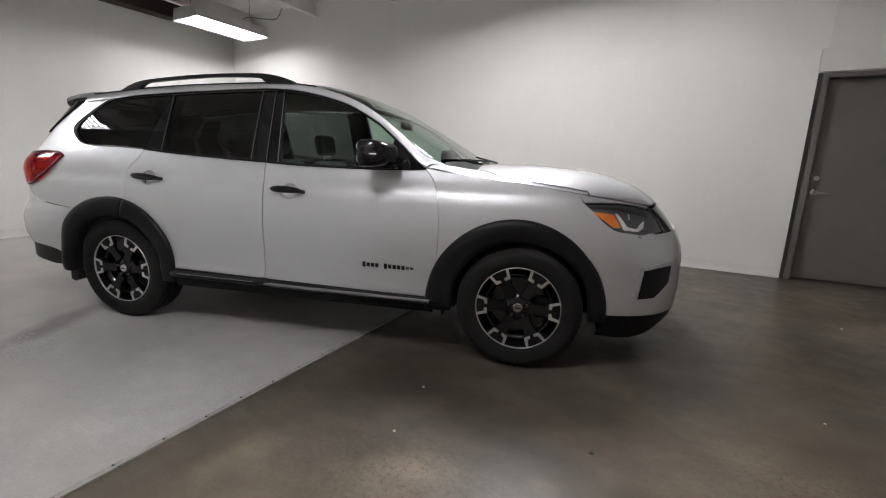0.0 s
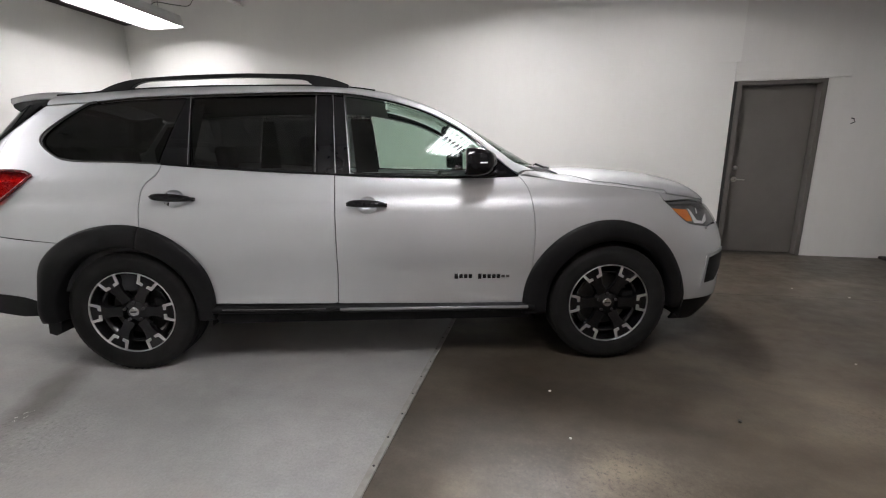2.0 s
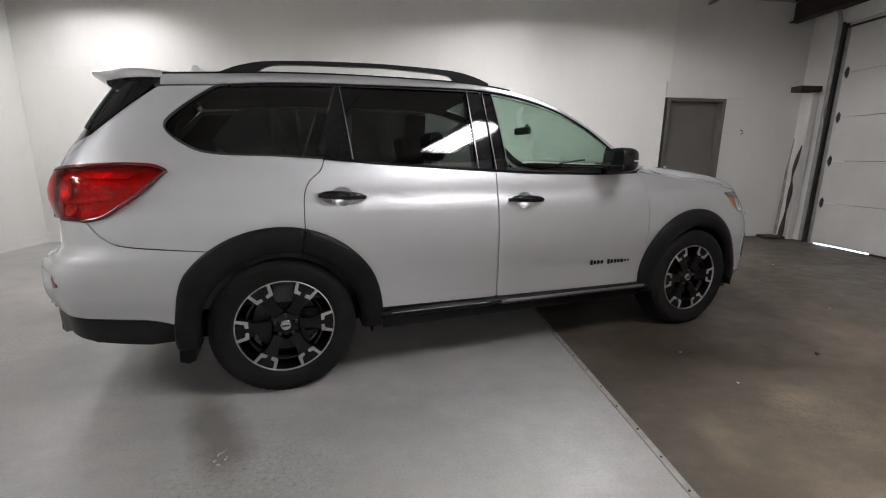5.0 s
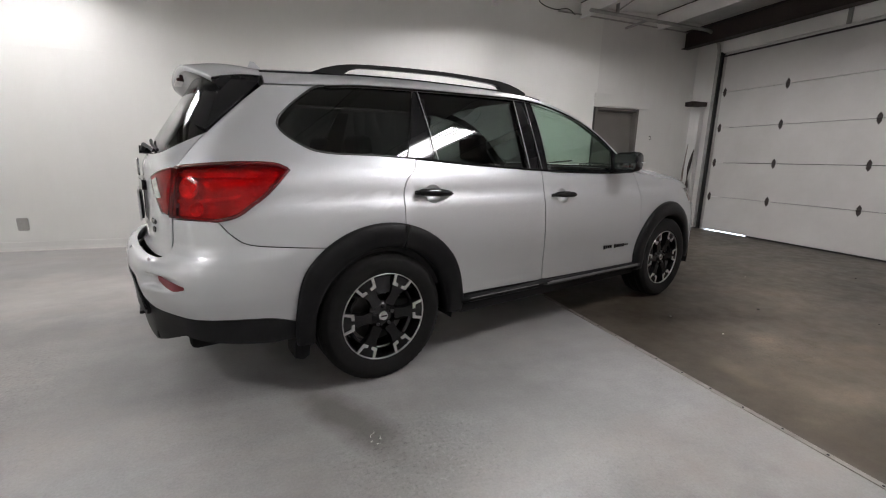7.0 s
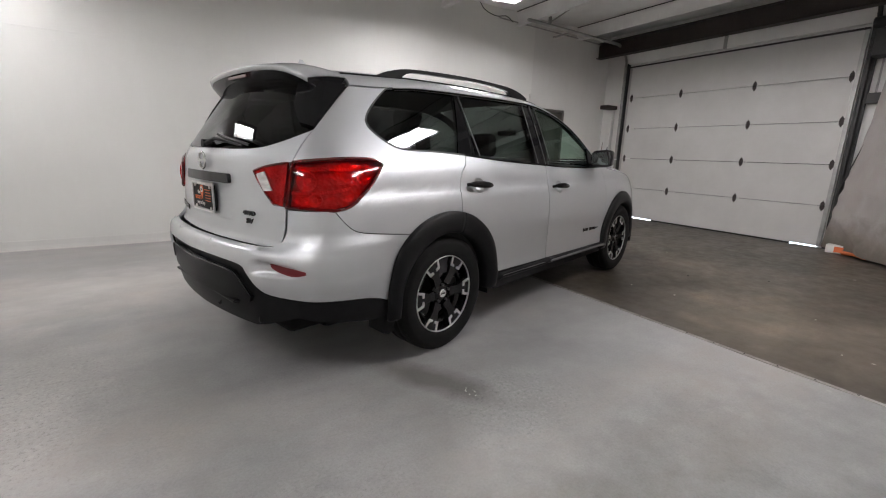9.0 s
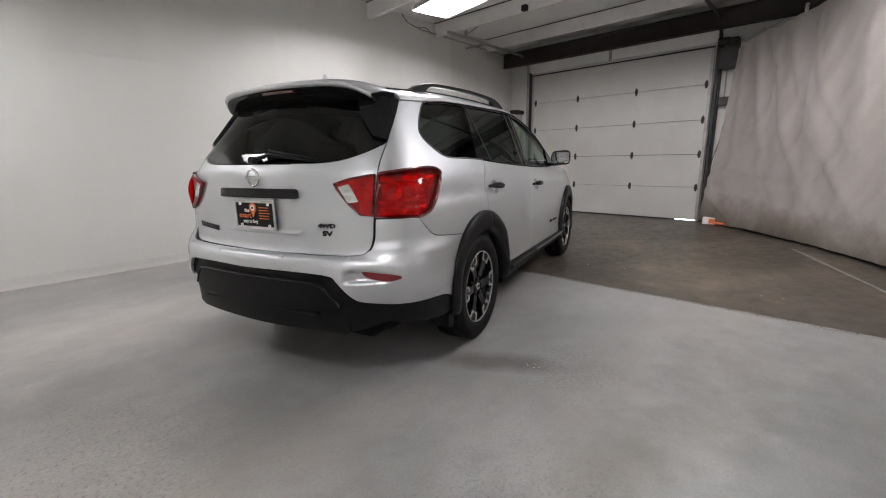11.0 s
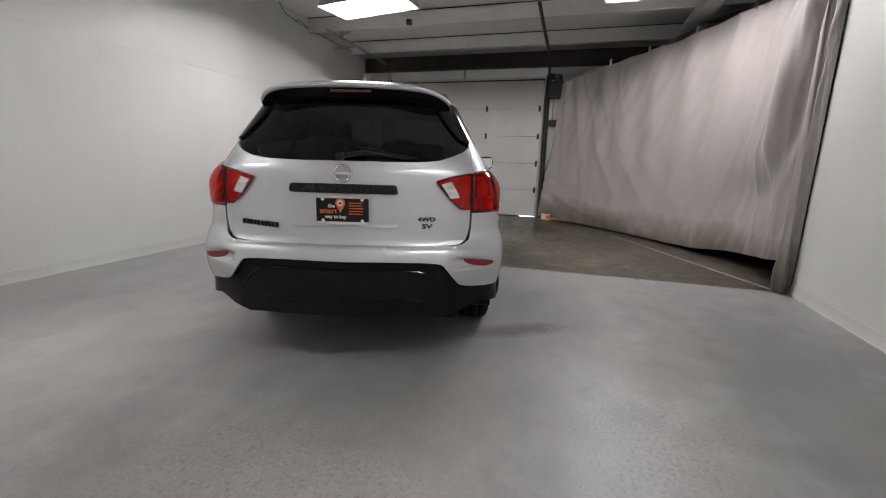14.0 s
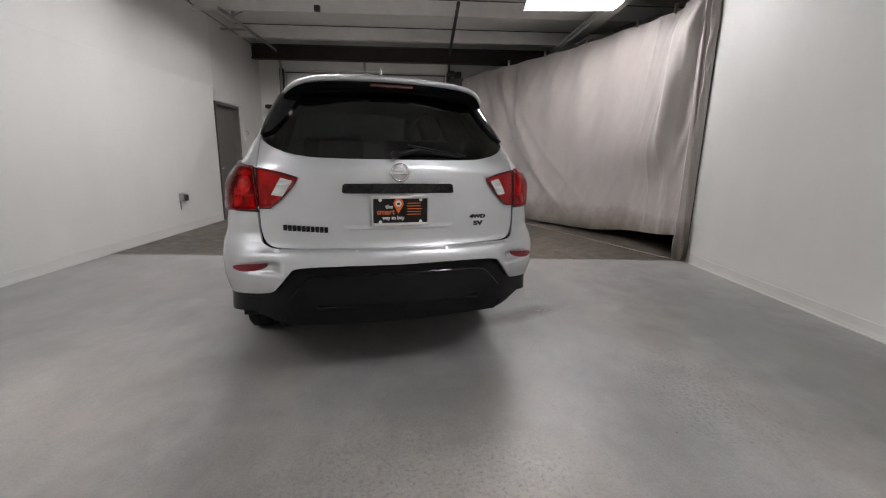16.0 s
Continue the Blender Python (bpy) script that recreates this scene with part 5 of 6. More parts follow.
part("rear_valance", box((-0.98, -0.6, 0.42), (-0.7, 0.6, 0.62), 0.04), UNDER, car)
part("hitch_receiver", box((-1.075, -0.035, 0.395), (-0.9, 0.035, 0.45), 0.008), UNDER, car, "black tow-hitch receiver")
part("tow_eye", lathe([(0.035, -0.012), (0.035, 0.012), (0.02, 0.012), (0.02, -0.012)], sides=20, closed=True), UNDER, car).matrix_basis = pose(-1.1, -0.22, 0.43, 0, 0, 90)
for y in (-0.5, -0.42):
    part("exhaust", rod((-0.98, y, 0.37), (-0.7, y, 0.38), 0.026, sides=16), UNDER, car)


# ---- car: wheels ----
def wheel(x, sg):
    """A wheel with its tyre, black rim, machined brackets, brake disc and nuts. Its outer face looks along -y."""
    w = part("wheel", lathe([(0.19, 0.07), (0.205, 0.07), (0.205, -0.07), (0.19, -0.07)], sides=40, closed=True), RIM_BLACK, car, "black alloy wheel with machined silver brackets", True)
    tyre = [(0.246, -0.098), (0.262, -0.112), (0.29, -0.12), (0.325, -0.121), (0.342, -0.117), (0.345, -0.112), (0.356, -0.108), (0.367, -0.095), (RT, -0.07), (RT, -0.045), (RT - 0.007, -0.043), (RT - 0.007, -0.037), (RT, -0.035),
            (RT, 0.035), (RT - 0.007, 0.037), (RT - 0.007, 0.043), (RT, 0.045), (RT, 0.07), (0.367, 0.095), (0.345, 0.112), (0.3, 0.12), (0.25, 0.1), (0.235, 0.08), (0.235, -0.08)]
    ty = part("tyre", lathe(tyre, sides=72, closed=True), RUBBER, w, "black road tyre", True)
    for k in range(60):
        a = k * math.tau / 60
        bm = box((-0.006, -0.098, 0.352), (0.006, -0.072, RT - 0.004))
        blk = part("tread_block", bm, RUBBER, ty) if k < 1 else part("tread_block", ty.children[0].data, None, ty)
        blk.matrix_basis = Matrix.Rotation(a, 4, "Y")
    part("rim_lip", lathe([(0.252, -0.1), (0.2505, -0.107), (0.2465, -0.108), (0.2455, -0.104), (0.2455, -0.08), (0.252, -0.08)], sides=72, closed=True), RIM_SILVER, w, "machined silver rim lip", True)
    part("barrel", lathe([(0.238, -0.1), (0.228, -0.06), (0.215, 0.05), (0.2, 0.09)], sides=48), RIM_BLACK, w, "", True)
    part("brake_disc", lathe([(0.0, -0.012), (0.165, -0.012), (0.165, 0.012), (0.0, 0.012)], sides=48), DISC, w, "grey brake disc")
    part("caliper", box((0.09, -0.045, -0.07), (0.19, 0.03, 0.07), 0.02), UNDER, w)
    face = lathe([(0.0, -0.088), (0.036, -0.088), (0.046, -0.08), (0.085, -0.074), (0.09, -0.05), (0.0, -0.05)], sides=48)
    part("hub", face, RIM_BLACK, w, "", True)
    part("centre_cap", lathe([(0.0, -0.093), (0.024, -0.093), (0.029, -0.088), (0.029, -0.08)], sides=32), CHROME, w, "silver centre cap")
    part("cap_mark", box((-0.018, -0.0955, -0.004), (0.018, -0.0925, 0.004), 0.001), RIM_BLACK, w)
    for k in range(5):
        a = math.radians(90 + 72 * k)
        part("wheel_nut", rod((0.057 * math.cos(a), -0.06, 0.057 * math.sin(a)), (0.057 * math.cos(a), -0.092, 0.057 * math.sin(a)), 0.0095, sides=6), DARK_METAL, w, "dark wheel nut")
    spoke_me = bracket_me = None
    for k in range(6):
        turn = Matrix.Rotation(math.radians(60 * k), 4, "Y")
        if spoke_me is None:
            sp = fillet([(0.07, -0.032), (0.13, -0.026), (0.17, -0.036), (0.2, -0.058), (0.24, -0.063), (0.24, 0.063), (0.2, 0.058), (0.17, 0.036), (0.13, 0.026), (0.07, 0.032)], 0.01, 2)
            bm = bmesh.new()
            rows = []
            for dy, grow in ((-0.1, 0.0), (-0.094, 0.004), (-0.06, 0.007)):
                rows.append([bm.verts.new((px, dy + 0.016 * max(0, (0.2 - px) / 0.13), pz * (1 + grow * 12))) for px, pz in sp])
            for a, b in zip(rows, rows[1:]):
                for i in range(len(sp)):
                    j = (i + 1) % len(sp)
                    bm.faces.new((a[i], a[j], b[j], b[i]))
            bm.faces.new(rows[0])
            spoke_me = mesh_of("spoke", bm, RIM_BLACK)
            bm = bmesh.new()
            for s in (-1, 1):
                pts = [(0.2415, 0.0625), (0.243, 0.047), (0.2, 0.0345), (0.197, 0.0135), (0.181, 0.0125), (0.181, 0.046)]
                pts = [(px, pz * s) for px, pz in pts]
                prism(pts if s > 0 else pts[::-1], -0.1045, -0.098, "y", bm, 0.0012)
            bracket_me = mesh_of("bracket", bm, RIM_SILVER)
        part("spoke", spoke_me, None, w).matrix_basis = turn
        part("bracket", bracket_me, None, w, "machined silver bracket").matrix_basis = turn
    w.matrix_basis = pose(x, sg * 0.797, AZ + 0.001) if sg < 0 else pose(x, sg * 0.797, AZ + 0.001, 0, 0, 180)
    return w


for wx in (0.0, WB):
    for sg in (-1, 1):
        wheel(wx, sg)


# ---- car: things on the outside ----
def on_body(s, z, off=0.0):
    """A frame on the right body side: x along the car, z up along the sheet, -y out."""
    p, n = normal_at(body, s, z)
    p = p + n * off
    y = -n
    x = y.cross(Vector((0, 0, 1))).normalized()
    zz = x.cross(y).normalized()
    m = Matrix((x, y, zz)).transposed().to_4x4()
    m.translation = p
    return m


def handle_parts(door_parts, x0, x1, z0, z1):
    xm, zm, half_len = (x0 + x1) / 2, (z0 + z1) / 2, (x1 - x0) / 2
    for k, sg in enumerate((-1, 1)):
        m = on_body(xm, zm) @ pose(0, 0, 0, 0, math.degrees(math.atan2(-(z1 - z0), x1 - x0)), 0)
        m = m if sg < 0 else MIRROR @ m
        bm = bmesh.new()
        rows = []
        for i in range(13):
            t = i / 12 * 2 - 1
            h = 0.0205 * (1 - abs(t) ** 3.5) ** 0.5 * (1.0 if t < 0.1 else 1 - 0.25 * (t - 0.1)) + 0.002
            d = 0.022 + 0.022 * (1 - t ** 4)
            th = 0.014
            rows.append([bm.verts.new((t * half_len, -d + th * math.sin(a), h * math.cos(a))) for a in np.linspace(0, math.tau, 13)[:-1]])
        for a, b in zip(rows, rows[1:]):
            for i in range(12):
                bm.faces.new((a[i], a[(i + 1) % 12], b[(i + 1) % 12], b[i]))
        bm.faces.new(rows[0][::-1]), bm.faces.new(rows[-1])
        for sx in (-0.85, 0.85):
            box((sx * half_len - 0.018, -0.022, -0.011), (sx * half_len + 0.018, 0.002, 0.011), 0.003, bm)
        part("door_handle", bm, GLOSS_BLACK, door_parts[k], "gloss black pull handle", True).matrix_basis = m
        ring = [(xm + 0.0605 * math.cos(a), zm + 0.0505 * math.sin(a)) for a in np.linspace(0, math.tau, 33)[:-1]]
        part("handle_cup", panel("handle_cup", ring, PAINT, half="RL"[k], off=0.0, depth=0.004, gap=0.0, step=0.012,
                                 rise=lambda a, b: -0.03 * max(0.0, 1 - ((a - xm) / 0.0605) ** 2 - ((b - zm) / 0.0505) ** 2) ** 0.7), None, door_parts[k])


handle_parts(rear_door, 0.2, 0.446, 1.057, 1.042)
handle_parts(front_door, 1.307, 1.543, 1.006, 0.997)


def mirror_unit(sg):
    """A black door mirror on its arm, its glass looking back."""
    def shell(t, a, back=0.0):
        e = (1 - abs(2 * t - 1) ** 4.5) ** 0.5
        c, q = math.cos(a), math.sin(a)
        x = 1.998 + ((0.2 - 0.08 * t) * e * max(c, 0) ** 0.6 if c > 0 else 0.012 * c)
        z = 1.245 + 0.004 * t + (0.07 + 0.008 * t) * (1 - abs(2 * t - 1) ** 6) ** 0.4 * (abs(q) ** 0.6) * (1 if q > 0 else -1)
        return (x + back, -0.9 - 0.2 * t, z)
    bm = bmesh.new()
    rows = [[bm.verts.new(shell(min(max(i / 16, 0.004), 0.996), a)) for a in np.linspace(0, math.tau, 33)[:-1]] for i in range(17)]
    for a, b in zip(rows, rows[1:]):
        for i in range(32):
            bm.faces.new((a[i], a[(i + 1) % 32], b[(i + 1) % 32], b[i]))
    bm.faces.new(rows[0][::-1]), bm.faces.new(rows[-1])
    k = 0 if sg < 0 else 1
    mm = part("door_mirror", bm, GLOSS_BLACK, front_door[k], "gloss black door mirror", True)
    part("mirror_arm", box((2.03, -0.98, 1.162), (2.17, -0.83, 1.195), 0.012), GLOSS_BLACK, mm)
    g = part("mirror_glass", prism(fillet([(-0.09, -0.055), (0.085, -0.057), (0.092, 0.052), (-0.088, 0.06)], 0.022), -0.002, 0.002, "x"), MIRROR_GLASS, mm, "mirror glass")
    g.matrix_basis = pose(1.984, -1.0, 1.247, 0, 0, 0)
    part("indicator_strip", box((2.06, -1.101, 1.24), (2.1, -1.09, 1.247), 0.003), LAMP_SILVER, mm)
    if sg > 0:
        mm.matrix_basis = MIRROR
    return mm


mirror_unit(-1), mirror_unit(1)

# Roof rails.
for sg in (-1, 1):
    y0 = 0.54
    hi = line((-0.84, 1.672), (-0.76, 1.695), (-0.67, 1.73), (-0.54, 1.76), (-0.32, 1.777), (-0.07, 1.787), (0.16, 1.791), (0.48, 1.785), (0.6, 1.774), (0.7, 1.752), (0.78, 1.724))
    lo = line((0.78, 1.69), (0.6, 1.7), (0.55, 1.728), (0.48, 1.755), (0.16, 1.768), (-0.07, 1.764), (-0.42, 1.75), (-0.52, 1.735), (-0.57, 1.705), (-0.6, 1.66), (-0.82, 1.655))
    rl = part("roof_rail", prism(hi + lo, -0.018, 0.018, "y", bevel=0.004), SATIN_BLACK, car, "black roof rail")
    rl.matrix_basis = pose(0.52, sg * y0, -0.006, 0, 0, sg * 2.5)
    part("ditch_strip", tube([(x, sg * 0.852 * side_y(x, top_edge(x)), top_z(x, 0.852 * side_y(x, top_edge(x))) + 0.001) for x in np.linspace(-0.5, 1.46, 24)], 0.007, sides=6), GLOSS_BLACK, car, "black roof ditch strip")

# Spoiler over the rear window: a curved blade with a black underside and cheeks that run into the fins.
def spoiler_edge(y):
    """The trailing edge: its x and z at y."""
    e = abs(y) / 0.575
    return -0.845 + 0.02 * e ** 2 + 0.1 * e ** 8, 1.682 - 0.03 * e ** 2 - 0.05 * e ** 9


sp_top, sp_low = bmesh.new(), bmesh.new()
rows_t, rows_l = [], []
for yv in np.linspace(-0.575, 0.575, 49):
    e = abs(yv) / 0.575
    xe, ze = spoiler_edge(yv)
    x0 = -0.5
    z0 = top_z(x0, min(abs(yv), 0.985 * side_y(x0, top_edge(x0)))) + 0.001
    rt = []
    for i in range(13):
        t = i / 12
        z = z0 + (ze - z0) * t + 0.022 * math.sin(math.pi * t) * (1 - 0.6 * e ** 3)
        rt.append((x0 + (xe - x0) * t, yv, z))
    rt += [(xe - 0.002, yv, ze - 0.006), (xe + 0.003, yv, ze - 0.02), (xe + 0.012, yv, ze - 0.026)]
    rows_t.append([sp_top.verts.new(c) for c in rt])
    low = [(xe + 0.012, yv, ze - 0.026)]
    for i in range(1, 8):
        t = i / 7
        zg = 1.585 - 0.02 * e ** 2
        low.append((xe + 0.012 + (-0.7 - xe) * t, yv * (1 - 0.1 * t), ze - 0.026 + (zg - ze + 0.026) * (1 - (1 - t) ** 2)))
    rows_l.append([sp_low.verts.new(c) for c in low])
for rows, bmx in ((rows_t, sp_top), (rows_l, sp_low)):
    for a, b in zip(rows, rows[1:]):
        for i in range(len(a) - 1):
            bmx.faces.new((a[i], a[i + 1], b[i + 1], b[i]))
cheeks = []
for rows in (rows_t[0], rows_t[-1]):
    ck = bmesh.new()
    c = ck.verts.new((-0.6, rows[0].co.y * 1.03, 1.5))
    edge = [ck.verts.new(v.co + Vector((0, 0, -0.004))) for v in rows]
    for i in range(len(edge) - 1):
        ck.faces.new((edge[i], edge[i + 1], c))
    cheeks.append(ck)
spoiler = part("spoiler", sp_top, PAINT, car, "silver roof spoiler", True)
for ck in cheeks:
    part("cheek", ck, GLOSS_BLACK, spoiler, "gloss black spoiler cheek")
part("spoiler_underside", sp_low, GLOSS_BLACK, spoiler, "black spoiler underside", True)
part("brake_light", box((-0.838, -0.12, 1.628), (-0.8, 0.12, 1.646), 0.005), BRAKE_RED, spoiler, "red high brake light")

# Antenna fin, wipers.
fin = bmesh.new()
rows = []
for i in range(7):
    t = i / 6
    ln, th, z = 0.062 * (1 - t) + 0.01, 0.016 * (1 - t) + 0.002, 0.062 * t
    rows.append([fin.verts.new((-0.03 * t + ln * math.cos(a), th * math.sin(a), z)) for a in np.linspace(0, math.tau, 17)[:-1]])
for a, b in zip(rows, rows[1:]):
    for i in range(16):
        fin.faces.new((a[i], a[(i + 1) % 16], b[(i + 1) % 16], b[i]))
fin.faces.new(rows[-1])
part("antenna_fin", fin, PAINT, car, "silver shark-fin antenna", True).matrix_basis = pose(-0.4, 0.0, top_z(-0.4, 0.0) - 0.004) @ Matrix.Diagonal((1.0, 1.15, 1.28, 1.0))
wiper = part("rear_wiper", tube([(-1.03, 0.02, 1.262), (-1.02, -0.1, 1.292), (-0.995, -0.25, 1.272), (-0.985, -0.36, 1.256)], lambda t: 0.013 - 0.008 * t, sides=8), CLAD, car, "black rear wiper")
part("wiper_pivot", rod((-0.98, 0.02, 1.262), (-1.045, 0.02, 1.265), 0.022, sides=16), CLAD, wiper)
part("wiper_blade", tube([(-0.985, -0.06, 1.315), (-0.985, -0.2, 1.292), (-0.965, -0.4, 1.262)], 0.008, sides=6), CLAD, wiper)
for yy in (-0.1, 0.42):
    w2 = part("front_wiper", tube([(2.6, yy, top_z(2.6, yy) + 0.012), (2.56, yy - 0.2, top_z(2.56, yy - 0.2) + 0.012), (2.5, yy - 0.5, top_z(2.5, yy - 0.5) + 0.012)], 0.007, sides=6), CLAD, car, "black windscreen wiper")
part("wiper_arm_end", tube([(q, w, top_z(q, w) + 0.01) for q, w in ((2.48, -0.62), (2.54, -0.58), (2.6, -0.5))], 0.007, sides=6), CLAD, car, "black wiper arm")

# Tailgate trim: badge ring, bar, plate, lettering.
X_GATE = -1.05
ring = part("badge_ring", lathe([(0.046, -0.006), (0.05, 0.0), (0.046, 0.006), (0.04, 0.006), (0.037, 0.0), (0.04, -0.006)], sides=40, closed=True), CHROME, gate_panel, "round chrome badge", True)
ring.matrix_basis = pose(X_GATE - 0.008, 0, 1.172, 0, 0, 90)
part("badge_bar", box((X_GATE - 0.014, -0.058, 1.163), (X_GATE - 0.002, 0.058, 1.181), 0.003), CHROME, gate_panel, "chrome badge bar")
part("grip_bar", panel("grip_bar", [(S_REAR, 1.062), Q(0.29, 1.062), Q(0.303, 1.068), Q(0.297, 1.105), Q(0.285, 1.113), (S_REAR, 1.115)], GLOSS_BLACK, half="W", off=0.02, depth=0.025, gap=0.0, step=0.04), None, gate_panel, "gloss black grip bar")
pocket = [(S_REAR, 1.06), Q(0.28, 1.06), Q(0.315, 1.0), Q(0.315, 0.9), Q(0.28, 0.868), (S_REAR, 0.866)]
part("plate_pocket", panel("plate_pocket", pocket, PAINT, half="W", off=0.0, depth=0.0, gap=0.0, step=0.02, rise=lambda a, b: 0.0015 + 0.005 * min(1.0, max(0.0, (0.893 - b) / 0.02)) * min(1.0, max(0.0, (b - 0.866) / 0.007))), None, gate_panel)
plate = part("plate", prism(fillet([(-0.15, 0.9), (0.15, 0.9), (0.15, 1.045), (-0.15, 1.045)], 0.012), X_GATE - 0.02, X_GATE - 0.006, "x", bevel=0.002), PLATE_BLACK, gate_panel, "black advertising plate with orange and white print")
frame_bm = bmesh.new()
XP = X_GATE - 0.022
for lo, hi in (((-0.158, 0.89), (0.158, 0.906)), ((-0.158, 1.036), (0.158, 1.053)), ((-0.158, 0.906), (-0.147, 1.036)), ((0.147, 0.906), (0.158, 1.036))):
    box((XP - 0.004, lo[0], lo[1]), (XP + 0.006, hi[0], hi[1]), 0.002, frame_bm)
pf = part("plate_frame", frame_bm, TRAY, plate, "worn grey metal plate frame")
for i in range(22):
    part("frame_print", box((XP - 0.0055, -0.137 + i * 0.0128, 0.894), (XP - 0.004, -0.128 + i * 0.0128, 0.902)), PLATE_WHITE, pf)
for i in range(9):
    part("frame_print", box((XP - 0.0055, -0.06 + i * 0.0135, 1.041), (XP - 0.004, -0.05 + i * 0.0135, 1.048)), PLATE_WHITE, pf)
for yy, zz in ((-0.11, 1.03), (0.11, 1.03), (-0.11, 0.912), (0.11, 0.912)):
    part("plate_screw", rod((XP - 0.004, yy, zz), (XP + 0.004, yy, zz), 0.009, sides=14), PLATE_WHITE, plate)
face = Matrix(((0, 0, -1, XP + 0.001), (-1, 0, 0, 0), (0, 1, 0, 0), (0, 0, 0, 1)))


def plate_text(text, size, mat, y, z, wide=1.0):
    writing(text, size, 0.0008, mat, "plate_text", plate, Matrix.Translation((0, y, z)) @ face, bold=0.0006, wide=wide)


plate_text("the", 0.03, PLATE_WHITE, 0.062, 0.993)
plate_text("smart", 0.042, PLATE_ORANGE, 0.08, 0.965)
plate_text("way to buy", 0.028, PLATE_WHITE, 0.04, 0.933, 0.95)
pin = bmesh.new()
prism([(0.027 * math.cos(a), 0.004 + 0.027 * math.sin(a)) for a in np.linspace(-0.6, math.pi + 0.6, 22)] + [(0.0, -0.05)], XP - 0.001, XP + 0.001, "x", pin)
part("plate_pin", pin, PLATE_ORANGE, plate, "orange map-pin shape").location = (0, 0.012, 1.006)
dot = bmesh.new()
prism([(0.017 * math.cos(a), 0.004 + 0.017 * math.sin(a)) for a in np.linspace(0, math.tau, 20)[:-1]], XP - 0.0016, XP + 0.0, "x", dot)
part("plate_dot", dot, PLATE_WHITE, plate).location = (0, 0.012, 1.006)
part("plate_dot_mark", prism(fillet([(-0.009, 0.0), (0.009, 0.0), (0.006, 0.011), (-0.006, 0.011)], 0.002), XP - 0.0022, XP, "x"), PLATE_BLACK, plate).location = (0, 0.012, 1.003)
for i in range(5):
    part("plate_line", box((XP - 0.001, -0.11 - 0.008 * (i == 2), 0.949 + i * 0.015), (XP + 0.001, -0.035, 0.953 + i * 0.015)), PLATE_ORANGE, plate)


def gate_mark(text, y, z, size, wide):
    s, zz = Q(abs(y), z)
    p, n = normal_at(body, s, zz)
    p, n = (p, n) if y < 0 else (Vector((p.x, -p.y, p.z)), Vector((n.x, -n.y, n.z)))
    right = n.cross(Vector((0, 0, 1))).normalized() * -1
    right = Vector((0, 0, 1)).cross(n).normalized()
    up = n.cross(right)
    m = Matrix((right, up, n)).transposed().to_4x4()
    m.translation = p + n * 0.003
    if text:
        return writing(text, size, 0.003, GLOSS_BLACK, "lettering", gate_panel, m, "black raised lettering", 0.0012, wide)
    return m


gate_mark("4WD", -0.465, 0.924, 0.031, 1.45)
gate_mark("SV", -0.468, 0.884, 0.036, 1.5)
for i in range(10):
    bar = part("name_bar", box((-0.0095, -0.015, -0.001), (0.0095, 0.015, 0.004), 0.001) if i == 0 else bar_me, GLOSS_BLACK if i == 0 else None, gate_panel, "black raised name mark")
    bar_me = bar.data
    bar.matrix_basis = gate_mark("", 0.592 - i * 0.0226, 0.884 - 0.0015 * i, 0.03, 1.0)
for sg in (-1, 1):
    k = 0 if sg < 0 else 1
    for i in range(12):
        wdt = 0.0105 if i != 4 else 0.0
        if not wdt:
            continue
        m = on_body(1.945 + i * 0.0285, 0.573 - 0.0005 * i, 0.001) if i < 10 else on_body(1.945 + i * 0.0285, 0.568, 0.001)
        hgt = 0.018 if i in (0, 5) else 0.014 if i < 10 else 0.009
        part("name_bar", box((-wdt, -0.003, -hgt), (wdt, 0.0, hgt * 0.8), 0.001), GLOSS_BLACK if i < 10 else DARK_METAL, front_door[k], "black name mark").matrix_basis = m if sg < 0 else MIRROR @ m
for yy in (0.24, 0.62):
    for sg in (-1, 1):
        s, zz = Q(yy, 0.74 if yy < 0.5 else 0.75)
        p, n = normal_at(body, s, zz)
        p = p + n * bumper_swell(s, zz)
        part("parking_sensor", rod(p - n * 0.004, p + n * 0.003, 0.011, sides=16), PAINT, bumper_rear, "round silver parking sensor").scale = (1, -sg, 1)


# ---- car: cabin ----
def seat(x, y, wide, back=1.1, base=0.62, rests=1):
    s = part("seat", box((x - 0.1, y - wide / 2, base - 0.1), (x + 0.45, y + wide / 2, base + 0.06), 0.05, segments=3), SEAT, car, "charcoal cloth seat")
    bk = box((-0.07, -wide / 2, 0.0), (0.07, wide / 2, back - base), 0.05, segments=3)
    b = part("backrest", bk, SEAT, s)
    b.matrix_basis = pose(x - 0.08, y, base, 0, -14, 0)
    for i in range(rests):
        yy = y + (i - (rests - 1) / 2) * wide / max(rests, 1)
        hr = box((-0.05, -0.13, 0.0), (0.05, 0.13, 0.19), 0.045, segments=3)
        part("headrest", hr, SEAT, s, "charcoal headrest").matrix_basis = pose(x - 0.24, yy, back + 0.03, 0, -8, 0)
        for d in (-0.05, 0.05):
            part("headrest_post", rod((x - 0.24, yy + d, back - 0.03), (x - 0.24, yy + d, back + 0.06), 0.007, sides=6), CHROME, s)
    return s


seat(1.25, -0.38, 0.5, 1.2), seat(1.25, 0.38, 0.5, 1.2)
seat(0.35, -0.36, 0.6, 1.16, 0.66), seat(0.35, 0.36, 0.6, 1.16, 0.66)
seat(-0.42, 0.0, 1.1, 1.14, 0.7, 2)
part("dashboard", box((1.95, -0.74, 0.75), (2.45, 0.74, 1.13), 0.08, segments=3), CABIN, car, "charcoal dashboard")
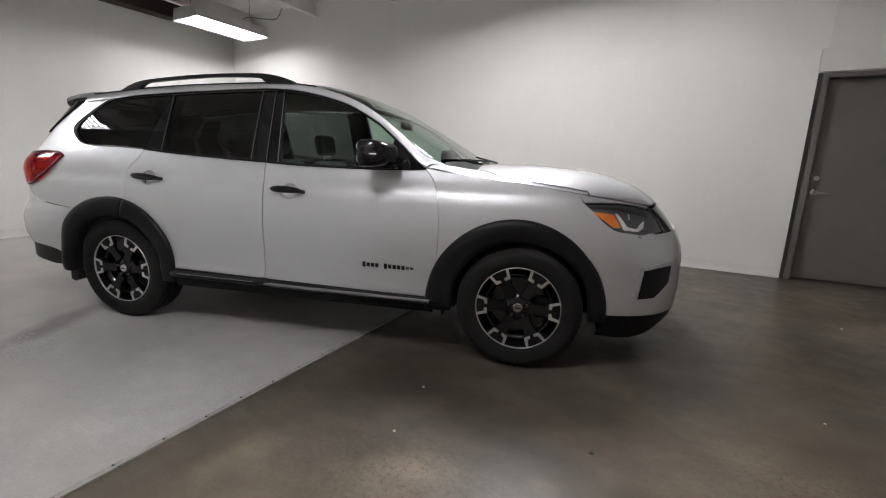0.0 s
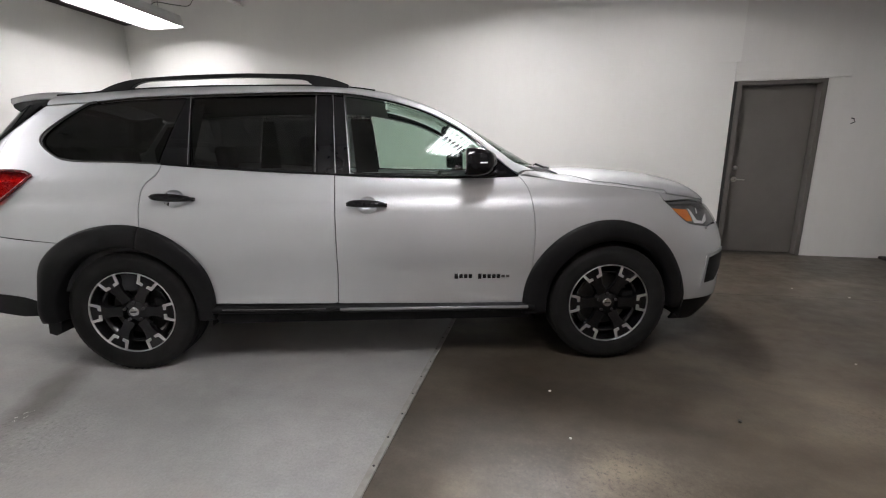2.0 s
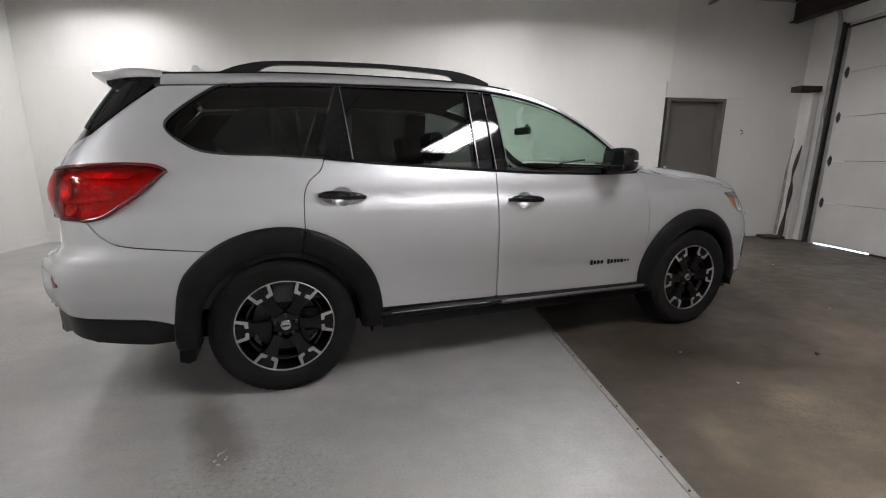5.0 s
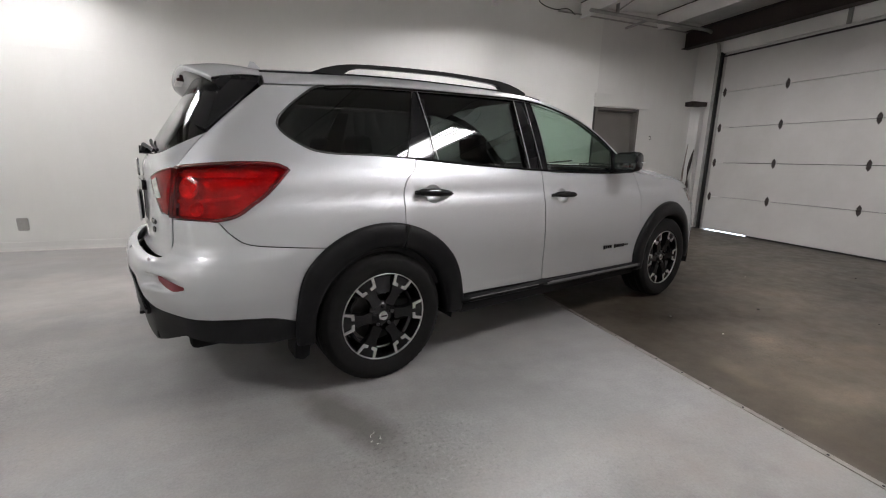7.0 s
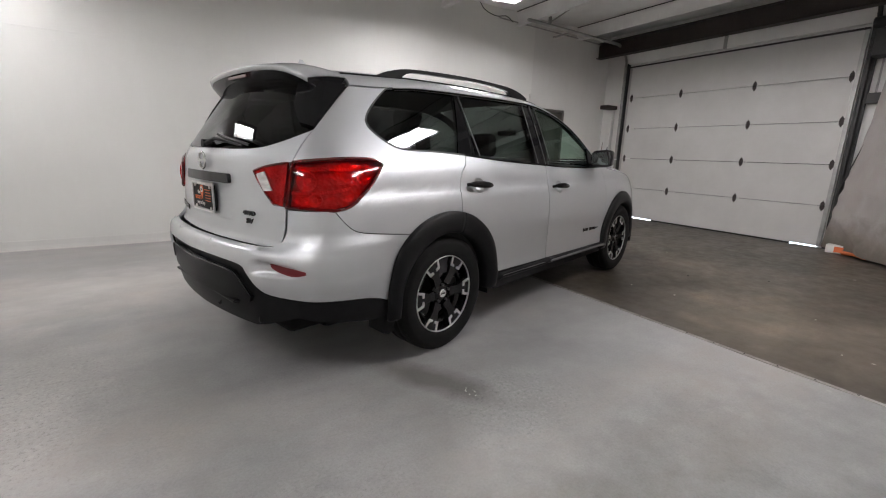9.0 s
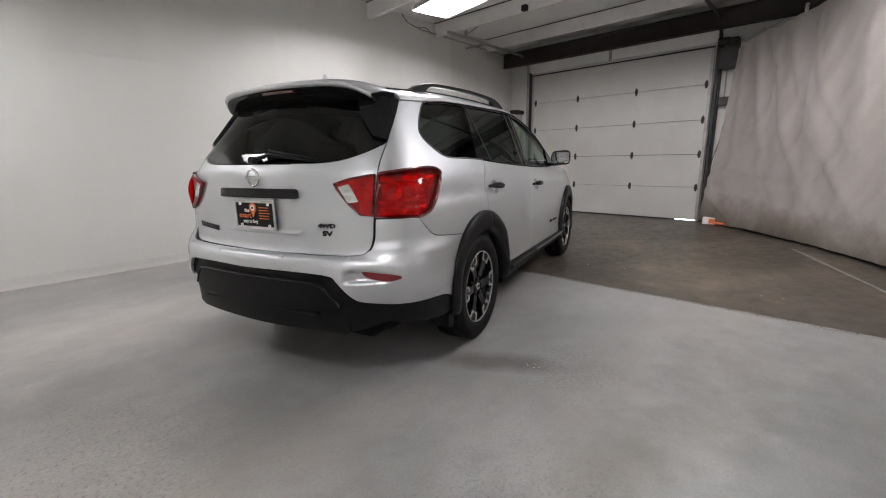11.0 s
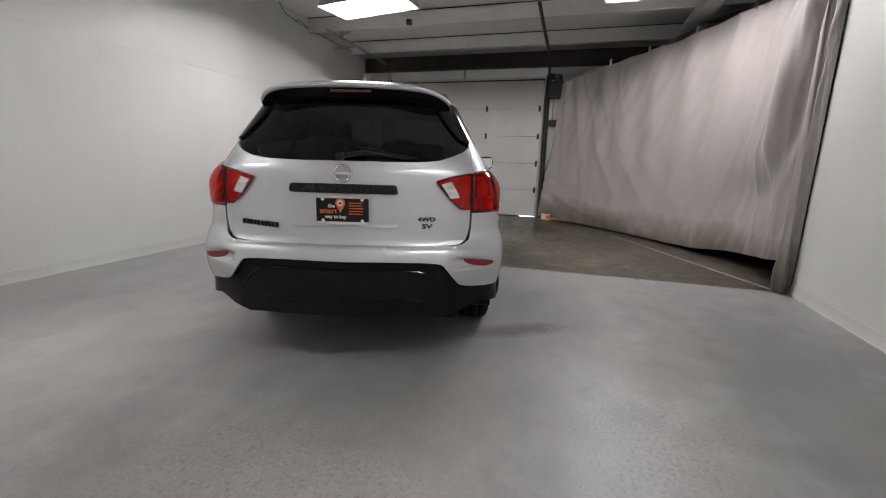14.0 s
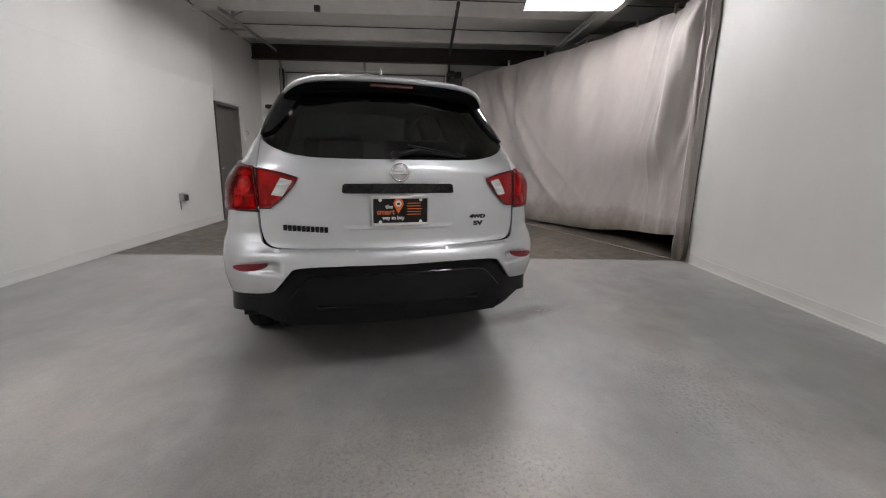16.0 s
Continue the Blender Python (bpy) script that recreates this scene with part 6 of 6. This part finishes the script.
part("steering_wheel", lathe([(0.175, -0.014), (0.19, 0.0), (0.175, 0.014), (0.16, 0.0)], sides=36, closed=True), CABIN, car, "", True).matrix_basis = pose(1.83, 0.38, 1.0, 0, 0, 90) @ pose(0, 0, 0, 25, 0, 0)
part("steering_hub", rod((1.82, 0.38, 1.0), (2.0, 0.38, 0.95), 0.07, sides=16), CABIN, car)
part("inner_mirror", box((1.9, -0.12, 1.445), (1.93, 0.12, 1.505), 0.015), CABIN, car)
part("mirror_stem", rod((1.925, 0, 1.48), (1.96, 0, 1.525), 0.012), CABIN, car)
part("cabin_floor", box((-0.95, -0.74, 0.48), (2.4, 0.74, 0.52)), CABIN, car)
part("luggage_cover", box((-0.95, -0.7, 0.5), (-0.55, 0.7, 0.86), 0.02), CABIN, car)
for h in "RL":
    part("door_card", panel("door_card", [P(-0.55, 0.5), P(2.3, 0.5), P(2.3, 1.13), P(1.238, 1.155), P(0.4, 1.2), P(-0.3, 1.22), P(-0.6, 1.2)], CABIN, half=h, off=-0.05, depth=0.0, step=0.1), None, car)
    part("pillar_lining", panel("pillar_lining", [P(1.1, 1.15), P(1.1, 1.64), P(1.28, 1.64), P(1.32, 1.15)], CABIN, half=h, off=-0.04, depth=0.0, step=0.1), None, car)
    part("pillar_lining", panel("pillar_lining", [P(0.2, 1.2), P(0.33, 1.62), P(0.43, 1.62), P(0.4, 1.2)], CABIN, half=h, off=-0.04, depth=0.0, step=0.1), None, car)
    part("pillar_lining", panel("pillar_lining", [P(-0.42, 1.2), P(-0.46, 1.4), P(-0.3, 1.58), P(-0.5, 1.57), P(-0.7, 1.38), P(-0.75, 1.2)], CABIN, half=h, off=-0.035, depth=0.0, step=0.1), None, car)
for h in "RL":
    part("pillar_lining", panel("pillar_lining", [(1.3, 0.82), (1.8, 0.86), (2.42, 0.89), (2.42, 0.985), (1.3, 0.985)], CABIN, mapping=top, half=h, off=-0.022, depth=0.0, step=0.1), None, car)
part("headliner", panel("headliner", [(-0.55, 0.0), (-0.5, 0.97), (1.45, 0.97), (1.45, 0.0)], HEADLINER, mapping=top, half="W", off=-0.035, depth=0.0), None, car, "grey cloth headliner")
part("bulkhead", box((2.35, -0.78, 0.3), (2.5, 0.78, 1.1)), UNDER, car)
part("engine_block", box((2.5, -0.6, 0.45), (3.5, 0.6, 0.95)), UNDER, car)


# ---- the curtain ----
def cloth_material():
    m, nt, b = nodes_of("dirty_white_curtain")
    tc = nt.nodes.new("ShaderNodeTexCoord")
    sep = nt.nodes.new("ShaderNodeSeparateXYZ")
    link(nt, tc.outputs["Object"], sep.inputs[0])
    broad = noise_of(nt, 1.2, 8.0, 0.7)
    wob = nt.nodes.new("ShaderNodeMath")
    wob.operation = "MULTIPLY_ADD"
    link(nt, broad, wob.inputs[0])
    wob.inputs[1].default_value = 0.9
    link(nt, sep.outputs[2], wob.inputs[2])
    low = ramp(nt, wob.outputs[0], [(0.42, (0.088, 0.07, 0.05)), (0.66, (0.165, 0.14, 0.117)), (0.88, (0.27, 0.24, 0.22)), (1.0, (0.36, 0.327, 0.308))])
    mul = nt.nodes.new("ShaderNodeMix")
    mul.data_type, mul.blend_type = "RGBA", "MULTIPLY"
    mul.inputs[0].default_value = 1.0
    link(nt, low, mul.inputs[6])
    stain = noise_of(nt, 4.0, 9.0, 0.75, stretch=(1, 1, 0.5))
    link(nt, ramp(nt, stain, [(0.3, (0.93, 0.92, 0.9)), (0.55, (1, 1, 1))]), mul.inputs[7])
    link(nt, mul.outputs[2], b.inputs["Base Color"])
    b.inputs["Roughness"].default_value = 0.5
    b.inputs["Sheen Weight"].default_value = 0.15
    add_bump(nt, b, noise_of(nt, 9.0, 6.0, 0.6), 0.25, 0.01)
    return m


CLOTH = cloth_material()
CURTAIN_LINE = smooth_line([(-1.965, -1.272, 0), (-1.5, -1.26, 0), (-0.9, -1.24, 0), (-0.15, -1.03, 0), (0.75, -0.55, 0), (1.7, 0.1, 0), (2.55, 0.75, 0), (3.12, 1.3, 0)], 36)
hem = curve((0.0, 0.06), (0.05, 0.05), (0.08, 0.3), (0.2, 0.24), (0.38, 0.16), (0.5, 0.06), (0.62, 0.03), (1.0, 0.04))
head = curve((0.0, 3.3), (0.1, 3.24), (0.3, 3.24), (0.45, 3.27), (0.6, 3.2), (0.8, 3.14), (1.0, 2.98))


def curtain():
    """A long hung sheet with slack folds, deeper swags at its ends."""
    bm = bmesh.new()
    n, rows = len(CURTAIN_LINE), 60
    grid = []
    for i, p in enumerate(CURTAIN_LINE):
        u = i / (n - 1)
        d = (CURTAIN_LINE[min(i + 1, n - 1)] - CURTAIN_LINE[max(i - 1, 0)]).normalized()
        side = Vector((-d.y, d.x, 0))
        col = []
        for j in range(rows):
            v = j / (rows - 1)
            z = hem(u) + (head(u) - hem(u)) * v
            wave = 0.024 * math.sin(u * 62 + 2.2 * math.sin(u * 9) + 0.9 * v) * (0.25 + 0.75 * v) + 0.018 * math.sin(u * 27 + 3 * v + math.sin(u * 5) * 2)
            crease = 0.014 * (1 - abs(math.sin(u * 21 + 3.5 * v + 2.5 * noise.noise((u * 3, v * 2, 7.7))))) ** 5 - 0.009 * (1 - abs(math.sin(u * 13 - 4.0 * v + 3 * noise.noise((u * 2, v * 1.5, 2.2))))) ** 6
            swag = 0.035 * noise.noise((u * 7 + v * 1.2, v * 1.3, 0.3)) + 0.012 * noise.noise((u * 24 - v * 1.5, v * 1.2, 4.1)) + 0.012 * noise.noise((u * 45 + v * 9, v * 5.0, 9.1))
            w = u - 0.036 - 0.3 * (0.82 - v)
            big = 0.19 * (soft(-0.01, 0.08, w) if w < 0.08 else math.exp(-((w - 0.08) / 0.12) ** 2 / (1 + (w - 0.08) / 0.12))) * soft(0.22, 0.45, v) * soft(1.04, 0.86, v)
            w2 = w + 0.03
            big += 0.035 * soft(-0.012, 0.012, w2) * math.exp(-max(w2, 0.0) / 0.02) * soft(0.1, 0.3, v)
            big += 0.05 * math.exp(-((u - 0.012 - 0.03 * (1 - v)) / 0.014) ** 2)
            drag = sum(0.016 * math.exp(-((w4 - 0.9 + 0.05 * m + 0.16 * (1 - v) ** 2 * (1 + 0.3 * m)) / 0.008) ** 2) for m in range(4)) if (w4 := u) > 0.4 else 0.0
            arc = sum(0.028 * math.exp(-((v - 0.34 + 0.075 * m + (0.9 + 0.5 * m) * (1 - u) - 2.2 * (1 - u) ** 2) / 0.022) ** 2) * soft(0.62, 0.9, u) for m in range(3))
            big += drag + arc
            end = max(0.0, 1 - u / 0.09)
            fold = end * (0.02 * math.sin(u * 260) + 0.02)
            slant = sum(0.036 * math.exp(-((u - 0.965 + 0.045 * m + (0.05 + 0.06 * m) * (1 - v)) / 0.014) ** 2) * v ** 0.3 for m in range(4))
            sag = 0.09 * math.sin(math.pi * min(1, u * 1.05)) * (1 - v) * math.sin(v * math.pi)
            reach = (1 - v) ** 1.3 * max(0.0, (u - 0.72) / 0.28) ** 1.5
            col.append(bm.verts.new(p + Vector((0.06, 0.37, 0)) * reach + side * min(1.0, u / 0.03) * (wave + crease + swag + fold + slant + big - sag) + Vector((0, 0, z))))
        grid.append(col)
    for a, b in zip(grid, grid[1:]):
        for j in range(rows - 1):
            bm.faces.new((a[j], b[j], b[j + 1], a[j + 1]))
    return bm


cur = thing("curtain", "long grimy off-white curtain hung from a wire, stained along its hem", "curtain")
part("sheet", curtain(), CLOTH, cur, "", True)
part("edge_cord", tube(smooth_line([(3.13, 1.26, 2.98), (3.12, 1.3, 2.5), (3.12, 1.36, 1.9), (3.14, 1.5, 1.3), (3.17, 1.62, 0.8)], 8), 0.008, sides=6), BLACK_STEEL, cur, "dark cord along the curtain edge")
part("wire", tube([(p.x, p.y, head(i / (len(CURTAIN_LINE) - 1)) + 0.16 - 0.1 * min(1, i / 60)) for i, p in enumerate(CURTAIN_LINE)][::6], 0.004, sides=5), BLACK_STEEL, cur, "thin hanging wire")
for i in (30, 66, 102, 138, 168, 198, 228, 249):
    if i < len(CURTAIN_LINE):
        p, hz = CURTAIN_LINE[i], head(i / (len(CURTAIN_LINE) - 1))
        part("clip", box((p.x - 0.012, p.y - 0.02, hz - 0.03), (p.x + 0.012, p.y + 0.02, hz + 0.1), 0.004), BRASS, cur, "small metal clip")
bundle = bmesh.new()
rows = []
for j in range(30):
    z = 0.02 + j / 29 * 3.3
    r = 0.035 + 0.045 * (1 - j / 29) + (0.02 if j in (1, 2, 4) else 0)
    rows.append([bundle.verts.new((-1.79 - 0.1 * (1 - j / 29) + r * math.cos(a) * (1 + 0.3 * math.sin(a * 5 + j * 0.15)), -1.21 + r * 0.7 * math.sin(a) * (1 + 0.25 * math.cos(a * 4 - j * 0.1)), z)) for a in np.linspace(0, math.tau, 41)[:-1]])
for a, b in zip(rows, rows[1:]):
    for i in range(40):
        bundle.faces.new((a[i], a[(i + 1) % 40], b[(i + 1) % 40], b[i]))
part("gathered_end", bundle, CLOTH, cur, "gathered curtain end", True)

# ---- small things ----
out = thing("wall_outlet", "small steel wall outlet box with a dangling plug", "outlet")
part("box", box((-0.31, Y_LONG - 0.05, 0.5), (-0.23, Y_LONG, 0.62), 0.006), STEEL, out)
part("plug", box((-0.25, Y_LONG - 0.1, 0.5), (-0.2, Y_LONG - 0.04, 0.6), 0.012), BLACK_STEEL, out)
part("stain", box((-0.29, Y_LONG - 0.004, 0.36), (-0.27, Y_LONG, 0.5)), BLACK_STEEL, out)
pl = thing("wall_plate", "worn grey cover plate on the white wall", "wall plate")
part("plate", prism(fillet([(-7.36, 0.26), (-7.24, 0.26), (-7.24, 0.42), (-7.36, 0.42)], 0.02), Y_LONG - 0.008, Y_LONG, "y", bevel=0.002), STEEL, pl)
hook = thing("wall_hook", "small bent steel hook on the wall", "hook")
part("hook", tube([(2.42, Y_LONG, 1.73), (2.42, Y_LONG - 0.04, 1.72), (2.43, Y_LONG - 0.05, 1.68), (2.4, Y_LONG - 0.03, 1.66)], 0.007, sides=6), DARK_METAL, hook)
col = thing("corner_post", "dusty white corner post with dark torn sheeting beside the overhead door", "post")
part("post", box((3.24, 5.68, 0), (3.345, 5.8, 2.28), 0.01), WALL_OLD, col, "dusty white corner post")
part("torn_edge", tube(smooth_line([(3.12, 5.7, 0.03), (3.13, 5.68, 0.4), (3.17, 5.7, 0.8), (3.15, 5.69, 1.1), (3.19, 5.66, 1.5)], 6), lambda t: 0.036 - 0.018 * t + 0.012 * math.sin(t * 17), sides=7, flat=0.5), RUST_AND_SHADE, col, "dark torn edge")
part("torn_sheet", tube([(3.12, 5.8, 0.05), (3.1, 5.76, 0.6), (3.14, 5.8, 1.1), (3.14, 5.76, 1.6)], lambda t: 0.026 - 0.012 * t + 0.008 * math.sin(t * 23), sides=7, flat=0.4), GRIME, col)
part("bracket", box((2.95, 5.6, 2.28), (3.3, 5.78, 2.36), 0.008), RUST_AND_SHADE, col)
part("foot_rubble", box((2.95, 5.72, 0.0), (3.3, 5.98, 0.035), 0.015), RUST_AND_SHADE, col)
bx = thing("cardboard_box", "small white box with orange print on the floor", "box")
part("carton", box((3.02, 1.36, 0.0), (3.2, 1.56, 0.12), 0.005), CARD, bx)
part("print", box((3.012, 1.34, 0.02), (3.02, 1.46, 0.1)), ORANGE, bx)
rag = thing("orange_bag", "crumpled orange and white bag on the floor", "bag")
part("bag", tube([(3.0, 1.34, 0.03), (2.9, 1.2, 0.04), (2.8, 1.06, 0.02)], lambda t: 0.05 - 0.03 * t, sides=9, flat=0.6), ORANGE, rag)
cab = thing("cable", "loose black cable looped at the wall head", "cable")
part("cord", tube(smooth_line([(-0.25, 5.99, 3.86), (-0.15, 5.96, 3.72), (0.1, 5.95, 3.66), (0.35, 5.96, 3.7), (0.5, 5.95, 3.62)], 8), 0.007, sides=6), BLACK_STEEL, cab)
jb = thing("junction_box", "small dark junction box on a purlin", "junction box")
part("body", box((0.57, 3.9, 3.6), (0.65, 3.99, 3.69), 0.006), BLACK_STEEL, jb)
cond = thing("conduit", "thin steel conduit along the long wall's head", "conduit")
part("pipe", rod((0.2, Y_LONG - 0.03, 3.66), (3.2, Y_LONG - 0.03, 3.62), 0.013, sides=8), STEEL, cond)

flake = thing("paint_flakes", "small scribble of pale paint flakes stuck to the floor", "paint flakes")
for i, (ox, oy, ln, turn) in enumerate(((0.0, 0.0, 0.1, 60), (0.06, -0.07, 0.05, 100), (0.03, -0.15, 0.03, 20), (-0.02, -0.1, 0.025, 70))):
    st = part("stroke", tube(smooth_line([(-ln / 2, 0, 0.001), (-ln / 6, 0.012, 0.001), (ln / 6, -0.006, 0.001), (ln / 2, 0.008, 0.001)], 4), lambda t: 0.004 * (1.2 - t), sides=6, flat=0.25), CARD, flake)
    st.matrix_basis = pose(-3.78 + ox * 0.5, 1.1 + oy * 0.5, 0, 0, 0, turn) @ Matrix.Scale(0.5, 4)

# Small grit and chips on the bare floor.
chip_me = [mesh_of("chip", prism([(0.008, 0.0), (0.003, 0.006), (-0.007, 0.004), (-0.006, -0.005), (0.002, -0.007)], 0.0, 0.005, "z"), m) for m in (CARD, BLACK_STEEL)]
for x, y, k, size, turn in ((-1.166, 1.878, 0, 1.0, 20), (-0.265, 1.79, 1, 1.5, 70), (-1.082, 1.48, 0, 0.9, 130), (1.55, 4.1, 0, 1.2, 10), (1.2, 4.32, 0, 1.0, 80), (-0.62, 0.55, 0, 0.8, 30), (0.7, 2.6, 0, 0.8, 200), (1.9, 2.2, 1, 1.2, 45), (-1.3, 0.2, 0, 0.7, 160), (-5.42, 0.84, 1, 0.4, 15), (0.35, 1.25, 1, 1.0, 100)):
    chip = tagged(part("floor_chip", chip_me[k], None), ("small pale chip of grit on the floor", "small dark chip of grit on the floor")[k], "debris", "floor grit")
    chip.matrix_basis = pose(x, y, -0.003 if x > X_STRIP else 0.001, 0, 0, turn) @ Matrix.Scale(size, 4)
